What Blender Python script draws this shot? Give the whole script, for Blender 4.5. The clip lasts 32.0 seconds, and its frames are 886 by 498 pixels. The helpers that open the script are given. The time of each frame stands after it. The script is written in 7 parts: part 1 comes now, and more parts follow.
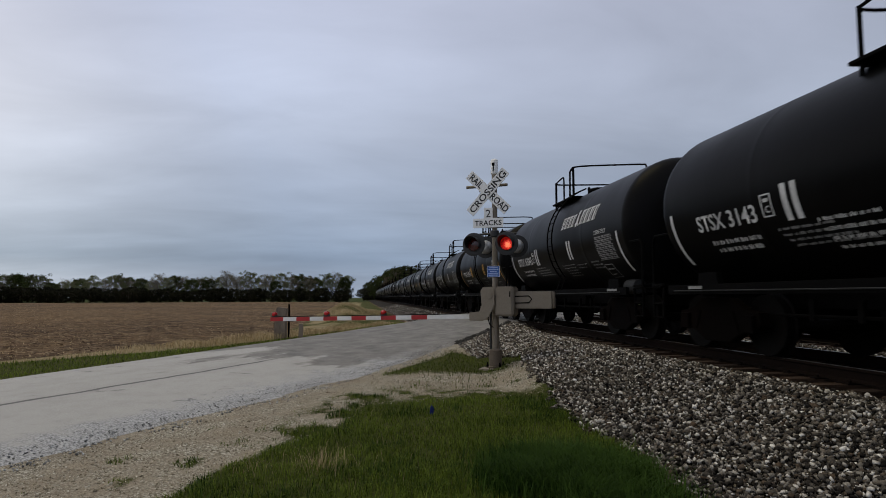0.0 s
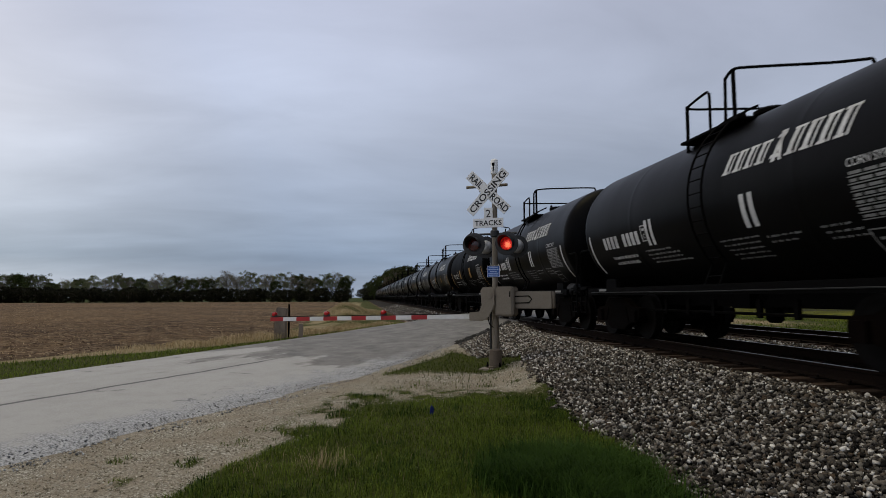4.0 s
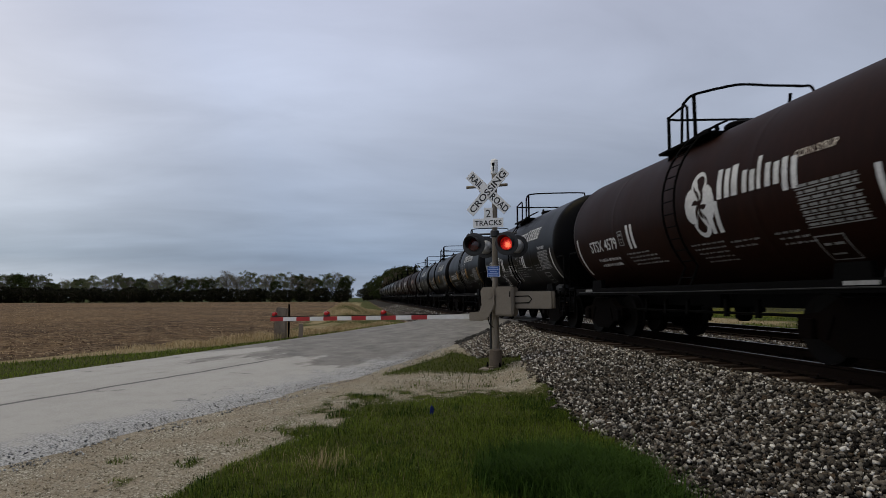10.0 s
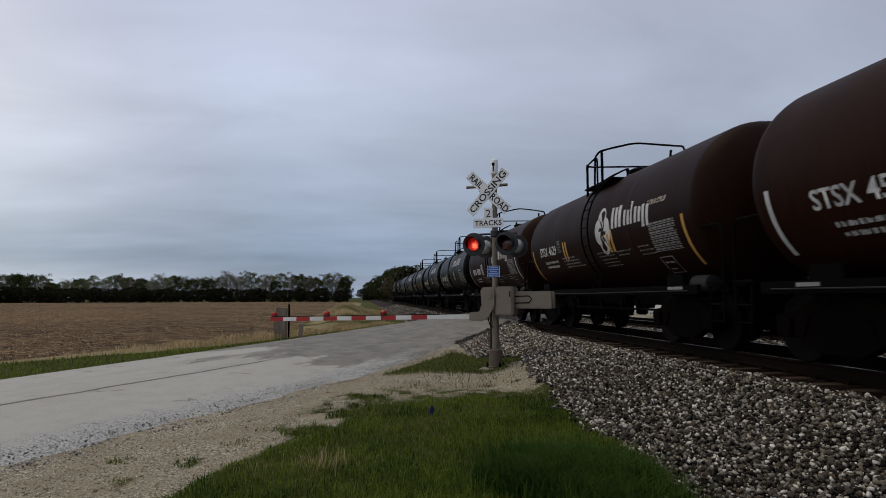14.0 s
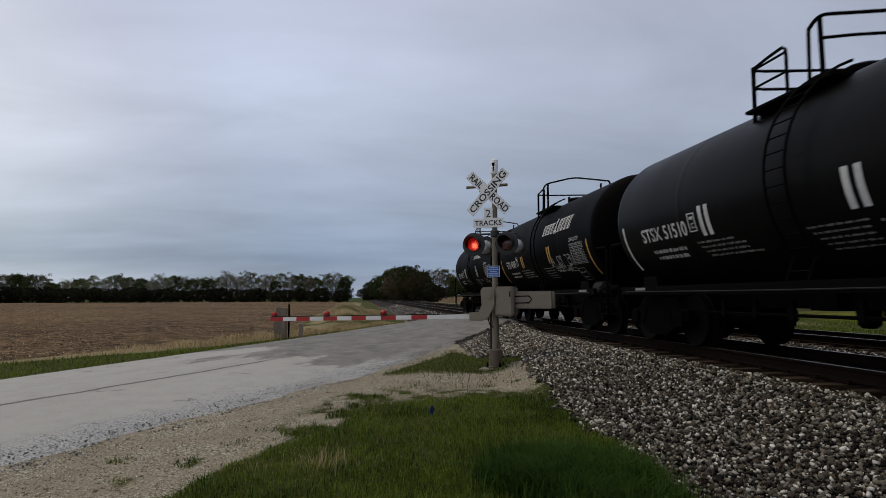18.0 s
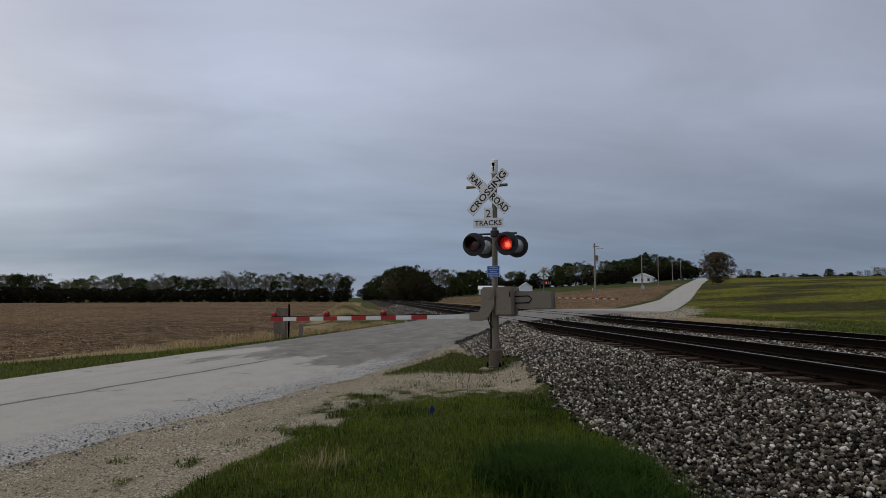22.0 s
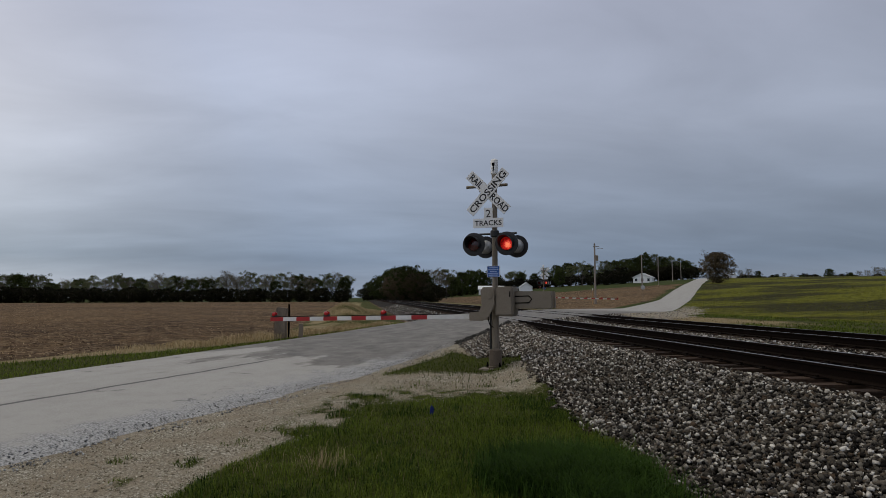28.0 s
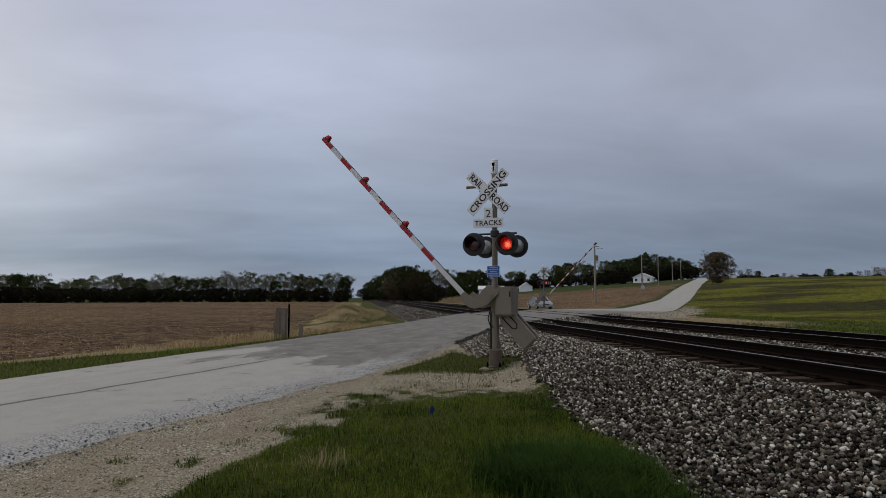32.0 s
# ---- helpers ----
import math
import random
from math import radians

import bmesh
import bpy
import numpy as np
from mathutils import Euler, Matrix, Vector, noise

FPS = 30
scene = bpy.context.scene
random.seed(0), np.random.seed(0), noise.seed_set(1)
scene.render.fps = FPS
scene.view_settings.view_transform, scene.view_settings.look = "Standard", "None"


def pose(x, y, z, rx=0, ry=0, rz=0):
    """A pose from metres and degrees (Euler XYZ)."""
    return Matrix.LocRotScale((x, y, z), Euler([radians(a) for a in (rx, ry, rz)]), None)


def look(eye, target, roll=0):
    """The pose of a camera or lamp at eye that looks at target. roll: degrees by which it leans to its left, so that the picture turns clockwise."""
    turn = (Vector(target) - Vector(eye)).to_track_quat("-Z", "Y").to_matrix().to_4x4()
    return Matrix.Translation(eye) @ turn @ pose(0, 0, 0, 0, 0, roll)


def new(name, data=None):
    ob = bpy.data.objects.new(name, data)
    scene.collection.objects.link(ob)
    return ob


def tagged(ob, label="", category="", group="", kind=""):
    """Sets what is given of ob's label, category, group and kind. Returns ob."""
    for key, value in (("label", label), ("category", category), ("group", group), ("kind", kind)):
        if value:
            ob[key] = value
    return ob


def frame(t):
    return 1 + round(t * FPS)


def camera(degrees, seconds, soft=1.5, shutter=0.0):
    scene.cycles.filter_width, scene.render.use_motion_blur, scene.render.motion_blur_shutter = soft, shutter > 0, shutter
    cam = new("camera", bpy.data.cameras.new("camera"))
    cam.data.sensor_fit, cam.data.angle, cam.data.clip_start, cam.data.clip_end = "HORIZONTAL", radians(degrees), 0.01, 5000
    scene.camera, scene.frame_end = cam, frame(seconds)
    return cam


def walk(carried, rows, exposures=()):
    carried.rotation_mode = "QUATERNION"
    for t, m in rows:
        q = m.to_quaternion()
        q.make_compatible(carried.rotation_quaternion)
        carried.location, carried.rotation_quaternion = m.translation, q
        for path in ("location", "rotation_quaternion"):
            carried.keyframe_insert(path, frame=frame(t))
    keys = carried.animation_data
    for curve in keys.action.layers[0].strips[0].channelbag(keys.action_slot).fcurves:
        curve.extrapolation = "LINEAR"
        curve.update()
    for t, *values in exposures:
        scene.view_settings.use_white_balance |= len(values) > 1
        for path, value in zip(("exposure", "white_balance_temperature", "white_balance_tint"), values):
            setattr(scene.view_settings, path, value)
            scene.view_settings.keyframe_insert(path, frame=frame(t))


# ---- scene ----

# Metres. The railway runs along +Y, X is to its right, z = 0 is the ground at the near signal.
EYE = (0.0, 0.0, 1.63)
YAW, PITCH = 7.577, 4.530
cam = camera(72.0, 32.0, soft=0.65, shutter=0.08)
stand = pose(*EYE, 90 + PITCH, 0, -YAW)
walk(cam, [(0.0, stand), (32.0, stand)], exposures=[(0.0, 0.22), (18.6, 0.22), (19.2, 0.18), (19.8, 0.04), (20.4, 0.0), (32.0, 0.0)])

SKY_GAIN = 0.88
# ---------------------------------------------------------------- world and sun
SUN_EL, SUN_AZ = 74.0, 285.0


def build_world():
    w = bpy.data.worlds.new("overcast_sky")
    scene.world = w
    w.use_nodes = True
    nt = w.node_tree
    nt.nodes.clear()
    N = nt.nodes.new
    out, bg = N("ShaderNodeOutputWorld"), N("ShaderNodeBackground")
    tc, sep = N("ShaderNodeTexCoord"), N("ShaderNodeSeparateXYZ")
    nt.links.new(tc.outputs["Generated"], sep.inputs[0])
    # cloud deck: project the view direction on a flat layer so that the bands thin towards the horizon
    zc = N("ShaderNodeMath"); zc.operation = "MAXIMUM"; zc.inputs[1].default_value = 0.0
    nt.links.new(sep.outputs["Z"], zc.inputs[0])
    za = N("ShaderNodeMath"); za.operation = "ADD"; za.inputs[1].default_value = 0.16
    nt.links.new(zc.outputs[0], za.inputs[0])
    dx, dy = N("ShaderNodeMath"), N("ShaderNodeMath")
    for n, o in ((dx, "X"), (dy, "Y")):
        n.operation = "DIVIDE"
        nt.links.new(sep.outputs[o], n.inputs[0])
        nt.links.new(za.outputs[0], n.inputs[1])
    deck = N("ShaderNodeCombineXYZ")
    nt.links.new(dx.outputs[0], deck.inputs[0])
    nt.links.new(dy.outputs[0], deck.inputs[1])
    mapn = N("ShaderNodeMapping")
    mapn.inputs["Rotation"].default_value = (0, 0, radians(-18))
    mapn.inputs["Scale"].default_value = (0.55, 1.0, 1.0)
    mapn.inputs["Location"].default_value = (0.35, 0.1, 0)
    nt.links.new(deck.outputs[0], mapn.inputs[0])
    big = N("ShaderNodeTexNoise")
    big.inputs["Scale"].default_value = 0.55
    big.inputs["Detail"].default_value = 4.0
    big.inputs["Roughness"].default_value = 0.5
    nt.links.new(mapn.outputs[0], big.inputs["Vector"])
    fine = N("ShaderNodeTexNoise")
    fine.inputs["Scale"].default_value = 1.7
    fine.inputs["Detail"].default_value = 6.0
    fine.inputs["Roughness"].default_value = 0.55
    fine.inputs["Distortion"].default_value = 0.4
    nt.links.new(mapn.outputs[0], fine.inputs["Vector"])
    # cloud colour with height over the horizon
    ramp = N("ShaderNodeValToRGB")
    el = ramp.color_ramp.elements
    el[0].position, el[0].color = 0.0, (0.275, 0.325, 0.415, 1)
    el[1].position, el[1].color = 1.0, (0.44, 0.465, 0.56, 1)
    for p, col in ((0.06, (0.230, 0.296, 0.408, 1)), (0.13, (0.335, 0.400, 0.520, 1)), (0.26, (0.42, 0.47, 0.585, 1)), (0.45, (0.445, 0.48, 0.60, 1))):
        e = el.new(p)
        e.color = col
    nt.links.new(zc.outputs[0], ramp.inputs[0])
    tone = N("ShaderNodeMapRange")
    tone.inputs["From Min"].default_value, tone.inputs["From Max"].default_value = 0.3, 0.7
    tone.inputs["To Min"].default_value, tone.inputs["To Max"].default_value = 0.78, 1.20
    nt.links.new(big.outputs[0], tone.inputs[0])
    tone2 = N("ShaderNodeMapRange")
    tone2.inputs["From Min"].default_value, tone2.inputs["From Max"].default_value = 0.3, 0.7
    tone2.inputs["To Min"].default_value, tone2.inputs["To Max"].default_value = 0.90, 1.10
    nt.links.new(fine.outputs[0], tone2.inputs[0])
    mul = N("ShaderNodeMath"); mul.operation = "MULTIPLY"
    nt.links.new(tone.outputs[0], mul.inputs[0])
    nt.links.new(tone2.outputs[0], mul.inputs[1])
    # the deck thins towards the west
    ld = N("ShaderNodeVectorMath"); ld.operation = "DOT_PRODUCT"
    a_, e_ = radians(SUN_AZ), radians(38)
    ld.inputs[1].default_value = (math.sin(a_) * math.cos(e_), math.cos(a_) * math.cos(e_), math.sin(e_))
    nt.links.new(tc.outputs["Generated"], ld.inputs[0])
    lg = N("ShaderNodeMapRange")
    lg.inputs["From Min"].default_value, lg.inputs["From Max"].default_value = -0.6, 1.0
    lg.inputs["To Min"].default_value, lg.inputs["To Max"].default_value = 0.68, 1.40
    nt.links.new(ld.outputs["Value"], lg.inputs[0])
    mul2 = N("ShaderNodeMath"); mul2.operation = "MULTIPLY"
    nt.links.new(mul.outputs[0], mul2.inputs[0])
    nt.links.new(lg.outputs[0], mul2.inputs[1])
    gd = N("ShaderNodeVectorMath"); gd.operation = "DOT_PRODUCT"
    gd.inputs[1].default_value = (math.sin(a_) * 0.937, math.cos(a_) * 0.937, -0.35)
    nt.links.new(tc.outputs["Generated"], gd.inputs[0])
    gm = N("ShaderNodeMapRange")
    gm.inputs["From Min"].default_value, gm.inputs["From Max"].default_value = 0.40, 0.94
    gm.inputs["To Min"].default_value, gm.inputs["To Max"].default_value = 1.0, 1.65
    nt.links.new(gd.outputs["Value"], gm.inputs[0])
    mul3 = N("ShaderNodeMath"); mul3.operation = "MULTIPLY"
    nt.links.new(mul2.outputs[0], mul3.inputs[0])
    nt.links.new(gm.outputs[0], mul3.inputs[1])
    cl = N("ShaderNodeVectorMath"); cl.operation = "SCALE"
    warm = N("ShaderNodeMix"); warm.data_type = "RGBA"; warm.blend_type = "MULTIPLY"
    warm.inputs["B"].default_value = (1.16, 1.0, 0.80, 1)
    gw = N("ShaderNodeMapRange")
    gw.inputs["From Min"].default_value, gw.inputs["From Max"].default_value = 0.30, 0.80
    nt.links.new(gd.outputs["Value"], gw.inputs[0])
    nt.links.new(gw.outputs[0], warm.inputs["Factor"])
    nt.links.new(ramp.outputs[0], warm.inputs["A"])
    nt.links.new(warm.outputs["Result"], cl.inputs[0])
    nt.links.new(mul3.outputs[0], cl.inputs["Scale"])
    sky = N("ShaderNodeTexSky")
    sky.sky_type, sky.sun_disc = "NISHITA", False
    sky.sun_elevation, sky.sun_rotation = radians(SUN_EL), radians(SUN_AZ)
    sk = N("ShaderNodeVectorMath"); sk.operation = "SCALE"; sk.inputs["Scale"].default_value = 0.08
    nt.links.new(sky.outputs[0], sk.inputs[0])
    mix = N("ShaderNodeMix"); mix.data_type = "RGBA"
    mix.inputs["Factor"].default_value = 0.93  # cloud cover
    nt.links.new(sk.outputs[0], mix.inputs["A"])
    nt.links.new(cl.outputs[0], mix.inputs["B"])
    nt.links.new(mix.outputs["Result"], bg.inputs["Color"])
    bg.inputs["Strength"].default_value = SKY_GAIN
    nt.links.new(bg.outputs[0], out.inputs[0])


build_world()
sun_data = bpy.data.lights.new("sun", "SUN")
sun_data.energy, sun_data.angle, sun_data.color = 0.80, radians(35), (1.0, 0.85, 0.46)
sun = new("sun", sun_data)
_a, _e = radians(SUN_AZ), radians(SUN_EL)
sun.matrix_world = look((0, 0, 60), (-math.sin(_a) * math.cos(_e), -math.cos(_a) * math.cos(_e), 60 - math.sin(_e)))

# ---------------------------------------------------------------- materials
MATS = {}


def material(name, base, rough=0.6, metal=0.0, vary=0.25, scale=4.0, grain=60.0, bump=0.3, bump_scale=None, stain=None, stain_amount=0.4, stain_scale=1.2, spec=0.5, coat=0.0, emit=0.0, per_object=0.0, rough_vary=0.12, stretch=(1, 1, 1), alpha=1.0, transmission=0.0):
    """A painted, worn or mineral surface: grain and stains at two scales, and a fine relief."""
    if name in MATS:
        return MATS[name]
    m = bpy.data.materials.new(name)
    MATS[name] = m
    m.use_nodes = True
    nt = m.node_tree
    b = nt.nodes["Principled BSDF"]
    N, L = nt.nodes.new, nt.links.new
    tc = N("ShaderNodeTexCoord")
    mp = N("ShaderNodeMapping")
    mp.inputs["Scale"].default_value = stretch
    L(tc.outputs["Object"], mp.inputs[0])
    big, small = N("ShaderNodeTexNoise"), N("ShaderNodeTexNoise")
    for n, s, d in ((big, scale, 5.0), (small, grain, 3.0)):
        n.inputs["Scale"].default_value, n.inputs["Detail"].default_value = s, d
        L(mp.outputs[0], n.inputs["Vector"])
    add = N("ShaderNodeMath")
    L(big.outputs[0], add.inputs[0])
    L(small.outputs[0], add.inputs[1])
    rng = N("ShaderNodeMapRange")
    rng.inputs["From Min"].default_value, rng.inputs["From Max"].default_value = 0.6, 1.4
    rng.inputs["To Min"].default_value, rng.inputs["To Max"].default_value = 1 - vary, 1 + vary
    L(add.outputs[0], rng.inputs[0])
    gain = rng.outputs[0]
    if per_object:
        oi = N("ShaderNodeObjectInfo")
        pr = N("ShaderNodeMapRange")
        pr.inputs["To Min"].default_value, pr.inputs["To Max"].default_value = 1 - per_object, 1 + per_object
        L(oi.outputs["Random"], pr.inputs[0])
        pm = N("ShaderNodeMath"); pm.operation = "MULTIPLY"
        L(gain, pm.inputs[0]); L(pr.outputs[0], pm.inputs[1])
        gain = pm.outputs[0]
    sc = N("ShaderNodeVectorMath"); sc.operation = "SCALE"
    sc.inputs[0].default_value = base
    L(gain, sc.inputs["Scale"])
    col = sc.outputs[0]
    if stain:
        st = N("ShaderNodeTexNoise")
        st.inputs["Scale"].default_value, st.inputs["Detail"].default_value, st.inputs["Roughness"].default_value = stain_scale, 7.0, 0.62
        L(mp.outputs[0], st.inputs["Vector"])
        sr = N("ShaderNodeMapRange")
        sr.inputs["From Min"].default_value, sr.inputs["From Max"].default_value = 0.48, 0.72
        sr.inputs["To Max"].default_value = stain_amount
        L(st.outputs[0], sr.inputs[0])
        mx = N("ShaderNodeMix"); mx.data_type = "RGBA"
        L(sr.outputs[0], mx.inputs["Factor"])
        L(col, mx.inputs["A"])
        mx.inputs["B"].default_value = (*stain, 1)
        col = mx.outputs["Result"]
    L(col, b.inputs["Base Color"])
    rr = N("ShaderNodeMapRange")
    rr.inputs["To Min"].default_value, rr.inputs["To Max"].default_value = max(0.02, rough - rough_vary), min(1, rough + rough_vary)
    L(big.outputs[0], rr.inputs[0])
    L(rr.outputs[0], b.inputs["Roughness"])
    b.inputs["Metallic"].default_value = metal
    b.inputs["Specular IOR Level"].default_value = spec
    b.inputs["Coat Weight"].default_value = coat
    b.inputs["Transmission Weight"].default_value = transmission
    if emit:
        b.inputs["Emission Color"].default_value = (*base, 1)
        b.inputs["Emission Strength"].default_value = emit
    if bump:
        bp = N("ShaderNodeBump")
        bp.inputs["Strength"].default_value, bp.inputs["Distance"].default_value = bump, 0.01
        L(small.outputs[0], bp.inputs["Height"])
        L(bp.outputs[0], b.inputs["Normal"])
    return m


def lens_glow():
    """Lit red lens: a hot spot and moulded prisms."""
    m = bpy.data.materials.new("lit_red_lens")
    m.use_nodes = True
    nt = m.node_tree
    b = nt.nodes["Principled BSDF"]
    N, L = nt.nodes.new, nt.links.new
    tc, vo = N("ShaderNodeTexCoord"), N("ShaderNodeTexVoronoi")
    vo.inputs["Scale"].default_value = 26.0
    L(tc.outputs["Object"], vo.inputs["Vector"])
    ds = N("ShaderNodeVectorMath"); ds.operation = "DISTANCE"
    ds.inputs[1].default_value = (0.03, -0.012, -0.03)
    L(tc.outputs["Object"], ds.inputs[0])
    hot = N("ShaderNodeMapRange")
    hot.inputs["From Min"].default_value, hot.inputs["From Max"].default_value = 0.13, 0.0
    L(ds.outputs["Value"], hot.inputs[0])
    mu = N("ShaderNodeMath"); mu.operation = "MULTIPLY_ADD"
    L(vo.outputs["Distance"], mu.inputs[0]); mu.inputs[1].default_value = 0.45
    L(hot.outputs[0], mu.inputs[2])
    rp = N("ShaderNodeValToRGB")
    el = rp.color_ramp.elements
    el[0].position, el[0].color = 0.12, (0.035, 0.001, 0.001, 1)
    el[1].position, el[1].color = 1.0, (1.0, 0.22, 0.10, 1)
    e = el.new(0.58); e.color = (0.46, 0.008, 0.005, 1)
    L(mu.outputs[0], rp.inputs[0])
    b.inputs["Base Color"].default_value = (0.2, 0.01, 0.008, 1)
    L(rp.outputs[0], b.inputs["Emission Color"])
    b.inputs["Emission Strength"].default_value = 1.0
    b.inputs["Roughness"].default_value = 0.25
    return m


M_BLACK = material("black_tank_paint", (0.0026, 0.0026, 0.0027), 0.38, vary=0.25, scale=0.8, grain=9, bump=0.04, stain=(0.0060, 0.0057, 0.0055), stain_amount=0.5, stain_scale=0.5, stretch=(1, 1, 0.35), spec=0.05, per_object=0.4)
M_BROWN = material("brown_tank_paint", (0.0165, 0.0056, 0.0032), 0.5, vary=0.3, scale=0.8, grain=9, bump=0.04, stain=(0.006, 0.003, 0.0022), stain_amount=0.6, stain_scale=0.5, stretch=(1, 1, 0.35), spec=0.05, per_object=0.25)
M_BROWNDULL = material("sooty_brown_tank_paint", (0.0092, 0.0028, 0.0016), 0.5, vary=0.3, scale=0.8, grain=9, bump=0.04, stain=(0.006, 0.003, 0.0022), stain_amount=0.6, stain_scale=0.5, stretch=(1, 1, 0.35), spec=0.022, per_object=0.25)
M_DULL = material("dull_black_tank_paint", (0.0013, 0.0013, 0.0014), 0.55, vary=0.25, scale=0.8, grain=9, bump=0.04, stain=(0.0024, 0.0023, 0.0022), stain_amount=0.5, stain_scale=0.5, stretch=(1, 1, 0.35), spec=0.02)
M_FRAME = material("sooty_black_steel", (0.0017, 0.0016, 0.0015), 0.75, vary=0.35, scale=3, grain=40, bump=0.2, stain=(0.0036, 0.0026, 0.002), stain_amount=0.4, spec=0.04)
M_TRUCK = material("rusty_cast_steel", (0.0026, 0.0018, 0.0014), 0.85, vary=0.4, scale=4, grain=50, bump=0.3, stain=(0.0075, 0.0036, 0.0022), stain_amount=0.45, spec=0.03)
M_DUSTY = material("dusty_grey_paint", (0.020, 0.0205, 0.0205), 0.7, vary=0.35, scale=4, grain=40, bump=0.1, spec=0.2)
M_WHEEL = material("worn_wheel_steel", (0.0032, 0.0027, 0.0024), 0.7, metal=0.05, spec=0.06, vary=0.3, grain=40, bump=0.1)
M_WHITE = material("white_lettering", (0.55, 0.55, 0.54), 0.6, vary=0.25, scale=3, grain=25, bump=0, stain=(0.2, 0.19, 0.18), stain_amount=0.5, stain_scale=2.5)
M_DIMWHITE = material("faded_white_lettering", (0.22, 0.22, 0.215), 0.7, vary=0.35, scale=3, grain=25, bump=0)
M_YELLOW = material("faded_yellow_tape", (0.50, 0.27, 0.05), 0.6, vary=0.25, scale=4, grain=25, bump=0, stain=(0.2, 0.11, 0.04), stain_amount=0.5)
M_ORANGE = material("rust_bled_lettering", (0.17, 0.062, 0.030), 0.7, vary=0.3, scale=4, grain=25, bump=0)
M_RAIL = material("polished_rail_head", (0.30, 0.29, 0.28), 0.42, metal=1.0, vary=0.25, scale=2, bump=0.05, stain=(0.10, 0.07, 0.05), stain_amount=0.5, stain_scale=1.0, stretch=(1, 0.15, 1))
M_RAILSIDE = material("rusty_rail_web", (0.0085, 0.0052, 0.0036), 0.9, spec=0.06, vary=0.35, scale=5, grain=50, bump=0.3)
M_TIE = material("creosoted_timber", (0.042, 0.026, 0.016), 0.9, spec=0.15, vary=0.4, scale=5, grain=40, bump=0.6, stretch=(0.2, 1, 1), per_object=0.4)

M_ALU = material("weathered_aluminium_mast", (0.20, 0.168, 0.125), 0.5, metal=0.25, vary=0.18, scale=3, grain=40, bump=0.1, stain=(0.17, 0.12, 0.08), stain_amount=0.55, stain_scale=2.5)
M_CASE = material("grey_painted_case", (0.195, 0.163, 0.120), 0.55, vary=0.15, scale=3, grain=40, bump=0.1, stain=(0.10, 0.072, 0.045), stain_amount=0.5, stain_scale=3)
M_SIGNWHITE = material("reflective_white_sign", (0.76, 0.76, 0.74), 0.5, vary=0.08, scale=3, grain=30, bump=0.02, stain=(0.42, 0.40, 0.36), stain_amount=0.35, stain_scale=3)
M_SIGNBLACK = material("black_sign_paint", (0.012, 0.012, 0.012), 0.5, vary=0.1, bump=0)
M_SIGNBLUE = material("blue_sign_sheet", (0.02, 0.10, 0.36), 0.45, vary=0.1, bump=0)
M_LAMPBLACK = material("matt_black_lamp_paint", (0.012, 0.012, 0.013), 0.55, vary=0.2, bump=0.05)
M_LAMPSILVER = material("silver_lamp_housing", (0.42, 0.42, 0.42), 0.45, metal=0.4, vary=0.15, grain=30, bump=0.08, stain=(0.2, 0.19, 0.18), stain_amount=0.5, stain_scale=5)
M_RED = material("red_reflective_stripe", (0.33, 0.008, 0.010), 0.5, vary=0.15, grain=30, bump=0)
M_ARMWHITE = material("white_reflective_stripe", (0.66, 0.65, 0.63), 0.5, vary=0.12, grain=30, bump=0, stain=(0.36, 0.34, 0.3), stain_amount=0.4, stain_scale=3)
M_LENSDARK = material("unlit_red_lens", (0.06, 0.002, 0.0015), 0.2, vary=0.2, scale=20, grain=60, bump=0.25, coat=0.4)
M_GLOW = lens_glow()
M_WOODPOST = material("weathered_grey_timber", (0.19, 0.148, 0.108), 0.9, vary=0.4, scale=4, grain=40, bump=0.8, stretch=(1, 1, 0.15))
M_POLE = material("utility_pole_timber", (0.26, 0.225, 0.19), 0.9, vary=0.25, scale=3, grain=30, bump=0.5, stretch=(1, 1, 0.1))
M_BARK = material("tree_bark", (0.07, 0.058, 0.045), 0.95, vary=0.4, scale=3, grain=20, bump=0.8)
M_HOUSEWHITE = material("white_siding", (0.86, 0.86, 0.85), 0.6, vary=0.06, scale=1, grain=10, bump=0.05)
M_ROOF = material("grey_shingle_roof", (0.22, 0.21, 0.205), 0.9, vary=0.2, scale=1, grain=8, bump=0.3)
M_ROOFWHITE = material("white_metal_roof", (0.68, 0.69, 0.70), 0.45, vary=0.06, scale=1, grain=8, bump=0.05)
M_WINDOW = material("dark_window_glass", (0.015, 0.018, 0.022), 0.08, vary=0.1, bump=0, spec=0.8)


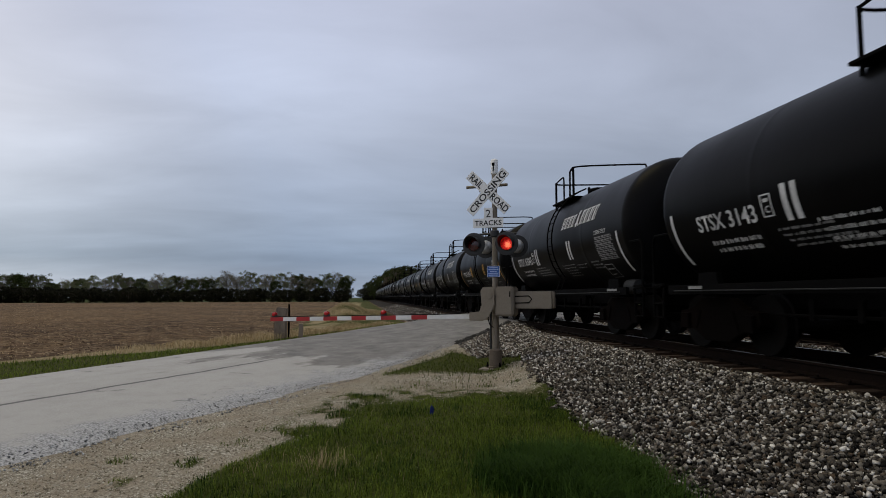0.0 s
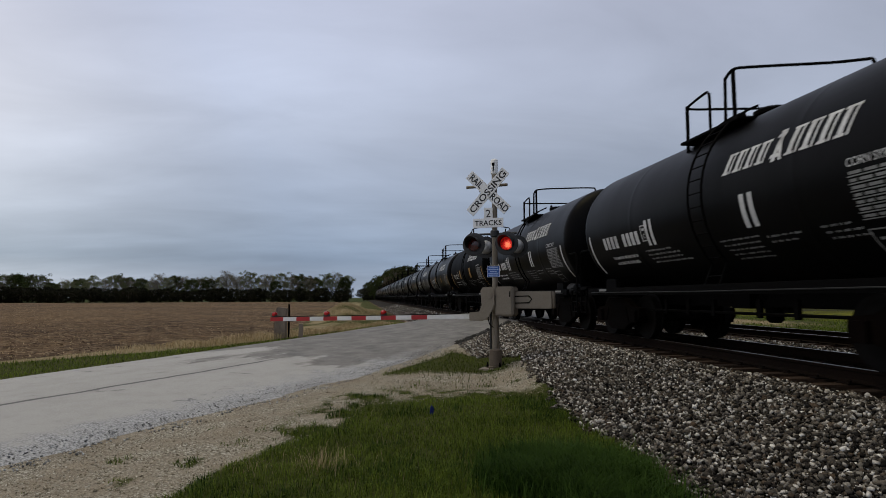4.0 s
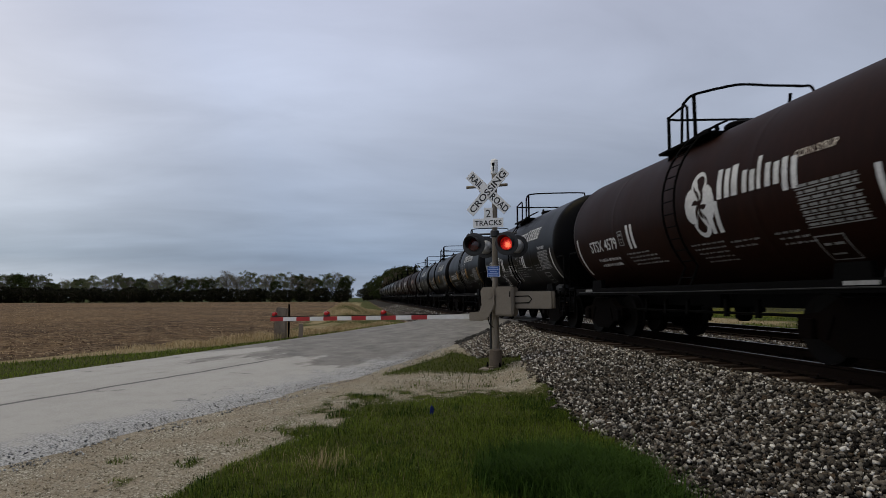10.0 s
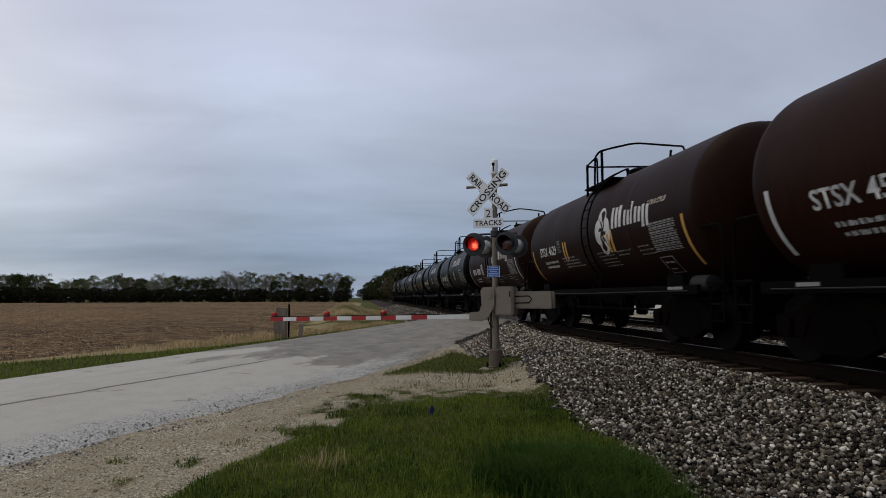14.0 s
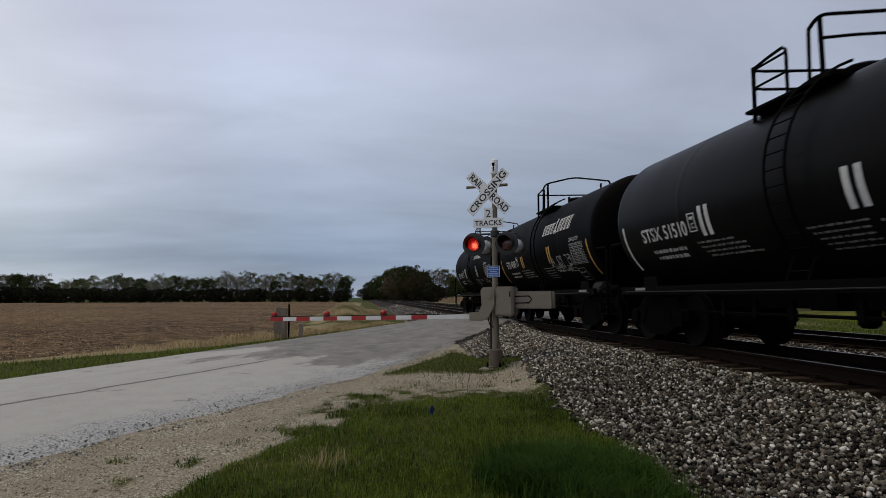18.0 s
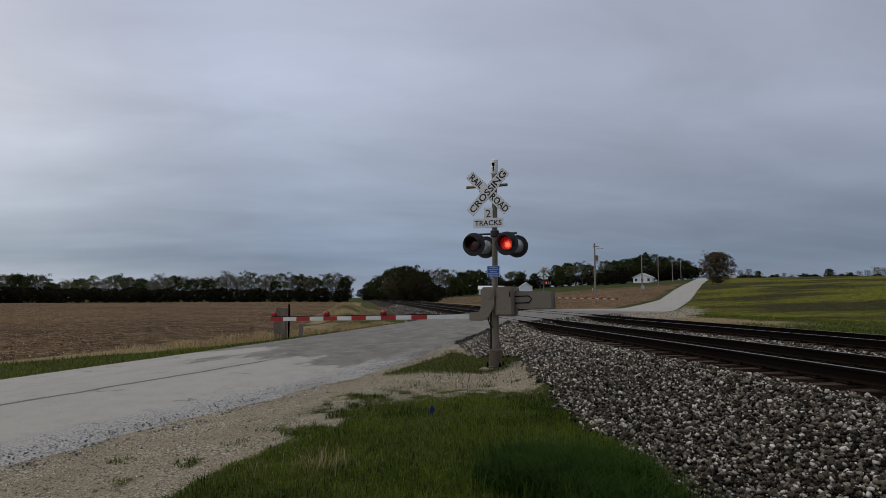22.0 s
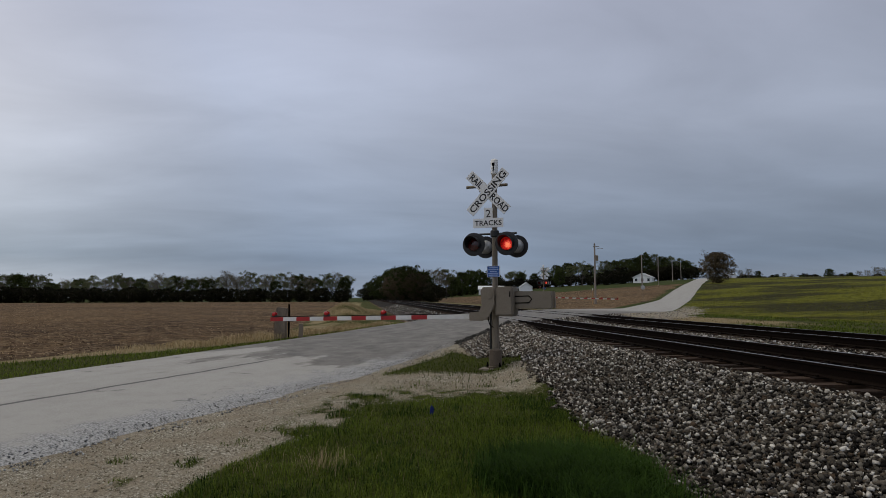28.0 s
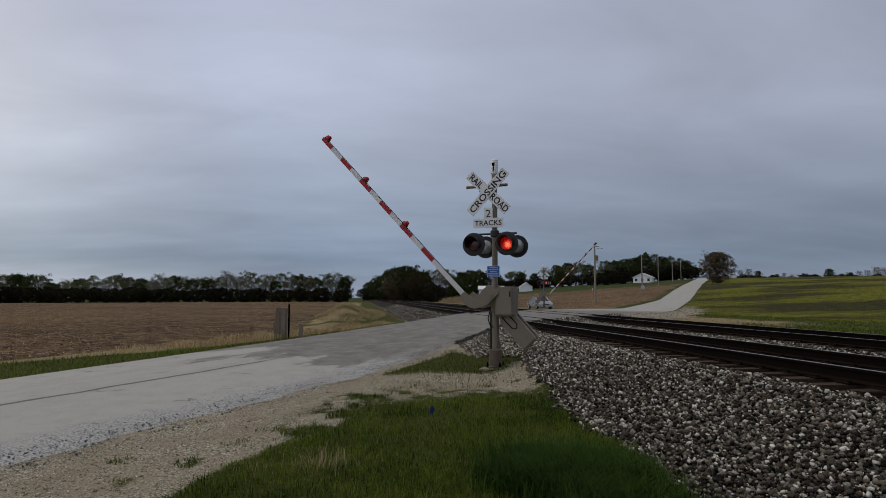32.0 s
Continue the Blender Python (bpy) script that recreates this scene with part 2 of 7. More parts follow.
def leafy(name, base, tip, rough=0.65, through_light=0.35):
    if name in MATS:
        return MATS[name]
    m = bpy.data.materials.new(name)
    MATS[name] = m
    m.use_nodes = True
    nt = m.node_tree
    b = nt.nodes["Principled BSDF"]
    N, L = nt.nodes.new, nt.links.new
    geo = N("ShaderNodeNewGeometry")
    mx = N("ShaderNodeMix"); mx.data_type = "RGBA"
    mx.inputs["A"].default_value, mx.inputs["B"].default_value = (*base, 1), (*tip, 1)
    tc = N("ShaderNodeTexCoord")
    ns = N("ShaderNodeTexNoise")
    ns.inputs["Scale"].default_value, ns.inputs["Detail"].default_value = 0.6, 3
    L(tc.outputs["Object"], ns.inputs["Vector"])
    ad = N("ShaderNodeMath"); ad.operation = "ADD"
    L(geo.outputs["Random Per Island"], ad.inputs[0]); L(ns.outputs[0], ad.inputs[1])
    rg = N("ShaderNodeMapRange")
    rg.inputs["From Min"].default_value, rg.inputs["From Max"].default_value = 0.5, 1.5
    L(ad.outputs[0], rg.inputs[0])
    L(rg.outputs[0], mx.inputs["Factor"])
    oi = N("ShaderNodeObjectInfo")
    pr = N("ShaderNodeMapRange")
    pr.inputs["To Min"].default_value, pr.inputs["To Max"].default_value = 0.75, 1.25
    L(oi.outputs["Random"], pr.inputs[0])
    sc = N("ShaderNodeVectorMath"); sc.operation = "SCALE"
    L(mx.outputs["Result"], sc.inputs[0]); L(pr.outputs[0], sc.inputs["Scale"])
    L(sc.outputs[0], b.inputs["Base Color"])
    b.inputs["Roughness"].default_value = rough
    b.inputs["Specular IOR Level"].default_value = 0.06
    tl, ms = N("ShaderNodeBsdfTranslucent"), N("ShaderNodeMixShader")
    L(sc.outputs[0], tl.inputs["Color"])
    ms.inputs[0].default_value = through_light
    L(b.outputs[0], ms.inputs[1]); L(tl.outputs[0], ms.inputs[2])
    L(ms.outputs[0], nt.nodes["Material Output"].inputs["Surface"])
    return m


M_GRASS = leafy("grass_blades", (0.017, 0.032, 0.003), (0.142, 0.190, 0.026))
M_GRASSDARK = leafy("lush_grass_blades", (0.008, 0.022, 0.003), (0.050, 0.094, 0.015))
M_STRAW = leafy("dry_grass_stems", (0.27, 0.205, 0.11), (0.56, 0.45, 0.27), 0.8)
M_LEAF = leafy("spring_foliage", (0.056, 0.068, 0.028), (0.165, 0.180, 0.080))
M_LEAFDARK = leafy("dark_foliage", (0.020, 0.030, 0.008), (0.064, 0.078, 0.024))
M_LEAFBUD = leafy("budding_twigs", (0.078, 0.068, 0.048), (0.16, 0.142, 0.092))
M_CROP = leafy("flowering_crop", (0.045, 0.052, 0.006), (0.14, 0.135, 0.014))
# near-black leaves: shade at the foot of the woods put into their colour
M_UNDER = leafy("shaded_undergrowth_leaves", (0.010, 0.011, 0.006), (0.034, 0.033, 0.018))
M_THICKET = leafy("brown_thicket_twigs", (0.066, 0.052, 0.032), (0.14, 0.108, 0.068))

# ---------------------------------------------------------------- mesh helpers


class Geo:
    """Collects simple solids into one mesh."""

    def __init__(self):
        self.v, self.f = [], []

    def add(self, verts, faces):
        o = len(self.v)
        self.v.extend(tuple(p) for p in verts)
        self.f.extend([tuple(i + o for i in f) for f in faces])
        return self

    def box(self, c, s, m=None):
        x, y, z = (a / 2 for a in s)
        vs = [Vector((sx * x, sy * y, sz * z)) for sx in (-1, 1) for sy in (-1, 1) for sz in (-1, 1)]
        if m is not None:
            vs = [m @ p for p in vs]
        vs = [p + Vector(c) for p in vs]
        return self.add(vs, [(0, 1, 3, 2), (4, 6, 7, 5), (0, 4, 5, 1), (2, 3, 7, 6), (0, 2, 6, 4), (1, 5, 7, 3)])

    def tube(self, pts, r, seg=8, caps=True, r_end=None):
        pts = [Vector(p) for p in pts]
        n, vs, fs = len(pts), [], []
        up = None
        for i, p in enumerate(pts):
            d = (pts[min(i + 1, n - 1)] - pts[max(i - 1, 0)]).normalized()
            if up is None:
                up = d.orthogonal().normalized()
            a = (up - d * up.dot(d))
            a = a.normalized() if a.length > 1e-6 else d.orthogonal().normalized()
            up = a
            b = d.cross(a)
            rr = r if r_end is None else r + (r_end - r) * i / (n - 1)
            for k in range(seg):
                w = 2 * math.pi * k / seg
                vs.append(p + (a * math.cos(w) + b * math.sin(w)) * rr)
        for i in range(n - 1):
            for k in range(seg):
                k2 = (k + 1) % seg
                fs.append((i * seg + k, i * seg + k2, (i + 1) * seg + k2, (i + 1) * seg + k))
        if caps:
            fs.append(tuple(reversed(range(seg))))
            fs.append(tuple((n - 1) * seg + k for k in range(seg)))
        return self.add(vs, fs)

    def lathe(self, profile, seg=24, axis="Y", at=(0, 0, 0)):
        """profile: (along, radius) pairs turned round the axis."""
        vs, fs = [], []
        for y, r in profile:
            for k in range(seg):
                w = 2 * math.pi * k / seg
                a, b = r * math.cos(w), r * math.sin(w)
                p = {"Y": (a, y, b), "X": (y, a, b), "Z": (a, b, y)}[axis]
                vs.append((p[0] + at[0], p[1] + at[1], p[2] + at[2]))
        n = len(profile)
        for i in range(n - 1):
            for k in range(seg):
                k2 = (k + 1) % seg
                fs.append((i * seg + k, i * seg + k2, (i + 1) * seg + k2, (i + 1) * seg + k))
        fs.append(tuple(reversed(range(seg))))
        fs.append(tuple((n - 1) * seg + k for k in range(seg)))
        return self.add(vs, fs)

    def prism(self, outline, lo, hi, axis="X"):
        """A flat outline of (a, b) pairs given thickness along an axis."""
        n = len(outline)
        vs = []
        for w in (lo, hi):
            for a, b in outline:
                vs.append({"X": (w, a, b), "Y": (a, w, b), "Z": (a, b, w)}[axis])
        fs = [tuple(reversed(range(n))), tuple(n + i for i in range(n))]
        fs += [(i, (i + 1) % n, n + (i + 1) % n, n + i) for i in range(n)]
        return self.add(vs, fs)

    def mesh(self, name, mat, smooth=35.0, bevel=0.0):
        me = bpy.data.meshes.new(name)
        me.from_pydata(self.v, [], self.f)
        bm = bmesh.new()
        bm.from_mesh(me)
        bmesh.ops.recalc_face_normals(bm, faces=bm.faces)
        if bevel:
            es = [e for e in bm.edges if len(e.link_faces) == 2 and e.calc_face_angle(0) > 0.6]
            bmesh.ops.bevel(bm, geom=es, offset=bevel, segments=2, affect="EDGES", clamp_overlap=True)
        bm.to_mesh(me)
        bm.free()
        if mat:
            me.materials.append(mat)
        if smooth:
            for p in me.polygons:
                p.use_smooth = True
            me.set_sharp_from_angle(angle=radians(smooth))
        return me


def mesh_np(name, verts, faces, mat, smooth=False):
    """verts (n,3) and faces (m,k) arrays into a mesh, quickly."""
    verts, faces = np.asarray(verts, np.float32), np.asarray(faces, np.int32)
    me = bpy.data.meshes.new(name)
    k = faces.shape[1]
    me.vertices.add(len(verts))
    me.vertices.foreach_set("co", verts.ravel())
    me.loops.add(faces.size)
    me.loops.foreach_set("vertex_index", faces.ravel())
    me.polygons.add(len(faces))
    me.polygons.foreach_set("loop_start", np.arange(0, faces.size, k, dtype=np.int32))
    if smooth:
        me.polygons.foreach_set("use_smooth", np.ones(len(faces), bool))
    me.update(calc_edges=True)
    if mat:
        me.materials.append(mat)
    return me


def put(name, me, parent=None, m=None, label=""):
    ob = new(name, me)
    if parent is not None:
        ob.parent = parent
    if m is not None:
        ob.matrix_basis = m
    if label:
        ob["label"] = label
    return ob


def part(name, geo, mat, parent, label="", m=None, smooth=35.0, bevel=0.0):
    return put(name, geo.mesh(name, mat, smooth, bevel), parent, m, label)


def thing(name, m, label, category, group="", kind=""):
    ob = new(name)
    ob.matrix_basis = m
    return tagged(ob, label, category, group, kind)


def lerp(xs, zs, x):
    """Straight-line interpolation in a short table."""
    if x <= xs[0]:
        return zs[0]
    for i in range(1, len(xs)):
        if x < xs[i]:
            return zs[i - 1] + (zs[i] - zs[i - 1]) * (x - xs[i - 1]) / (xs[i] - xs[i - 1])
    return zs[-1]


LETTERS = {}


def text_mesh(body, size, squeeze=1.0, weight=0.0, extrude=0.0):
    """Letters of the built-in font as flat geometry, starting at the origin, baseline on x."""
    key = (body, size, squeeze, weight, extrude)
    if key in LETTERS:
        return LETTERS[key].copy()
    cu = bpy.data.curves.new("letters", "FONT")
    cu.body, cu.size, cu.offset, cu.extrude, cu.resolution_u = body, size, weight, extrude, 3
    ob = bpy.data.objects.new("letters", cu)
    scene.collection.objects.link(ob)
    dg = bpy.context.evaluated_depsgraph_get()
    me = bpy.data.meshes.new_from_object(ob.evaluated_get(dg))
    bpy.data.objects.remove(ob)
    bpy.data.curves.remove(cu)
    for v in me.vertices:
        v.co.x *= squeeze
    me.materials.clear()
    LETTERS[key] = me
    return me.copy()


def fitted(body, size, width, weight=0.0):
    """Letters drawn to a given length."""
    me = text_mesh(body, size, 1.0, weight)
    lo, hi = min(v.co.x for v in me.vertices), max(v.co.x for v in me.vertices)
    for v in me.vertices:
        v.co.x = (v.co.x - lo) * width / (hi - lo)
    return me

# ---------------------------------------------------------------- plan of the ground
RAIL_TOP = 0.76
NEAR_RAIL, GAUGE = 6.05, 1.507          # centres of the rail heads
TRACK_A, TRACK_B = NEAR_RAIL + GAUGE / 2, 11.2
ROAD_DIR = Vector((0.5, 0.866, 0))      # the road crosses the railway at 30 degrees
ROAD_OUT = Vector((0.866, -0.5, 0))     # square to it, towards the near verge
ROAD_AT = Vector((-0.42, 12.21, 0))     # a point of its near edge
ROAD_W = 6.5
NEAR_X, NEAR_Z = (-60, -3.4, -0.4, 0.8, 2.7, 5.3, 13.5), (-0.05, -0.05, 0.0, 0.06, 0.32, 0.735, 0.735)
FAR_X, FAR_Z = (-60, -7.1, -5.0, -0.85, 5.3, 13.5), (0.0, 0.0, 0.10, 0.306, 0.735, 0.735)
HILL_S, HILL_Z = (-20, 0, 3, 8, 14, 33, 50, 68, 113, 153, 230, 330, 3000), (0.5, 0.48, 0.38, 0.24, 0.30, 1.25, 3.0, 4.6, 8.6, 10.8, 11.8, 11.8, 11.8)
BED_X, BED_Z = (-3000, 2.7, 3.4, 4.9, 5.2, 8.3, 9.0, 9.7, 12.7, 13.2, 14.6), (0, 0, 0.16, 0.51, 0.50, 0.50, 0.50, 0.52, 0.52, 0.50, 0.45)


BEND_U, BEND_W = (0, 12, 24, 38, 55, 90, 160, 250, 340, 450), (0, 0.2, 2.0, 3.9, 5.0, 6.2, 8.4, 12.6, 17.8, 24.0)


def road_uw(x, y):
    """Along the road, and across it: 0 at the near edge, minus the width at the far edge. Beyond the rails it swings right."""
    dx, dy = x - ROAD_AT.x, y - ROAD_AT.y
    u = dx * 0.5 + dy * 0.866
    return u, dx * 0.866 - dy * 0.5 - lerp(BEND_U, BEND_W, u)


def road_z(x, y):
    _, w = road_uw(x, y)
    k = min(1, max(0, -w / ROAD_W))
    z = lerp(NEAR_X, NEAR_Z, x) * (1 - k) + lerp(FAR_X, FAR_Z, x) * k
    if x > 13.5:
        z = max(0.735 - (x - 13.5) * 0.022, lerp(HILL_S, HILL_Z, x - 13) + 0.06)
    return z


def land_z(x, y):
    """Height of the open ground without the road."""
    if x > 14.6:
        z = lerp(HILL_S, HILL_Z, x - 13)
        if y > 0 and road_uw(x, y)[1] > 0:
            z = 0.3 + (z - 0.3) * lerp((30, 44, 60), (1.0, 0.77, 0.66), math.degrees(math.atan2(x, y))) if z > 0.3 else z
    else:
        z = lerp(BED_X, BED_Z, x)
    if x < 2.7:
        z += 0.05 * noise.noise((x * 0.5, y * 0.5, 3)) * min(1, max(0, 4 - abs(x)) / 3)
        # a low spoil mound beside the line
        z += 1.05 * math.exp(-((x + 1.3) / 1.5) ** 2 - ((y - 46) / 6.5) ** 2) + 0.45 * math.exp(-((x - 0.4) / 1.6) ** 2 - ((y - 55) / 12) ** 2)
    return z


def ground_z(x, y):
    u, w = road_uw(x, y)
    z = land_z(x, y)
    gap = w if w > 0 else (-ROAD_W - w if w < -ROAD_W else 0)
    if gap < 2.2 and (x < 400):
        k = 1 - min(1, gap / 2.2)
        k = k * k * (3 - 2 * k)
        z = z * (1 - k) + (road_z(x, y) - 0.035) * k
    return z


def axis_steps(stops):
    """Coordinates with a step that changes from stretch to stretch."""
    out = [stops[0][0]]
    for (a, step), (b, _) in zip(stops, stops[1:]):
        n = max(1, int(round((b - a) / step)))
        out += [a + (b - a) * (i + 1) / n for i in range(n)]
    return out


def smooth01(a, b, x):
    k = min(1, max(0, (x - a) / (b - a)))
    return k * k * (3 - 2 * k)


def wobble(x, y):
    return noise.noise((x * 0.55, y * 0.55, 0)) * 0.9 + noise.noise((x * 2.1, y * 2.1, 7)) * 0.35


# where the near grass ends towards the shoulder, and where the stones begin
TURF_Y, TURF_X = (2, 4.5, 5.5, 6.2, 6.65, 7.15, 7.75, 9.0, 10.4, 11.5), (-2.9, -1.9, -1.55, -1.36, -1.1, -0.87, -0.5, -0.1, 0.3, 0.6)
STONE_Y, STONE_X = (4, 5, 6, 8.5, 10.6, 12.5, 13.3, 14.2, 15.3, 19), (2.62, 2.72, 2.92, 2.9, 3.25, 3.55, 3.65, 3.8, 2.75, 2.9)


def verge_grass(x, y):
    """How thick the grass stands on the near side of the road, 0 to 1."""
    wob = wobble(x, y)
    u, w = road_uw(x, y)
    e = x - lerp(TURF_Y, TURF_X, y) + 0.20 * wob
    body = smooth01(-0.12, 0.2, e) * (1 - smooth01(9.0, 11.6, y + 0.6 * wob - 0.25 * max(0, x - 2)))
    fringe = smooth01(-1.35, -0.2, e) * smooth01(6.7, 7.8, y) * (1 - smooth01(10.4, 11.8, y))
    fringe *= smooth01(-0.12, 0.22, noise.noise((x * 2.3, y * 1.5, 21)) + 0.8 * noise.noise((x * 6.0, y * 4.0, 22)))
    stray = 0.7 * smooth01(0.34, 0.5, noise.noise((x * 2.6, y * 2.0, 23)) + 0.4 * noise.noise((x * 7.0, y * 7.0, 24))) * smooth01(0.5, 1.0, w)
    corner = smooth01(0.1, 0.7, w + 0.35 * wob) * (1 - smooth01(-0.5, 0.2, x + 0.3 * wob - lerp((13, 15, 15.8), (3.5, 3.3, 2.6), y))) * smooth01(12.2, 13.7, y + 0.4 * wob) * (1 - smooth01(18, 20, y))
    strip = 0.8 * (1 - smooth01(0.6, 1.2, ((x - 3.7) / 1.0) ** 2 + ((y - 14.2) / 0.6) ** 2 + 0.8 * wob))
    thin = 0.24 * smooth01(8.5, 10, y) * (1 - smooth01(13, 14, y)) * smooth01(0.6, 1.6, w)
    return max(body, thin, 0.85 * fringe, stray, corner, strip, smooth01(3.2, 4.2, w) if y < 4 else 0.0)


def stone_edge(x, y):
    return lerp(STONE_Y, STONE_X, y) + 0.2 * wobble(x, y)


def cover(x, y):
    """What lies on the ground: plough soil, roadside gravel, railway stone; dry grass, yellow crop, lawn."""
    u, w = road_uw(x, y)
    wob = wobble(x, y)
    soil = gravel = stone = dry = crop = lawn = 0.0
    if w > -0.5:
        if x < 5:
            gravel = 1 - verge_grass(x, y)
    if w < -ROAD_W + 0.5:
        gap = -ROAD_W - w
        if x < 3:
            lo = lerp((-12, -1, 4, 6.5, 9, 16), (3.5, 3.0, 2.2, 0.7, 0.4, 0.7), u) + wob * 0.45
            wide_dry = lerp((-12, 0, 4, 6, 10, 16), (0.3, 0.6, 1.6, 2.8, 3.4, 4.2), u)
            soil = smooth01(lo + wide_dry - 0.4, lo + wide_dry + 0.5, gap + wob * 0.3)
            dry = smooth01(lo - 0.3, lo + 0.3, gap) * (1 - soil)
            bank = smooth01(-4.5, -2.5, x) * smooth01(20, 26, y) * (1 - smooth01(2.2, 3.2, x))
            dry = max(dry * (1 - bank), bank * (0.55 + 0.75 * min(1, max(-1, wob))) * (1 - 0.8 * smooth01(-0.6, 1.0, x + 0.5 * wob)))
            soil *= 1 - bank
            lawn = smooth01(212, 226, math.hypot(x, y))
            soil *= 1 - lawn
    if 2.4 < x < 14.8:
        edge = stone_edge(x, y)
        stone = smooth01(edge - 0.2, edge + 0.25, x) * (1 - smooth01(13.4 + wob * 0.4, 14.3 + wob * 0.4, x))
    if x >= 13.5:
        s = x - 13
        if w > 0:
            crop = smooth01(11 + wob * 2.5, 16 + wob * 2.5, s)
            # rubble and dead grass by the crossing, thinning along the line
            bare = (1 - smooth01(1.0, 4.0, w + wob * 1.5)) * (1 - smooth01(14, 26, s))
            dead = (1 - smooth01(7.5, 11.5, s + wob * 2.5)) * smooth01(25, 32, y + 4 * wob)
            gravel = 0.9 * bare
            dry = (1 - crop) * min(1.0, 0.25 + 0.75 * dead)
        else:
            gap = -ROAD_W - w
            top = lerp((-400, -148, -76, -44, -33, -21, -7), (60, 31, 47, 55, 65, 72, 78), w) + 1.5 * wob
            edge = lerp((45, 85), (1.4, -1.1), u)
            soil = smooth01(edge, edge + 1.3, gap + 0.4 * wob) * smooth01(9, 12, s) * (1 - smooth01(top - 3, top + 3, s))
            dry = (1 - soil) * (1 - smooth01(9, 12, s)) * 0.5
            lawn = 1 - soil if s > 12 else 0.0
    # dark fouled ballast between and beside the rails, the ties' shadow painted into it
    dark_bed = max(smooth01(4.95 + 0.1 * wob, 5.25 + 0.1 * wob, x) * (1 - smooth01(8.25, 8.6, x)), 0.8 * smooth01(9.5, 9.9, x) * (1 - smooth01(12.6, 13.0, x)))
    return (soil, gravel, stone, 1.0 - dark_bed), (dry, crop, lawn, 1.0)


def ground_material():
    m = bpy.data.materials.new("open_ground")
    m.use_nodes = True
    nt = m.node_tree
    b = nt.nodes["Principled BSDF"]
    N, L = nt.nodes.new, nt.links.new
    tc = N("ShaderNodeTexCoord")
    pos = tc.outputs["Object"]

    def tex(scale, detail=4.0, stretch=None, rot=0.0):
        n = N("ShaderNodeTexNoise")
        n.inputs["Scale"].default_value, n.inputs["Detail"].default_value, n.inputs["Roughness"].default_value = scale, detail, 0.6
        if stretch:
            mp = N("ShaderNodeMapping")
            mp.inputs["Scale"].default_value = stretch
            mp.inputs["Rotation"].default_value = (0, 0, rot)
            L(pos, mp.inputs[0])
            L(mp.outputs[0], n.inputs["Vector"])
        else:
            L(pos, n.inputs["Vector"])
        return n.outputs[0]

    def ramp(src, *stops):
        r = N("ShaderNodeValToRGB")
        el = r.color_ramp.elements
        el[0].position, el[0].color = stops[0][0], (*stops[0][1], 1)
        el[1].position, el[1].color = stops[-1][0], (*stops[-1][1], 1)
        for p, c in stops[1:-1]:
            e = el.new(p)
            e.color = (*c, 1)
        L(src, r.inputs[0])
        return r.outputs[0]

    def mix(fac, a, b_):
        x = N("ShaderNodeMix"); x.data_type = "RGBA"
        if fac is not None:
            L(fac, x.inputs["Factor"])
        L(a, x.inputs["A"]); L(b_, x.inputs["B"])
        return x.outputs["Result"]

    def ragged(src, amount=0.5):
        """A soft mask broken up by a finer pattern."""
        a = N("ShaderNodeMath"); a.operation = "MULTIPLY_ADD"
        L(fine, a.inputs[0]); a.inputs[1].default_value = amount
        a.inputs[2].default_value = -amount / 2
        s = N("ShaderNodeMath"); s.operation = "ADD"
        L(a.outputs[0], s.inputs[0]); L(src, s.inputs[1])
        r = N("ShaderNodeMapRange")
        r.inputs["From Min"].default_value, r.inputs["From Max"].default_value = 0.35, 0.65
        L(s.outputs[0], r.inputs[0])
        return r.outputs[0]

    def cells(scale):
        v = N("ShaderNodeTexVoronoi")
        v.inputs["Scale"].default_value = scale
        L(pos, v.inputs["Vector"])
        sp = N("ShaderNodeSeparateColor")
        L(v.outputs["Color"], sp.inputs[0])
        return sp.outputs[0]

    fine, mid, wide, grit = tex(9.0), tex(1.1), tex(0.07), tex(55.0, 3.0)
    c1, c2 = N("ShaderNodeVertexColor"), N("ShaderNodeVertexColor")
    c1.layer_name, c2.layer_name = "cover_a", "cover_b"
    s1, s2 = N("ShaderNodeSeparateColor"), N("ShaderNodeSeparateColor")
    L(c1.outputs[0], s1.inputs[0]); L(c2.outputs[0], s2.inputs[0])
    black, white = (0, 0, 0), (1, 1, 1)
    grass = mix(mid, ramp(fine, (0.3, (0.024, 0.036, 0.007)), (0.7, (0.060, 0.078, 0.018))), ramp(fine, (0.3, (0.050, 0.052, 0.016)), (0.7, (0.115, 0.100, 0.042))))
    # turned soil: wet dark furrows, dry crumbs and bleached straw lying in drifts
    wet = ramp(tex(1.7, 6.0), (0.40, (0.014, 0.008, 0.005)), (0.5, (0.048, 0.029, 0.017)), (0.62, (0.17, 0.12, 0.076)))
    crumb = ramp(tex(2.3, 6.0), (0.40, (0.036, 0.021, 0.012)), (0.5, (0.105, 0.067, 0.039)), (0.62, (0.27, 0.19, 0.113)))
    soil = mix(ramp(tex(0.42, 6.0), (0.42, black), (0.56, white)), wet, crumb)
    soil = mix(ramp(tex(0.05, 5.0), (0.45, black), (0.58, (0.7, 0.7, 0.7))), soil, ramp(tex(1.2, 6.0), (0.40, (0.070, 0.043, 0.023)), (0.60, (0.225, 0.150, 0.082))))
    soil = mix(ramp(tex(5.0, 2.0), (0.58, black), (0.66, (0.8, 0.8, 0.8))), soil, ramp(fine, (0.3, (0.24, 0.18, 0.115)), (0.7, (0.42, 0.34, 0.225))))
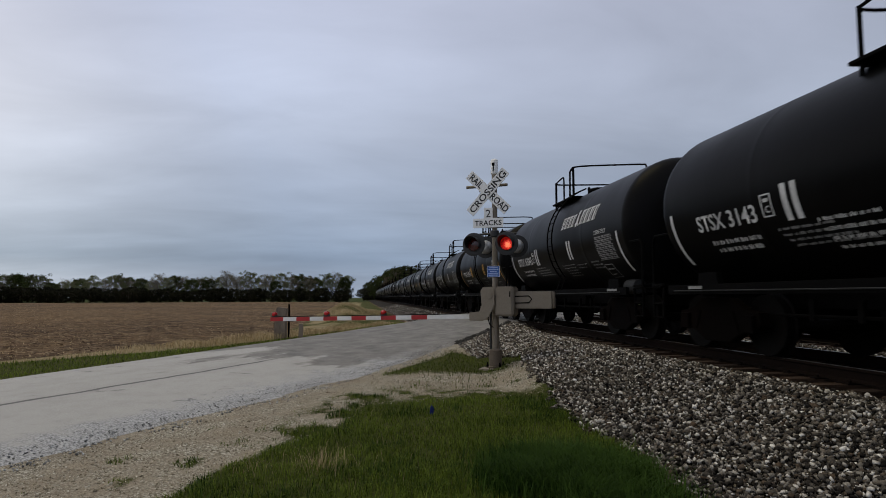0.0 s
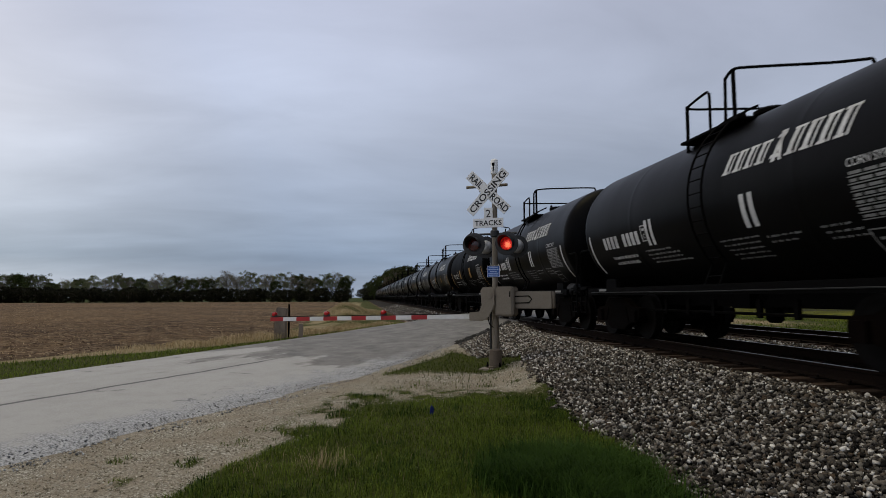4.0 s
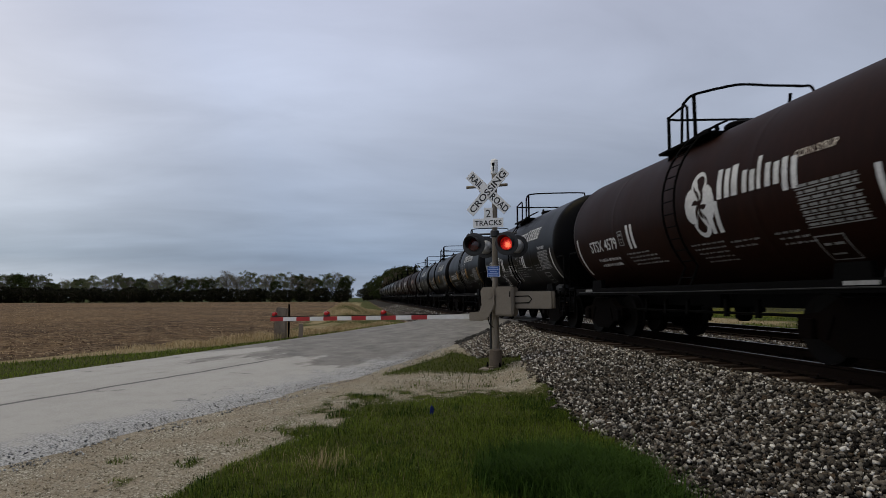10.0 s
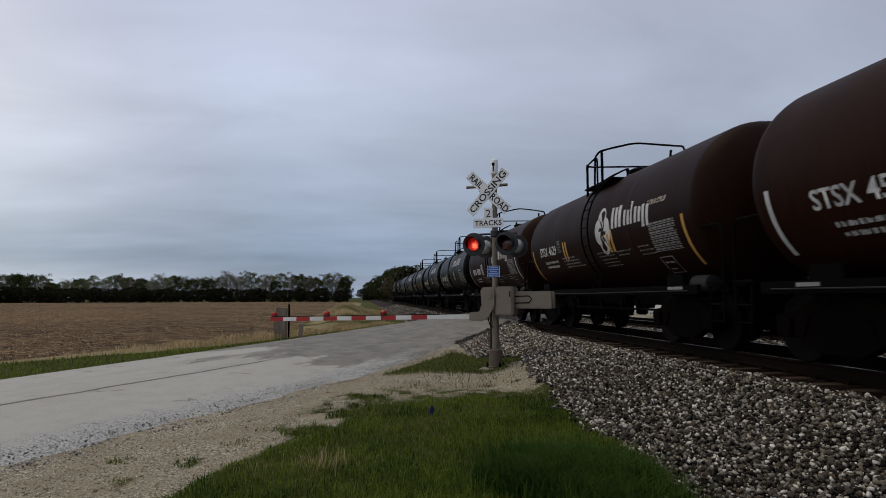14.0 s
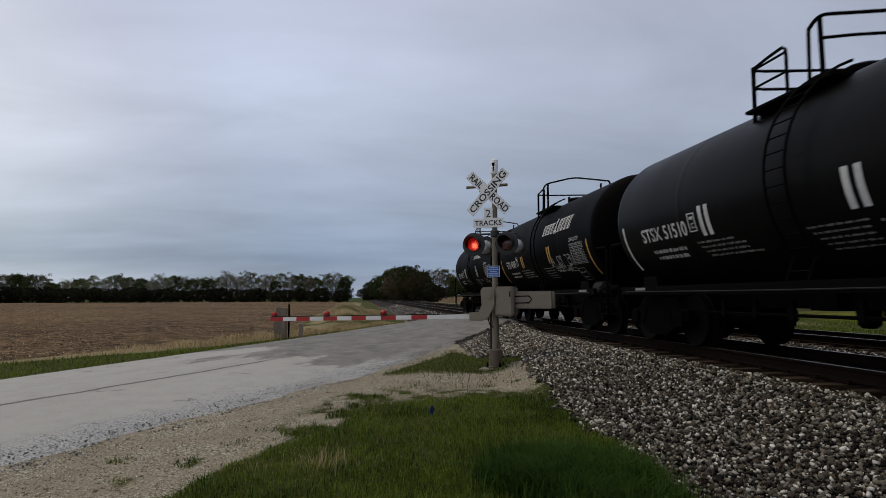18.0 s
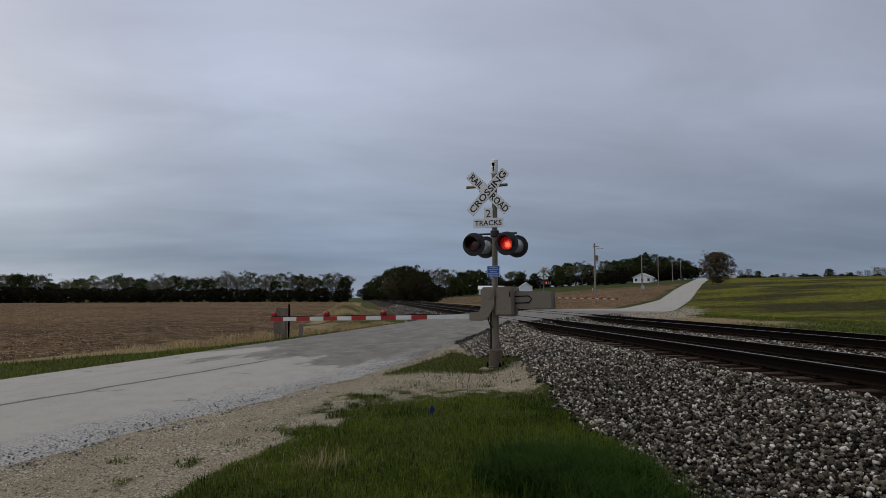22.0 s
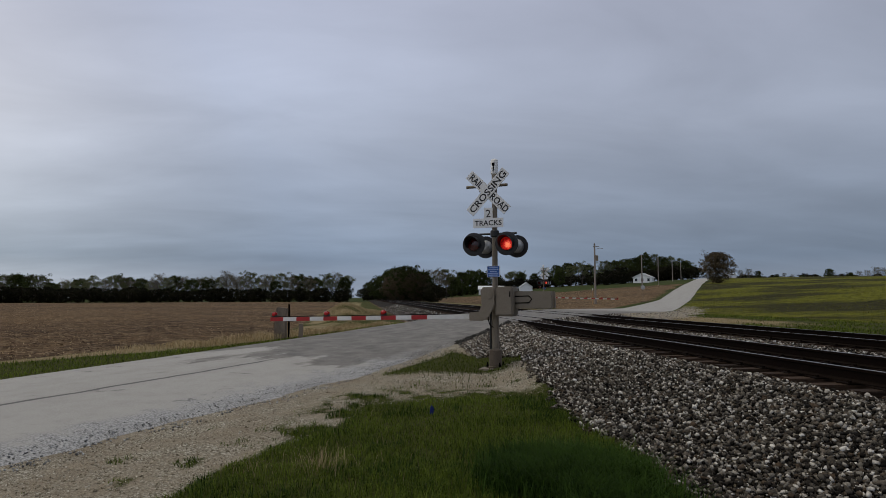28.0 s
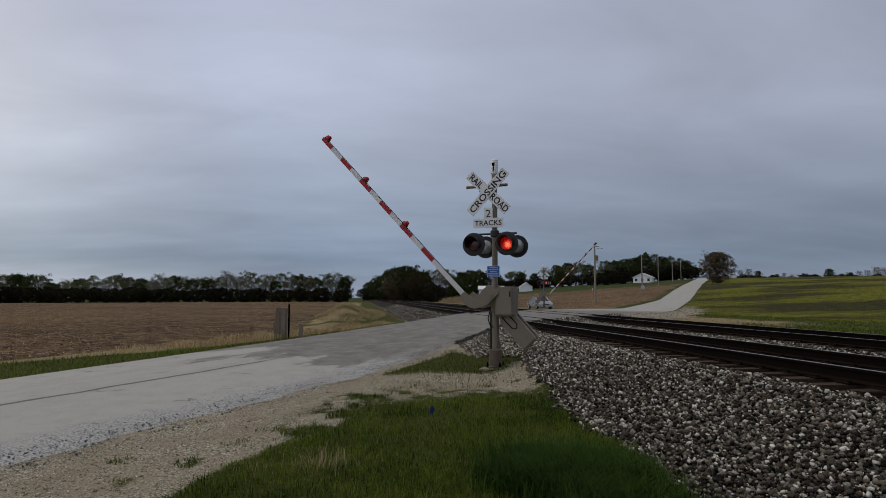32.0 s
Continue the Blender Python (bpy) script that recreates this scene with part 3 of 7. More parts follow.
    chip = ramp(cells(52.0), (0.0, (0.120, 0.104, 0.076)), (0.35, (0.26, 0.231, 0.176)), (0.75, (0.375, 0.342, 0.274)), (1.0, (0.60, 0.565, 0.48)))
    sand = ramp(grit, (0.3, (0.165, 0.134, 0.094)), (0.5, (0.295, 0.250, 0.186)), (0.72, (0.43, 0.382, 0.30)))
    gravel = mix(ramp(tex(1.6, 6.0), (0.38, black), (0.58, white)), sand, chip)
    gravel = mix(ramp(tex(0.5, 5.0), (0.5, black), (0.68, (0.5, 0.5, 0.5))), gravel, ramp(grit, (0.3, (0.12, 0.095, 0.066)), (0.7, (0.27, 0.225, 0.165))))
    # under the loose stones: near black, the shade of their gaps painted in
    stone = ramp(grit, (0.3, (0.010, 0.009, 0.008)), (0.55, (0.034, 0.030, 0.026)), (0.75, (0.08, 0.072, 0.062)))
    dry = mix(mid, ramp(fine, (0.3, (0.22, 0.168, 0.098)), (0.7, (0.41, 0.325, 0.20))), ramp(fine, (0.3, (0.12, 0.105, 0.05)), (0.7, (0.26, 0.215, 0.12))))
    crop_lo = ramp(tex(1.4, 6.0), (0.38, (0.020, 0.022, 0.008)), (0.62, (0.060, 0.055, 0.020)))
    crop_hi = ramp(tex(1.8, 6.0), (0.38, (0.055, 0.064, 0.008)), (0.62, (0.170, 0.165, 0.020)))
    crop = mix(ramp(tex(0.075, 8.0, (0.8, 1.0, 1.0)), (0.45, black), (0.56, white)), crop_lo, crop_hi)
    lawn = ramp(wide, (0.3, (0.030, 0.042, 0.012)), (0.7, (0.056, 0.070, 0.020)))
    col = grass
    for src, look_ in ((s2.outputs[0], dry), (s2.outputs[1], crop), (s2.outputs[2], lawn), (s1.outputs[0], soil), (s1.outputs[1], gravel), (s1.outputs[2], stone)):
        col = mix(ragged(src), col, look_)
    col = mix(ragged(c1.outputs["Alpha"], 0.3), ramp(fine, (0.3, (0.010, 0.008, 0.007)), (0.7, (0.040, 0.030, 0.024))), col)
    L(col, b.inputs["Base Color"])
    b.inputs["Roughness"].default_value = 0.95
    b.inputs["Specular IOR Level"].default_value = 0.05
    bp = N("ShaderNodeBump")
    bp.inputs["Strength"].default_value, bp.inputs["Distance"].default_value = 0.7, 0.05
    hm = N("ShaderNodeMath"); hm.operation = "ADD"
    L(fine, hm.inputs[0]); L(grit, hm.inputs[1])
    L(hm.outputs[0], bp.inputs["Height"])
    L(bp.outputs[0], b.inputs["Normal"])
    return m


def build_ground():
    xs = axis_steps([(-3000, 400), (-600, 60), (-120, 8), (-40, 1.2), (-14, 0.35), (-6, 0.22), (6, 0.3), (16, 0.8), (40, 3), (100, 8), (260, 40), (600, 300), (3000, 1)])
    ys = axis_steps([(-3000, 500), (-200, 30), (-20, 2.0), (2, 0.22), (20, 0.35), (34, 0.7), (62, 2.0), (120, 6), (300, 25), (700, 150), (3000, 1)])
    nx, ny = len(xs), len(ys)
    verts, ca, cb = [], [], []
    for y in ys:
        for x in xs:
            verts.append((x, y, ground_z(x, y)))
            a, b = cover(x, y)
            ca.append(a)
            cb.append(b)
    verts = np.array(verts, np.float32)
    j, i = np.meshgrid(np.arange(ny - 1), np.arange(nx - 1), indexing="ij")
    q = (j * nx + i).ravel()
    me = mesh_np("ground", verts, np.stack([q, q + 1, q + 1 + nx, q + nx], 1), ground_material(), True)
    for nm, vals in (("cover_a", ca), ("cover_b", cb)):
        at = me.color_attributes.new(nm, "FLOAT_COLOR", "POINT")
        at.data.foreach_set("color", np.array(vals, np.float32).ravel())
    tagged(put("ground", me), "open ground with grass, ploughed soil and gravel verges", "ground", kind="structure")


build_ground()

# ---------------------------------------------------------------- road


def road_material():
    m = bpy.data.materials.new("worn_pale_asphalt")
    m.use_nodes = True
    nt = m.node_tree
    b = nt.nodes["Principled BSDF"]
    N, L = nt.nodes.new, nt.links.new
    tc = N("ShaderNodeTexCoord")
    pos = tc.outputs["Object"]
    sep = N("ShaderNodeSeparateXYZ")
    L(pos, sep.inputs[0])

    def tex(scale, detail=5.0, stretch=(1, 1, 1)):
        mp = N("ShaderNodeMapping")
        mp.inputs["Scale"].default_value = stretch
        L(pos, mp.inputs[0])
        n = N("ShaderNodeTexNoise")
        n.inputs["Scale"].default_value, n.inputs["Detail"].default_value, n.inputs["Roughness"].default_value = scale, detail, 0.6
        L(mp.outputs[0], n.inputs["Vector"])
        return n.outputs[0]

    def math_(op, a, b_):
        n = N("ShaderNodeMath"); n.operation = op
        for k, v in ((0, a), (1, b_)):
            if isinstance(v, (int, float)):
                n.inputs[k].default_value = v
            else:
                L(v, n.inputs[k])
        return n.outputs[0]

    def rng(src, a, b_, lo=0.0, hi=1.0):
        n = N("ShaderNodeMapRange")
        n.inputs["From Min"].default_value, n.inputs["From Max"].default_value = a, b_
        n.inputs["To Min"].default_value, n.inputs["To Max"].default_value = lo, hi
        L(src, n.inputs[0])
        return n.outputs[0]

    def mix(fac, a, b_):
        x = N("ShaderNodeMix"); x.data_type = "RGBA"
        L(fac, x.inputs["Factor"])
        for k, v in (("A", a), ("B", b_)):
            if isinstance(v, tuple):
                x.inputs[k].default_value = (*v, 1)
            else:
                L(v, x.inputs[k])
        return x.outputs["Result"]

    grit, mid, streak = tex(70.0, 3.0), tex(2.2), tex(0.8, 5.0, (1.0, 0.18, 1.0))
    col = mix(rng(grit, 0.3, 0.7), (0.276, 0.268, 0.250), (0.404, 0.394, 0.372))
    col = mix(rng(mid, 0.45, 0.75, 0, 0.5), col, (0.25, 0.24, 0.222))
    col = mix(rng(streak, 0.5, 0.8, 0, 0.45), col, (0.20, 0.19, 0.175))
    # darker patched asphalt towards the rails
    along = math_("ADD", sep.outputs["Y"], rng(tex(0.55, 7.0, (1.0, 0.35, 1.0)), 0.3, 0.7, -3.0, 3.0))
    dark = math_("MULTIPLY", rng(along, 2.4, 3.0), rng(along, 44.0, 32.0))
    col = mix(math_("MULTIPLY", dark, 0.9), col, mix(rng(tex(2.0), 0.35, 0.7), (0.084, 0.078, 0.070), (0.195, 0.183, 0.166)))
    # loose chips along the edge
    edge = rng(math_("ADD", sep.outputs["X"], rng(mid, 0.3, 0.7, -0.45, 0.45)), -1.05, -0.5)
    chips = mix(rng(tex(38.0, 2.0), 0.35, 0.65), (0.10, 0.102, 0.106), (0.47, 0.475, 0.48))
    col = mix(math_("MULTIPLY", math_("MULTIPLY", edge, 0.8), rng(along, 5.0, 1.5)), col, chips)
    # the long joint and a few wandering cracks
    bend = rng(tex(1.3, 4.0, (0.3, 1, 1)), 0.2, 0.8, -0.07, 0.07)
    d = math_("ABSOLUTE", math_("ADD", math_("ADD", sep.outputs["X"], 2.95), bend), 0)
    joint = math_("MULTIPLY", rng(d, 0.065, 0.04), rng(along, 4.0, 1.0))
    col = mix(math_("MULTIPLY", joint, 0.85), col, (0.045, 0.043, 0.042))
    vor = N("ShaderNodeTexVoronoi"); vor.feature = "DISTANCE_TO_EDGE"
    vor.inputs["Scale"].default_value = 0.33
    wob = N("ShaderNodeVectorMath"); wob.operation = "ADD"
    nz = N("ShaderNodeTexNoise"); nz.inputs["Scale"].default_value = 1.5; nz.inputs["Detail"].default_value = 5
    L(pos, nz.inputs["Vector"]); L(pos, wob.inputs[0]); L(nz.outputs[1], wob.inputs[1])
    L(wob.outputs[0], vor.inputs["Vector"])
    crack = math_("MULTIPLY", rng(vor.outputs[0], 0.012, 0.004), rng(mid, 0.5, 0.62))
    col = mix(math_("MULTIPLY", crack, 0.6), col, (0.06, 0.06, 0.06))
    L(col, b.inputs["Base Color"])
    b.inputs["Roughness"].default_value = 0.8
    bp = N("ShaderNodeBump")
    bp.inputs["Strength"].default_value, bp.inputs["Distance"].default_value = 0.5, 0.01
    L(grit, bp.inputs["Height"])
    L(bp.outputs[0], b.inputs["Normal"])
    return m


def build_road():
    """The carriageway as one slab; its own axes run along it (Y) and across it (X, from 0 to minus the width)."""
    m = Matrix(((ROAD_OUT.x, ROAD_DIR.x, 0, ROAD_AT.x), (ROAD_OUT.y, ROAD_DIR.y, 0, ROAD_AT.y), (0, 0, 1, 0), (0, 0, 0, 1)))
    us = axis_steps([(-80, 4), (-20, 0.5), (34, 1.0), (70, 4), (420, 20), (440, 1)])
    ws = [0.0, -0.22, -0.7, -1.3, -2.0, -3.0, -4.0, -5.0, -5.7, -6.28, -6.5]
    verts, faces = [], []
    for u in us:
        wide = (1.0 + 0.16 * (smooth01(14, 24, u) - smooth01(40, 66, u))) * (1 - 0.24 * smooth01(45, 85, u))   # an apron, then a narrower lane
        for k, w in enumerate(ws):
            j = 0.0
            if k in (0, len(ws) - 1):
                j = 0.28 * noise.noise((u * 0.6, k, 0)) + 0.12 * noise.noise((u * 2.7, k, 4))
            ww = w * wide + j
            ww += lerp(BEND_U, BEND_W, u)
            p = m @ Vector((ww, u, 0))
            crown = 0.05 * (1 - ((w + ROAD_W / 2) / (ROAD_W / 2)) ** 2)
            top = road_z(p.x, p.y) + crown * (1 - smooth01(8, 18, u)) + (0.0 if 0 < k < len(ws) - 1 else -0.075)
            verts.append((ww, u, top))
    n = len(ws)
    for a in range(len(us) - 1):
        for k in range(n - 1):
            faces.append((a * n + k, a * n + k + 1, (a + 1) * n + k + 1, (a + 1) * n + k))
    base = len(verts)
    low = [(x, y, z - 0.12) for x, y, z in verts]
    verts += low
    for a in range(len(us) - 1):
        for k in (0, n - 1):
            i, j = a * n + k, (a + 1) * n + k
            faces.append((i, j, j + base, i + base))
    g = Geo().add(verts, faces)
    ob = put("road", g.mesh("road", road_material(), 30), None, m)
    tagged(ob, "pale worn asphalt country road with a dark centre joint", "road", kind="structure")


build_road()

# ---------------------------------------------------------------- railway tracks
RAIL_PROFILE = [(-0.075, -0.175), (0.075, -0.175), (0.075, -0.162), (0.012, -0.14), (0.012, -0.048), (0.036, -0.034), (0.036, -0.008), (0.030, 0.0), (-0.030, 0.0), (-0.036, -0.008), (-0.036, -0.034), (-0.012, -0.048), (-0.012, -0.14), (-0.075, -0.162)]


def rail_mesh(y0, y1):
    g = Geo()
    n = len(RAIL_PROFILE)
    vs = [(x, y, z) for y in (y0, y1) for x, z in RAIL_PROFILE]
    g.add(vs, [(i, (i + 1) % n, n + (i + 1) % n, n + i) for i in range(n)] + [tuple(range(n)), tuple(range(2 * n - 1, n - 1, -1))])
    me = g.mesh("rail", M_RAILSIDE, 0)
    me.materials.append(M_RAIL)
    for p in me.polygons:
        if p.normal.z > 0.9 and p.center.z > -0.02:
            p.material_index = 1
    return me


def build_track(xc, label):
    tr = thing("railway_track", pose(xc, 0, RAIL_TOP), label, "railway track", kind="structure")
    rail = rail_mesh(-300, 900)
    for s in (-1, 1):
        put("rail", rail, tr, pose(s * GAUGE / 2, 0, 0), "steel rail with a bright worn head")
    tie = Geo().box((0, 0, 0), (2.6, 0.23, 0.18)).mesh("tie", M_TIE, 0, 0.012)
    plate = Geo().box((0, 0, 0), (0.36, 0.2, 0.02)).box((0.12, 0.06, 0.02), (0.03, 0.03, 0.04)).box((-0.12, -0.06, 0.02), (0.03, 0.03, 0.04)).mesh("tie_plate", M_RAILSIDE, 0)
    rng = random.Random(int(xc * 10))
    step, y = 0.54, 1.5
    while y < 62:
        if not (22.5 < y + (TRACK_A - xc) * 1.73 < 37):
            t = put("tie", tie, tr, pose(rng.uniform(-0.05, 0.05), y + rng.uniform(-0.03, 0.03), -0.275 + rng.uniform(-0.012, 0.006), 0, 0, rng.uniform(-1.6, 1.6)))
            if y < 30:
                for s in (-1, 1):
                    put("tie_plate", plate, tr, pose(s * GAUGE / 2, y, -0.183))
        y += step
    g = Geo()
    while y < 320:
        g.box((rng.uniform(-0.05, 0.05), y, -0.275), (2.6, 0.23, 0.18))
        y += step
    y = 1.0
    while y > -40:
        g.box((rng.uniform(-0.05, 0.05), y, -0.275), (2.6, 0.23, 0.18))
        y -= step
    tagged(part("far_ties", g, M_TIE, tr), kind="stuff")


build_track(TRACK_A, "main line of rusty rails on dark timber ties")
build_track(TRACK_B, "second line of rusty rails on dark timber ties")

# ---------------------------------------------------------------- crossing signals
SIGNAL_AT = Vector((3.01, 13.63, 0.0))
FAR_SIGNAL_AT = Vector((20.1, 66.0, 0.42))
PIVOT = (-0.02, -0.17, 1.66)
FACE = math.degrees(math.atan2(-0.5, 0.866))   # local +X along the cross arm (away from the road), local -Y faces the driver


def disc(g, c, r, y0, y1, seg=28):
    g.lathe([(y0, r * 0.97), (y0 + 0.004, r), (y1, r)], seg, "Y", c)
    return g


def flat_text(body, size, mat, parent, m, squeeze=1.0, weight=0.004, center=True, name="lettering"):
    me = text_mesh(body, size, squeeze, weight)
    xs = [v.co.x for v in me.vertices]
    ys = [v.co.y for v in me.vertices]
    cx, cy = ((min(xs) + max(xs)) / 2, (min(ys) + max(ys)) / 2) if center else (0, 0)
    for v in me.vertices:
        v.co = Vector((v.co.x - cx, v.co.y - cy, 0))
    me.materials.append(mat)
    return put(name, me, parent, m)


def build_signal(m, label, ARM_LEN=6.05):
    s = thing("crossing_signal", m, label, "railroad crossing signal", "crossing signals")
    # foundation, cast base, mast and cap
    part("foundation", Geo().box((0, 0, 0.0), (0.62, 0.62, 0.10)), material("old_concrete", (0.26, 0.22, 0.18), 0.9, vary=0.3, bump=0.5), s, "low concrete foundation", bevel=0.015)
    part("mast_base", Geo().lathe([(0.05, 0.21), (0.085, 0.21), (0.09, 0.145), (0.14, 0.14), (0.44, 0.138), (0.46, 0.12), (0.47, 0.085)], 20, "Z"), material("rust_stained_casting", (0.11, 0.082, 0.055), 0.75, vary=0.35, scale=6, grain=40, bump=0.2, stain=(0.05, 0.028, 0.016), stain_amount=0.6, stain_scale=5), s, "rust-stained cast metal mast base")
    for a in (45, 135, 225, 315):
        c = (0.2 * math.cos(radians(a)), 0.2 * math.sin(radians(a)), 0.08)
        part("bolt", Geo().lathe([(0, 0.03), (0.05, 0.03), (0.052, 0.018), (0.10, 0.018)], 6, "Z", c), M_FRAME, s)
    part("mast", Geo().lathe([(0.38, 0.064), (4.52, 0.062)], 18, "Z"), M_ALU, s, "weathered round metal mast")
    part("mast_sleeve", Geo().lathe([(0.46, 0.083), (1.28, 0.082), (1.30, 0.066)], 18, "Z"), M_ALU, s)
    part("conduit", Geo().tube([(-0.10, -0.03, 0.44), (-0.10, -0.03, 1.25), (-0.06, -0.02, 1.34)], 0.022, 8), M_LAMPBLACK, s, "black cable conduit on the mast")
    part("bell", Geo().lathe([(4.46, 0.07), (4.48, 0.085), (4.78, 0.085), (4.80, 0.075), (4.82, 0.04)], 18, "Z"), M_SIGNWHITE, s, "pale cylindrical bell on the mast top")
    part("bell_slot", Geo().prism([(-0.035, 4.72), (0.035, 4.72), (0.03, 4.66), (0.012, 4.64), (0.012, 4.52), (-0.012, 4.52), (-0.012, 4.64), (-0.03, 4.66)], -0.093, -0.083, "Y"), M_FRAME, s)
    part("side_bar", Geo().tube([(-0.72, 0.10, 4.22), (0.28, 0.10, 4.22)], 0.035, 8), M_ALU, s)
    part("side_brace", Geo().tube([(-0.40, 0.10, 4.10), (-0.05, 0.06, 4.20)], 0.02, 6), M_ALU, s)
    # crossbuck
    for ang, word, yy in ((-44, ("RAIL", "ROAD"), -0.10), (47, ("CROSSING",), -0.118)):
        bm_ = pose(-0.125, yy, 4.04, 0, -ang, 0)
        blade = part("crossbuck_blade", Geo().box((0, 0, 0), (1.28, 0.012, 0.235)), M_SIGNWHITE, s, "white crossbuck blade with black letters", bm_, bevel=0.004)
        spots = ((-0.38, word[0]), (0.38, word[1])) if len(word) == 2 else ((0, word[0]),)
        for dx, wd in spots:
            flat_text(wd, 0.215, M_SIGNBLACK, blade, pose(dx, -0.008, 0, 90, 0, 0), 0.88 if len(word) == 2 else 1.16, 0.004)
    part("crossbuck_bracket", Geo().box((-0.06, -0.07, 4.06), (0.12, 0.06, 0.10)), M_FRAME, s)
    plate2 = part("number_panel", Geo().box((0, 0, 0), (0.21, 0.01, 0.26)), M_SIGNWHITE, s, "small white panel with a black 2", pose(-0.12, -0.10, 3.545), bevel=0.003)
    flat_text("2", 0.25, M_SIGNBLACK, plate2, pose(0, -0.007, 0, 90, 0, 0), 1.0, 0.002)
    tracks = part("tracks_panel", Geo().box((0, 0, 0), (0.72, 0.01, 0.215)), M_SIGNWHITE, s, "white panel lettered in black", pose(-0.12, -0.113, 3.325), bevel=0.003)
    flat_text("TRACKS", 0.165, M_SIGNBLACK, tracks, pose(0, -0.007, 0, 90, 0, 0), 1.06, 0.003)
    # blue notice with plain bars for its small print
    blue = part("blue_notice", Geo().box((0, 0, 0), (0.30, 0.008, 0.255)), M_SIGNBLUE, s, "small blue notice with white print", pose(-0.01, -0.085, 2.215), bevel=0.003)
    g = Geo()
    for i, w in enumerate((0.2, 0.24, 0.16, 0.24, 0.22)):
        g.box((0, -0.006, 0.085 - i * 0.042), (w, 0.003, 0.018))
    part("print_bars", g, material("pale_blue_print", (0.35, 0.45, 0.65), 0.6, bump=0), blue)
    g = Geo()
    for w, h, x, z in ((0.30, 0.008, 0, 0.1235), (0.30, 0.008, 0, -0.1235)):
        g.box((x, -0.006, z), (w, 0.003, h))
    for x in (-0.146, 0.146):
        g.box((x, -0.006, 0), (0.008, 0.003, 0.255))
    part("notice_border", g, M_SIGNWHITE, blue)
    # lamp cross arm and four lamps
    part("lamp_arm", Geo().tube([(-0.52, 0, 3.08), (0.52, 0, 3.08)], 0.024, 10).lathe([(3.0, 0.085), (3.02, 0.10), (3.14, 0.10), (3.16, 0.085)], 16, "Z"), M_LAMPBLACK, s, "black tubular lamp cross arm")
    for sx in (-1, 1):
        for sy in (-1, 1):
            c = (sx * 0.385, sy * (0.36 if sy < 0 else 0.52), 2.82)
            body = Geo()
            body.lathe([(sy * -0.018, 0.160), (sy * 0.0, 0.160), (sy * 0.004, 0.25), (0.0, 0.264), (sy * -0.018, 0.264), (sy * -0.018, 0.160)], 36, "Y", c)
            body.f = [f for f in body.f if len(f) == 4]
            lamp = part("signal_lamp", body, M_LAMPBLACK, s, "round black lamp background")
            hs = Geo().lathe([(sy * -0.012, 0.158), (sy * -0.02, 0.165), (sy * -0.10, 0.165), (sy * -0.19, 0.15), (sy * -0.235, 0.10), (sy * -0.24, 0.03)], 24, "Y", c)
            part("lamp_housing", hs, M_LAMPSILVER, lamp, "dull silver lamp housing")
            part("lamp_hanger", Geo().tube([(c[0], c[1] - sy * 0.14, 2.96), (c[0], c[1] - sy * 0.2, 3.04), (c[0], 0, 3.08)], 0.022, 8), M_LAMPBLACK, lamp)
            # hood: an open half tube over the lens
            vs, fs, seg = [], [], 18
            for i in range(seg + 1):
                a = radians(-25 + 230 * i / seg)
                ln = 0.30 * (0.45 + 0.55 * max(0, math.sin(a)))
                for r in (0.162, 0.170):
                    for y in (0.0, sy * ln):
                        vs.append((c[0] + r * math.cos(a), c[1] + y, c[2] + r * math.sin(a)))
            for i in range(seg):
                a, b = i * 4, i * 4 + 4
                fs += [(a, a + 1, b + 1, b), (a + 2, b + 2, b + 3, a + 3), (a + 1, a + 3, b + 3, b + 1)]
            part("hood", Geo().add(vs, fs), M_LAMPBLACK, lamp, "black lamp hood")
            part("lens_ring", Geo().lathe([(0, 0.168), (sy * 0.02, 0.168), (sy * 0.022, 0.152), (0, 0.152)], 24, "Y", c), M_LAMPBLACK, lamp)
            # the lens unit turns: a glowing red face and an unlit one
            lens = Geo().lathe([(-0.012, 0.13), (-0.004, 0.145), (0.004, 0.145), (0.012, 0.13)], 24, "Y").mesh("lens", M_LENSDARK, 60)
            lens.materials.append(M_GLOW)
            for p in lens.polygons:
                if p.center.y < -0.003:
                    p.material_index = 1
            lo = put("lens", lens, lamp, pose(c[0], c[1], c[2]), "red signal lens")
            lo["flash"] = "a" if sx * sy > 0 else "b"
            lo["turned"] = 0.0 if sy < 0 else 180.0
    # gate mechanism case
    case = part("gate_mechanism", Geo().box((0.29, -0.06, 1.54), (0.42, 0.44, 0.66)), M_CASE, s, "grey gate mechanism case", bevel=0.03)
    part("case_door", Geo().box((0.29, -0.285, 1.54), (0.35, 0.02, 0.57)), M_CASE, case, bevel=0.008)
    part("case_latch", Geo().box((0.43, -0.30, 1.70), (0.02, 0.02, 0.12)), M_FRAME, case)
    for z in (1.30, 1.70):
        part("clamp", Geo().lathe([(z, 0.085), (z + 0.02, 0.095), (z + 0.12, 0.095), (z + 0.14, 0.085)], 16, "Z"), M_CASE, s)
    part("cable", Geo().tube([(-0.1, -0.1, 1.3), (-0.14, -0.1, 1.15), (-0.1, -0.1, 1.02), (-0.02, -0.08, 0.95)], 0.012, 6), M_FRAME, s, "black hanging cable")
    # gate arm, turning on its pivot; closed it points along -X
    px, py, pz = PIVOT
    root = Geo()
    side = [(0.10, 0.20), (-0.16, 0.20), (-0.22, 0.12), (-0.20, -0.20), (-0.26, -0.34), (-0.50, -0.36), (-0.50, -0.54), (-0.18, -0.55), (-0.04, -0.46), (0.10, -0.2)]
    root.prism([(a, b) for a, b in side], -0.16, -0.13, "Y")
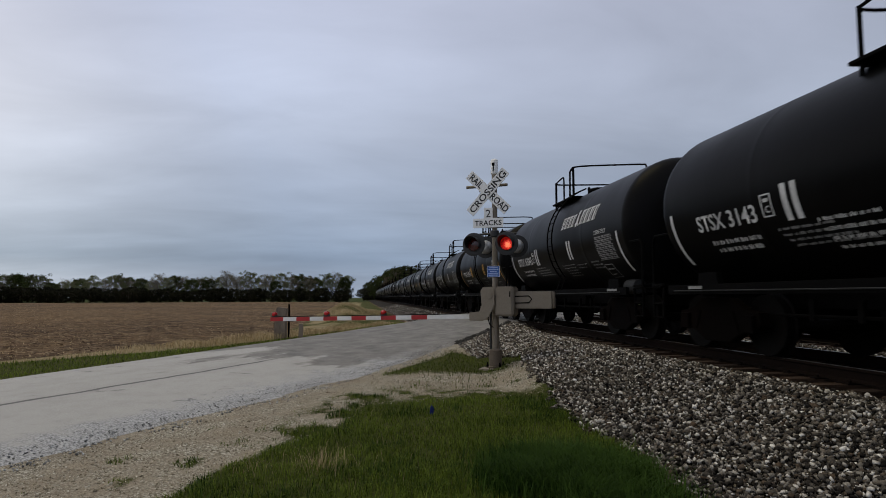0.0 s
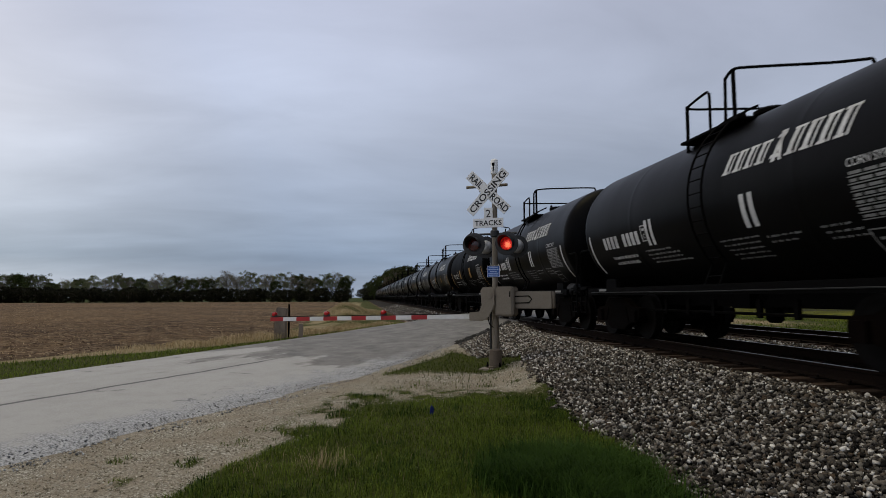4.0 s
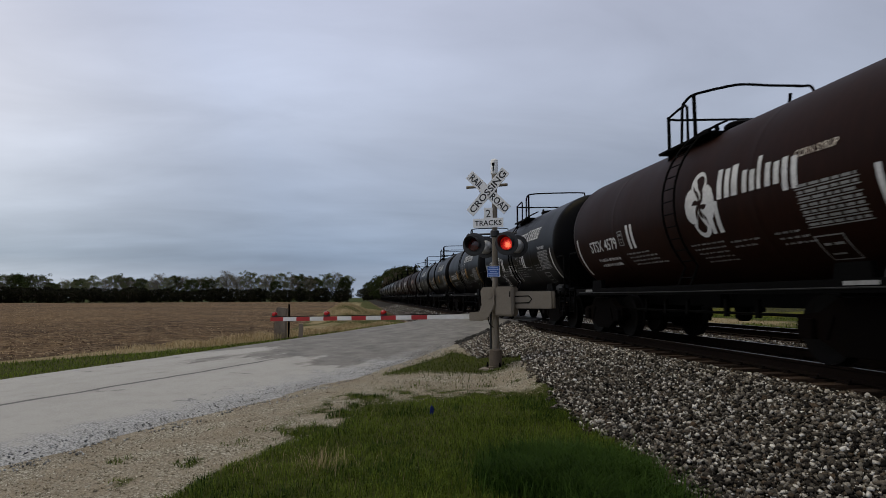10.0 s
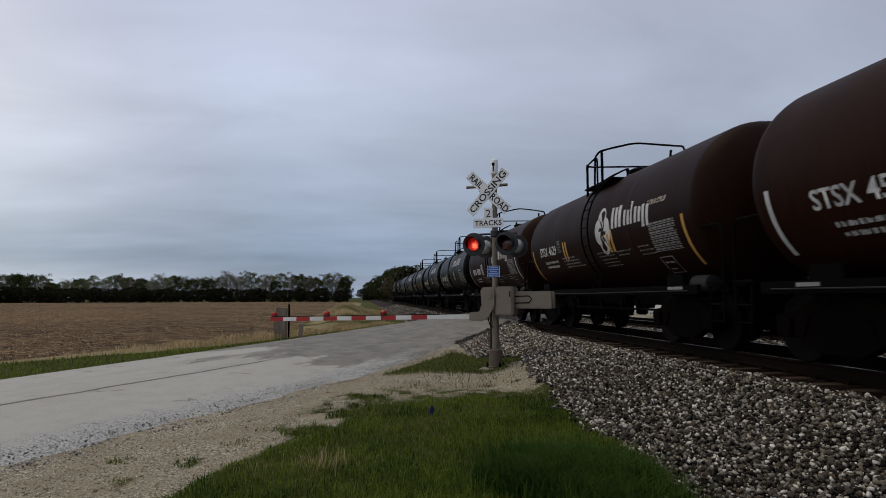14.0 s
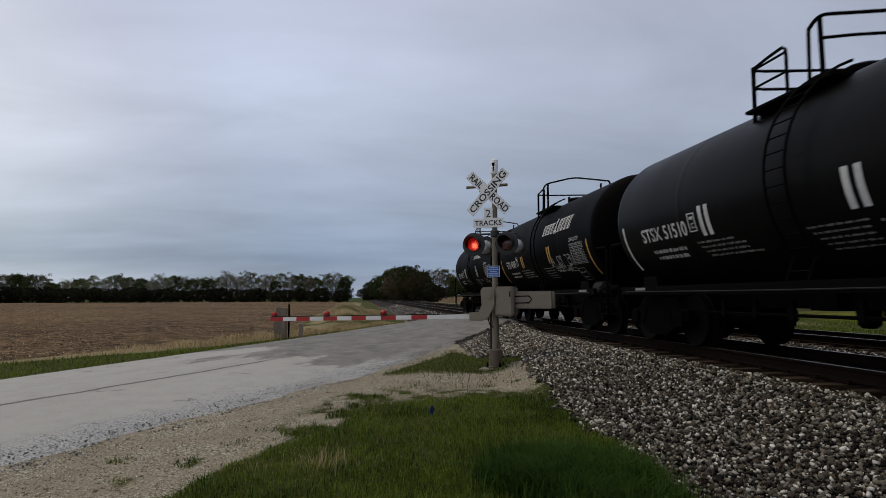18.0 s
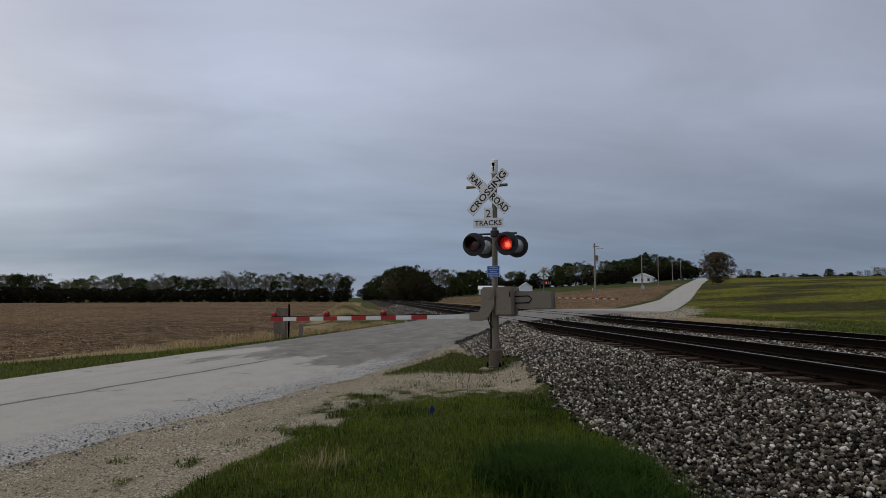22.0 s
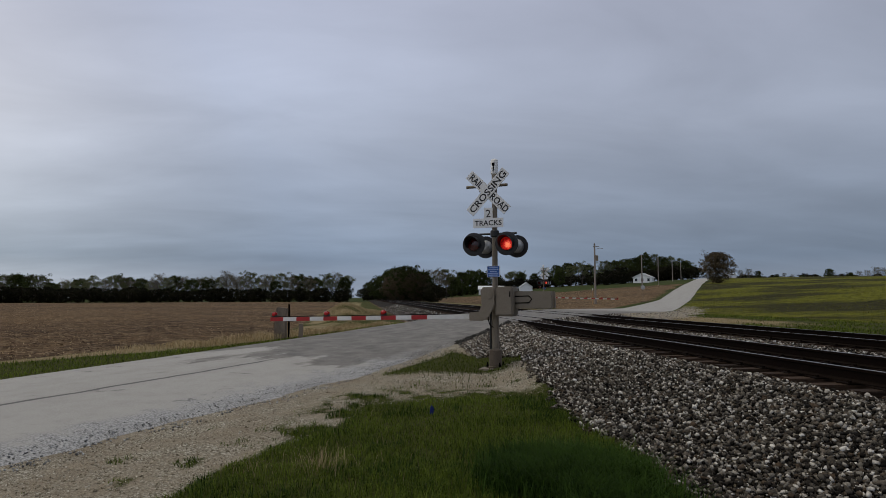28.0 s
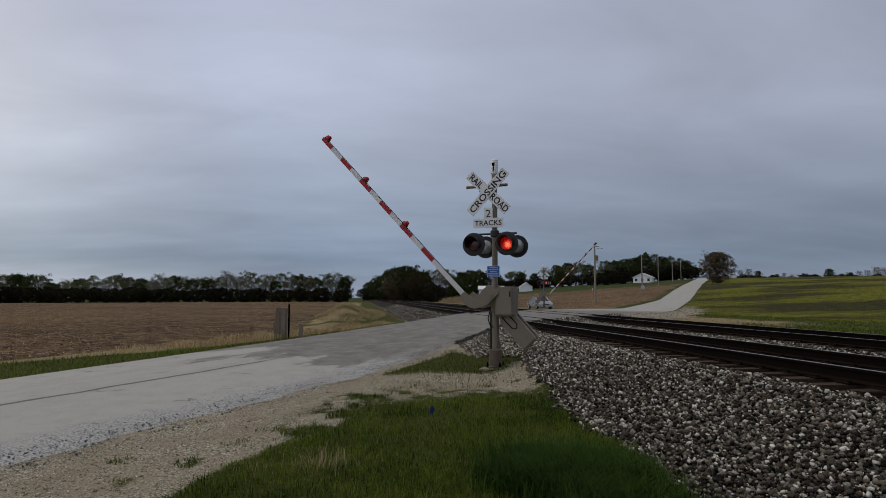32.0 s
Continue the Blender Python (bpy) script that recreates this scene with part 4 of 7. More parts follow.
    root.prism([(a, b) for a, b in side], 0.42, 0.45, "Y")
    root.tube([(0, -0.18, 0), (0, 0.43, 0)], 0.06, 12)
    root.box((-0.22, 0.16, -0.30), (0.05, 0.54, 0.16))
    arm = part("gate_arm", root, M_CASE, s, "lowered red and white striped gate arm on a grey bracket", pose(px, py, pz), bevel=0.006)
    arm["gate"] = 1
    start, tip, zz = -0.42, -ARM_LEN, -0.455
    part("arm_root_tube", Geo().box(((start - 0.78) / 2 - 0.2, -0.05, zz), (0.95, 0.05, 0.11)), M_ARMWHITE, arm, bevel=0.008)
    n, w = (13, 0.4065) if ARM_LEN < 7 else (17, 0.4065)
    x = tip
    for i in range(n):
        part("red_stripe" if i % 2 == 0 else "white_stripe", Geo().box((x + w / 2, -0.05, zz), (w, 0.042, 0.10)), M_RED if i % 2 == 0 else M_ARMWHITE, arm, bevel=0.004)
        x += w
    part("arm_sleeve", Geo().box(((x - 0.72) / 2, -0.05, zz), (abs(x + 0.72), 0.046, 0.104)), M_ARMWHITE, arm, bevel=0.004)
    part("arm_wire", Geo().tube([(tip + 0.1, -0.05, zz + 0.065), (-0.9, -0.05, zz + 0.065), (-0.5, -0.05, zz + 0.09)], 0.008, 5), M_FRAME, arm)
    for dx in (0.12, 1.72, 3.32):
        lp = part("arm_lamp", Geo().box((tip + dx, -0.05, zz + 0.085), (0.16, 0.06, 0.07)), M_LAMPBLACK, arm, "small red arm lamp", bevel=0.008)
        for sy in (-1, 1):
            part("arm_lamp_lens", Geo().lathe([(0, 0.052), (sy * 0.03, 0.050), (sy * 0.05, 0.025)], 14, "Y", (tip + dx, -0.05 + sy * 0.03, zz + 0.13)), material("red_arm_lens", (0.30, 0.006, 0.006), 0.2, vary=0.2, bump=0, coat=0.3, emit=0.13), lp)
    # counterweights on the far side of the pivot
    for y in (0.08, 0.40):
        cw = part("counterweight_arm", Geo().prism([(0.02, 0.08), (0.60, 0.10), (0.62, -0.26), (0.02, -0.20)], y - 0.015, y + 0.015, "Y"), M_CASE, arm, bevel=0.005)
        part("counterweight", Geo().prism([(0.52, 0.09), (1.34, 0.07), (1.34, -0.31), (0.52, -0.29)], y - 0.05, y + 0.05, "Y"), M_CASE, arm, "flat grey steel counterweight", bevel=0.012)
        g = Geo()
        loop = [(0.50, -0.02), (0.84, -0.02), (0.90, -0.09), (0.84, -0.17), (0.50, -0.17)]
        g.tube([(a, y - 0.056, b) for a, b in loop], 0.012, 5)
        part("slot_rim", g, M_FRAME, arm)
    return s


near_signal = build_signal(pose(*SIGNAL_AT, 0, 0, FACE), "railroad crossing mast with crossbuck, red flashers and gate")
far_signal = build_signal(pose(*FAR_SIGNAL_AT, 0, 0, FACE + 180), "distant crossing mast with crossbuck, flashers and gate", 8.0)

# ---------------------------------------------------------------- tank cars
# Car axes: +Y away from the camera (the rear of the train), z = 0 on the rail head, X = 0 on the track's centre; the lettered side faces -X.
TANK_R, TANK_Z, TANK_HALF, TRUCK_Y, CAR_HALF = 1.41, 2.46, 5.33, 3.85, 5.70
SPEED = 18.95
SHARED = {}
WHEELS = []
M_FADEDPINK = material("faded_pink_lettering", (0.26, 0.15, 0.115), 0.7, vary=0.3, scale=3, grain=20, bump=0, stain=(0.08, 0.03, 0.018), stain_amount=0.6, stain_scale=3)
M_DUSTYPRINT = material("dusty_ochre_print", (0.075, 0.062, 0.036), 0.8, vary=0.3, bump=0)
M_RUSTWHITE = material("rust_stained_white", (0.52, 0.46, 0.38), 0.7, vary=0.2, scale=3, grain=20, bump=0, stain=(0.28, 0.10, 0.03), stain_amount=0.8, stain_scale=4)


def shared(key, make):
    if key not in SHARED:
        SHARED[key] = make()
    return SHARED[key]


def on_tank(me, y, z, lift=0.006, mirror=True):
    """Bends a flat mesh (x to the right as read, y up) on to the side of the tank; y: its start, counted towards the camera from the lettering's datum."""
    a0 = math.asin(max(-1, min(1, (z - TANK_Z) / TANK_R)))
    for v in me.vertices:
        a = a0 + v.co.y / TANK_R
        r = TANK_R + lift
        v.co = Vector((-r * math.cos(a), TRUCK_Y - (y + v.co.x), TANK_Z + r * math.sin(a)))
    return me


def strips(rects):
    """Flat rectangles (x0, y0, x1, y1, slant) as a mesh cut finely enough to bend."""
    g = Geo()
    for x0, y0, x1, y1, sl in rects:
        n = max(1, int(abs(y1 - y0) / 0.08))
        vs = []
        for i in range(n + 1):
            k = i / n
            yy = y0 + (y1 - y0) * k
            vs += [(x0 + sl * k, yy, 0), (x1 + sl * k, yy, 0)]
        g.add(vs, [(2 * i, 2 * i + 1, 2 * i + 3, 2 * i + 2) for i in range(n)])
    me = bpy.data.meshes.new("strips")
    me.from_pydata(g.v, [], g.f)
    return me


def decal(name, me, mat, car, label=""):
    me.materials.append(mat)
    return put(name, me, car, None, label)


def ribbon(pts, width):
    """A flat wandering stroke."""
    vs, fs = [], []
    n = len(pts)
    for i, (x, y) in enumerate(pts):
        x2, y2 = pts[min(i + 1, n - 1)]
        x1, y1 = pts[max(i - 1, 0)]
        dx, dy = x2 - x1, y2 - y1
        l = math.hypot(dx, dy) or 1
        w = width * (0.6 + 0.4 * math.sin(i * 1.3))
        vs += [(x - dy / l * w / 2, y + dx / l * w / 2, 0), (x + dy / l * w / 2, y - dx / l * w / 2, 0)]
    for i in range(n - 1):
        fs.append((2 * i, 2 * i + 1, 2 * i + 3, 2 * i + 2))
    return vs, fs


def scribble(seed, wide, high, strokes, width):
    rng = random.Random(seed)
    g = Geo()
    for s in range(strokes):
        x = wide * (s + 0.5) / strokes
        pts, a = [(x, rng.uniform(0, high))], rng.uniform(0, 6)
        for _ in range(rng.randint(10, 18)):
            a += rng.uniform(-0.9, 1.3)
            px, py = pts[-1]
            px += 0.09 * math.cos(a) * wide / 1.5
            py += 0.09 * math.sin(a)
            pts.append((min(x + 0.3, max(x - 0.3, px)), min(high, max(0, py))))
        g.add(*ribbon(pts, width))
    me = bpy.data.meshes.new("strokes")
    me.from_pydata(g.v, [], g.f)
    return me


def tank_mesh(mat):
    prof = [(-TANK_HALF + 0.52 * (1 - math.cos(a)), max(0.03, TANK_R * math.sin(a))) for a in (math.pi / 2 * i / 10 for i in range(11))]
    mid = [(-TANK_HALF + 0.56, TANK_R), (-4.5, TANK_R), (-2.52, TANK_R), (-2.41, TANK_R), (-2.395, TANK_R + 0.0012), (-2.36, TANK_R + 0.0012), (-2.345, TANK_R), (-2.2, TANK_R), (-0.2, TANK_R), (0, TANK_R)]
    half = prof + mid
    full = half + [(-y, r) for y, r in reversed(half[:-1])]
    return Geo().lathe(full, 56, "Y", (0, 0, TANK_Z)).mesh("tank", mat, 50)


def wheel_mesh():
    g = Geo()
    g.lathe([(-0.07, 0.12), (-0.06, 0.30), (-0.065, 0.36), (-0.075, 0.40), (-0.075, 0.455), (0.05, 0.458), (0.065, 0.485), (0.085, 0.485), (0.09, 0.40), (0.05, 0.36), (0.03, 0.14), (0.10, 0.11)], 28, "X")
    return g.mesh("wheel", M_WHEEL, 40)


def side_frame():
    o = [(-1.12, 0.46), (-1.10, 0.64), (-0.72, 0.68), (-0.40, 0.86), (0.40, 0.86), (0.72, 0.68), (1.10, 0.64), (1.12, 0.46), (0.98, 0.36), (0.78, 0.36), (0.62, 0.30), (0.34, 0.16), (-0.34, 0.16), (-0.62, 0.30), (-0.78, 0.36), (-0.98, 0.36)]
    g = Geo().prism(o, -0.08, 0.08, "X")
    for s in (-1, 1):
        g.box((-0.02, s * 0.889, 0.47), (0.24, 0.26, 0.26))
        g.box((0, s * 0.52, 0.50), (0.20, 0.06, 0.34), Matrix.Rotation(radians(s * 24), 4, "X"))
    for y in (-0.14, 0.0, 0.14):
        g.lathe([(0.26, 0.07), (0.62, 0.07)], 10, "Z", (0, y, 0))
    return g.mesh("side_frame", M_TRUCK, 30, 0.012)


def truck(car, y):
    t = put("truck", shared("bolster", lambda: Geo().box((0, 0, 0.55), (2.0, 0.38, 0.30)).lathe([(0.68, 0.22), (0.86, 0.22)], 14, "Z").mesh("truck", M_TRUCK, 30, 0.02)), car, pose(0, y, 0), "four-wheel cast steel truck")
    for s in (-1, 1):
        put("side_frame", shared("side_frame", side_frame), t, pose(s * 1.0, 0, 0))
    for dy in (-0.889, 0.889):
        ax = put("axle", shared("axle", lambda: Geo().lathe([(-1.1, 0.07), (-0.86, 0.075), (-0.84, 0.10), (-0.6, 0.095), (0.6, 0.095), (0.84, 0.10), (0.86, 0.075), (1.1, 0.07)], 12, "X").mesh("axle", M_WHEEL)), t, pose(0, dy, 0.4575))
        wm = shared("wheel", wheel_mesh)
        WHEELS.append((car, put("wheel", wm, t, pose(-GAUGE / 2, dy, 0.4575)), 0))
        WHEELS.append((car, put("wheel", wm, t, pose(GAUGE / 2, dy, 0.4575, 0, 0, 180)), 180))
    return t


def ladder_mesh(side):
    """Runs from the side sill up round the tank to the platform."""
    g = Geo()
    arc = []
    for i in range(15):
        a = radians(-42 + 112 * i / 14)
        r = TANK_R + 0.16
        arc.append((side * r * math.cos(a), TANK_Z + r * math.sin(a)))
    arc = [(side * 1.34, 1.0)] + arc
    for y in (-0.2, 0.2):
        g.tube([(x, y, z) for x, z in arc], 0.02, 6)
    for i in range(1, len(arc)):
        (x0, z0), (x1, z1) = arc[i - 1], arc[i]
        g.tube([((x0 + x1) / 2, -0.2, (z0 + z1) / 2), ((x0 + x1) / 2, 0.2, (z0 + z1) / 2)], 0.012, 5)
    return g.mesh("ladder", M_FRAME, 40)


def rounded(pts, n=4):
    """A smooth curve through the points of a bent pipe."""
    ps = [Vector(p) for p in pts]
    out = []
    for i in range(len(ps) - 1):
        a, b, c, d = ps[max(i - 1, 0)], ps[i], ps[i + 1], ps[min(i + 2, len(ps) - 1)]
        k = min(1.0, (b - a).length / max(1e-6, (c - b).length)) if i else 0.0
        k2 = min(1.0, (d - c).length / max(1e-6, (c - b).length)) if i + 2 < len(ps) else 0.0
        m1, m2 = (c - a) * 0.5 * k, (d - b) * 0.5 * k2
        for j in range(n):
            t = j / n
            out.append(b * (2 * t ** 3 - 3 * t ** 2 + 1) + m1 * (t ** 3 - 2 * t ** 2 + t) + c * (3 * t ** 2 - 2 * t ** 3) + m2 * (t ** 3 - t ** 2))
    return out + [ps[-1]]


def rear_railing(style):
    """Railing at the rear edge of the top platform: a looped side rail and bars across."""
    g = Geo()
    t = 4.34
    y0, y1 = (0.98, 0.30) if style == "plain" else (0.86, 0.14)
    g.tube([(-0.95, y0, 3.45), (-0.95, y0, t)], 0.032, 6)
    g.tube([(-0.95, y0, t - 0.02), (-0.95, (y0 + y1) / 2, t + 0.03), (-0.95, y1 + 0.07, t + 0.05), (-0.95, y1 + 0.01, t), (-0.95, y1, t - 0.08), (-0.95, y1, 3.6)], 0.024, 6)
    bars = (t - 0.04, t - 0.32) if style == "double" else (t - 0.04,)
    for z in bars:
        g.tube([(-0.95, y0, z), (-0.80, y0 - 0.04, z - 0.02), (0.80, y0 - 0.34, z - 0.02), (0.90, y0 - 0.40, z - 0.08), (0.92, y0 - 0.40, 3.6)], 0.022, 6)
        if style == "double":
            g.tube([(-0.95, y0, z), (-0.95, y1, z)], 0.018, 6)
    return g.mesh("rear_railing", M_FRAME, 40)


def hoop_railing(style):
    """Taller hoop across the platform beside the manway."""
    g = Geo()
    d = 0.0 if style == "plain" else -0.62
    if style == "plain":
        top = [(-0.90, 0.62, 3.62), (-0.90, 0.56, 4.36), (-0.90, 0.44, 4.48), (-0.86, 0.22, 4.54), (-0.45, 0.12, 4.64), (0.0, 0.10, 4.73), (0.45, -0.05, 4.68), (0.80, -0.35, 4.58), (0.95, -0.50, 4.46), (0.95, -0.55, 3.7)]
    else:
        top = [(-0.90, 0.40 + d, 3.62), (-0.90, 0.38 + d, 4.38), (-0.90, 0.34 + d, 4.47), (-0.88, 0.24 + d, 4.54), (-0.80, 0.16 + d, 4.57), (-0.40, 0.14 + d, 4.61), (0.60, -0.15 + d, 4.61), (0.90, -0.45 + d, 4.56), (0.95, -0.60 + d, 4.44), (0.95, -0.62 + d, 3.7)]
    g.tube(rounded(top), 0.026, 6)
    g.tube([(-0.86, 0.20 + d, 3.66), (-0.86, 0.22 + d, 4.54 if style == "plain" else 4.57)], 0.034, 6)
    if style == "plain":
        g.tube([(0.86, 0.20, 3.66), (0.82, -0.1, 4.54)], 0.03, 6)
    if style == "double":
        g.tube([(-0.88, 0.20 + d, 4.26), (-0.40, 0.14 + d, 4.31), (0.60, -0.15 + d, 4.31), (0.94, -0.55 + d, 4.24)], 0.022, 6)
    return g.mesh("hoop_railing", M_FRAME, 40)


def on_head(me, x, z):
    """Bends a flat mesh on to the tank's head that trails behind the lettering."""
    for v in me.vertices:
        px, pz = x + v.co.x, z + v.co.y
        k = max(0.0, 1 - (px * px + (pz - TANK_Z) ** 2) / TANK_R ** 2)
        v.co = Vector((px, -(TANK_HALF - 0.52 + 0.52 * math.sqrt(k)) - 0.012, pz))
    return me


# where the platform stands off the middle of its car
RAIL_SHIFT = {"51523": 0.35, "4579": -0.28, "51499": -0.12}


def build_car(number, brown=False, tape="w", marks="text", logo="bars", graffiti=0, label=""):
    dull = number[:2] in ("33", "43")
    paint = (M_BROWNDULL if marks == "rust" else M_BROWN) if brown else (M_DULL if dull else M_BLACK)
    col = "brown" if brown else "black"
    car = thing("tank_car", Matrix.Identity(4), label or f"{col} railroad tank car with white lettering", "tank car", "tank cars of the train")
    put("tank", shared(("tank", paint.name), lambda: tank_mesh(paint)), car)
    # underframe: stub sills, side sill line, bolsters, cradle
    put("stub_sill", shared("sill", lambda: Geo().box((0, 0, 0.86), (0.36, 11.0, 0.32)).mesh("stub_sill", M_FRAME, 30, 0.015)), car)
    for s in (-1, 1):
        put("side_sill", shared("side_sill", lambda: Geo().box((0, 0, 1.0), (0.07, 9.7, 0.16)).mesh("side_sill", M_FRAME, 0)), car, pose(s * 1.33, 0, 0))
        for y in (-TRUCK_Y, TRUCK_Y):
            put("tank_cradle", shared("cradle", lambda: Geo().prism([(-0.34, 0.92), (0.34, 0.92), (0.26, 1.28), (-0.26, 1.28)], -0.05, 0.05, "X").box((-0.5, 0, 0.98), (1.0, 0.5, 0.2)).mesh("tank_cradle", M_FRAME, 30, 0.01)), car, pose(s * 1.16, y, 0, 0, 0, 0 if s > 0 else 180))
    for y in (-TRUCK_Y, TRUCK_Y):
        truck(car, y)
    for e in (-1, 1):
        rot = 0 if e > 0 else 180
        put("coupler", shared("coupler", lambda: Geo().box((0, 5.42, 0.86), (0.16, 0.56, 0.18)).box((0.05, 5.66, 0.86), (0.26, 0.16, 0.28)).box((-0.1, 5.74, 0.86), (0.08, 0.14, 0.26)).mesh("coupler", M_TRUCK, 30, 0.02)), car, pose(0, 0, 0, 0, 0, rot))
        put("end_platform", shared("end_platform", lambda: Geo().box((0, 5.32, 1.10), (2.66, 0.46, 0.05)).box((0, 5.5, 1.0), (2.5, 0.08, 0.12)).mesh("end_platform", M_FRAME, 30, 0.01)), car, pose(0, 0, 0, 0, 0, rot))

        def grab(s):
            x = s * 1.30
            return Geo().tube([(x * 0.80, 4.78, 1.98), (x, 4.92, 2.02), (x, 5.42, 2.02), (x, 5.5, 1.92), (x, 5.5, 1.06)], 0.024, 6).mesh("end_handrail", M_FRAME, 40)

        def step(s):
            x = s * 1.30
            return Geo().tube([(x, 5.12, 1.05), (x, 5.16, 0.50), (x, 5.5, 0.50), (x, 5.5, 1.05)], 0.026, 6).tube([(x, 5.14, 0.76), (x, 5.5, 0.76)], 0.018, 6).tube([(x, 5.22, 1.06), (x, 5.55, 1.06), (x, 5.60, 0.98), (x - s * 0.3, 5.62, 0.98)], 0.02, 6).mesh("step", M_FRAME, 40)
        for s in (-1, 1):
            put("end_handrail", shared(("grab", s), lambda s=s: grab(s)), car, pose(0, 0, 0, 0, 0, rot))
            put("step", shared(("step", s), lambda s=s: step(s)), car, pose(0, 0, 0, 0, 0, rot))
        put("air_hose", shared("hose", lambda: Geo().tube([(0.28, 5.55, 0.8), (0.30, 5.68, 0.62), (0.24, 5.80, 0.40), (0.14, 5.88, 0.34)], 0.025, 6).mesh("air_hose", M_FRAME, 40)), car, pose(0, 0, 0, 0, 0, rot))
    put("brake_cylinder", shared("brake", lambda: Geo().lathe([(-4.72, 0.06), (-4.70, 0.15), (-4.22, 0.16), (-4.18, 0.05)], 16, "Y", (-0.98, 0, 1.10)).box((-0.5, -4.5, 1.08), (0.6, 0.22, 0.2)).mesh("brake_cylinder", M_DUSTY, 40)), car, None, "dusty grey brake cylinder")
    # grey tube added in place of the highlight along the sill edge
    put("brake_pipe", shared("pipe", lambda: Geo().tube([(-1.385, -4.6, 0.98), (-1.385, 0, 0.965), (-1.385, 4.6, 0.98)], 0.011, 6).mesh("brake_pipe", M_DUSTY, 40)), car)

    def rigging():
        g = Geo().tube([(-0.9, -2.6, 0.62), (-0.9, 2.6, 0.62)], 0.025, 6).tube([(0.5, -2.6, 0.75), (0.5, 2.6, 0.75)], 0.03, 6)
        for y in (-1.7, -0.9, 0.3, 1.1, 1.9):
            g.box((-0.9, y, 0.70), (0.06, 0.09, 0.28))
        g.box((-0.2, 0.4, 0.86), (0.3, 0.5, 0.36)).lathe([(0.62, 0.12), (1.1, 0.12)], 12, "Z", (0, -0.4, 0))
        return g.mesh("brake_rigging", M_FRAME, 30)
    put("brake_rigging", shared("rig", rigging), car)
    put("outlet_valve", shared("outlet", lambda: Geo().lathe([(0.45, 0.09), (0.5, 0.14), (0.75, 0.16), (0.95, 0.24), (1.08, 0.26)], 16, "Z", (0, 0.0, 0)).mesh("outlet_valve", M_FRAME, 40)), car)
    # top platform, railings, manway and fittings
    put("top_platform", shared("deck", lambda: Geo().box((-0.86, 0.10, 3.66), (0.36, 1.75, 0.05)).mesh("top_platform", M_FRAME, 30, 0.01)), car)
    put("top_platform", shared("deck", lambda: None), car, pose(0, 0.2, 0, 0, 0, 180))
    style = "plain" if brown or number[:2] in ("33", "43") else ("double" if number[0] == "5" else "single")
    put("rear_railing", shared(("rear_rail", style), lambda: rear_railing(style)), car, pose(0, RAIL_SHIFT.get(number, 0.0), 0))
    put("hoop_railing", shared(("hoop", style), lambda: hoop_railing(style)), car, pose(0, RAIL_SHIFT.get(number, 0.0), 0))
    for s in (-1, 1):
        put("ladder", shared(("ladder", s), lambda s=s: ladder_mesh(s)), car, pose(0, -0.34, 0))
    put("manway", shared("manway", lambda: Geo().lathe([(3.72, 0.24), (3.90, 0.24), (3.92, 0.30), (3.98, 0.30), (4.02, 0.24), (4.04, 0.1)], 20, "Z", (0, -0.15, 0)).box((0, 0.16, 4.0), (0.12, 0.16, 0.1)).mesh("manway", M_FRAME, 40)), car)
    put("safety_valve", shared("valve", lambda: Geo().lathe([(3.74, 0.08), (3.9, 0.08), (3.91, 0.035), (4.1, 0.035), (4.12, 0.05), (4.2, 0.03)], 12, "Z", (0, 0.62, 0)).mesh("safety_valve", M_FRAME, 40)), car)
    for y0, y1 in ((-0.30, 0.10), (7.75, 8.25)):
        put("sill_label", shared(("sill_label", y0), lambda: Geo().box((-1.372, TRUCK_Y - (y0 + y1) / 2, 1.03), (0.008, y1 - y0, 0.05)).mesh("sill_label", M_DIMWHITE, 0)), car)
    letter_car(car, number, brown, tape, marks, logo, graffiti)
    return car


def print_rows(wide, rows, high, shift, seed):
    """Unreadable small print: rows of word-long bars."""
    rng = random.Random(seed)
    rects = []
    step = 0.088 if high < 0.05 else 0.14
    for r in range(rows):
        x, end = shift * r, wide * (1 - 0.25 * rng.random()) + shift * r
        while x < end:
            for _ in range(rng.randint(2, 6)):
                w = rng.uniform(0.014, 0.028)
                rects.append((x, -step * r + rng.choice((0, 0, 0.006)), x + w, high * rng.choice((1, 1, 0.8)) - step * r, 0))
                x += w + 0.008
            x += 0.035
    return strips(rects)


# place on the side (along, height) and size of each block of print
PRINT = (((0.22, 1.70), (1.25, 2, 0.075, 0.05, 1)), ((1.80, 1.76), (1.25, 4, 0.040, 0.05, 2)), ((4.30, 1.73), (0.85, 5, 0.032, 0.05, 3)), ((5.40, 1.70), (0.62, 2, 0.034, 0.04, 4)), ((6.42, 1.72), (0.60, 3, 0.034, 0.04, 5)))


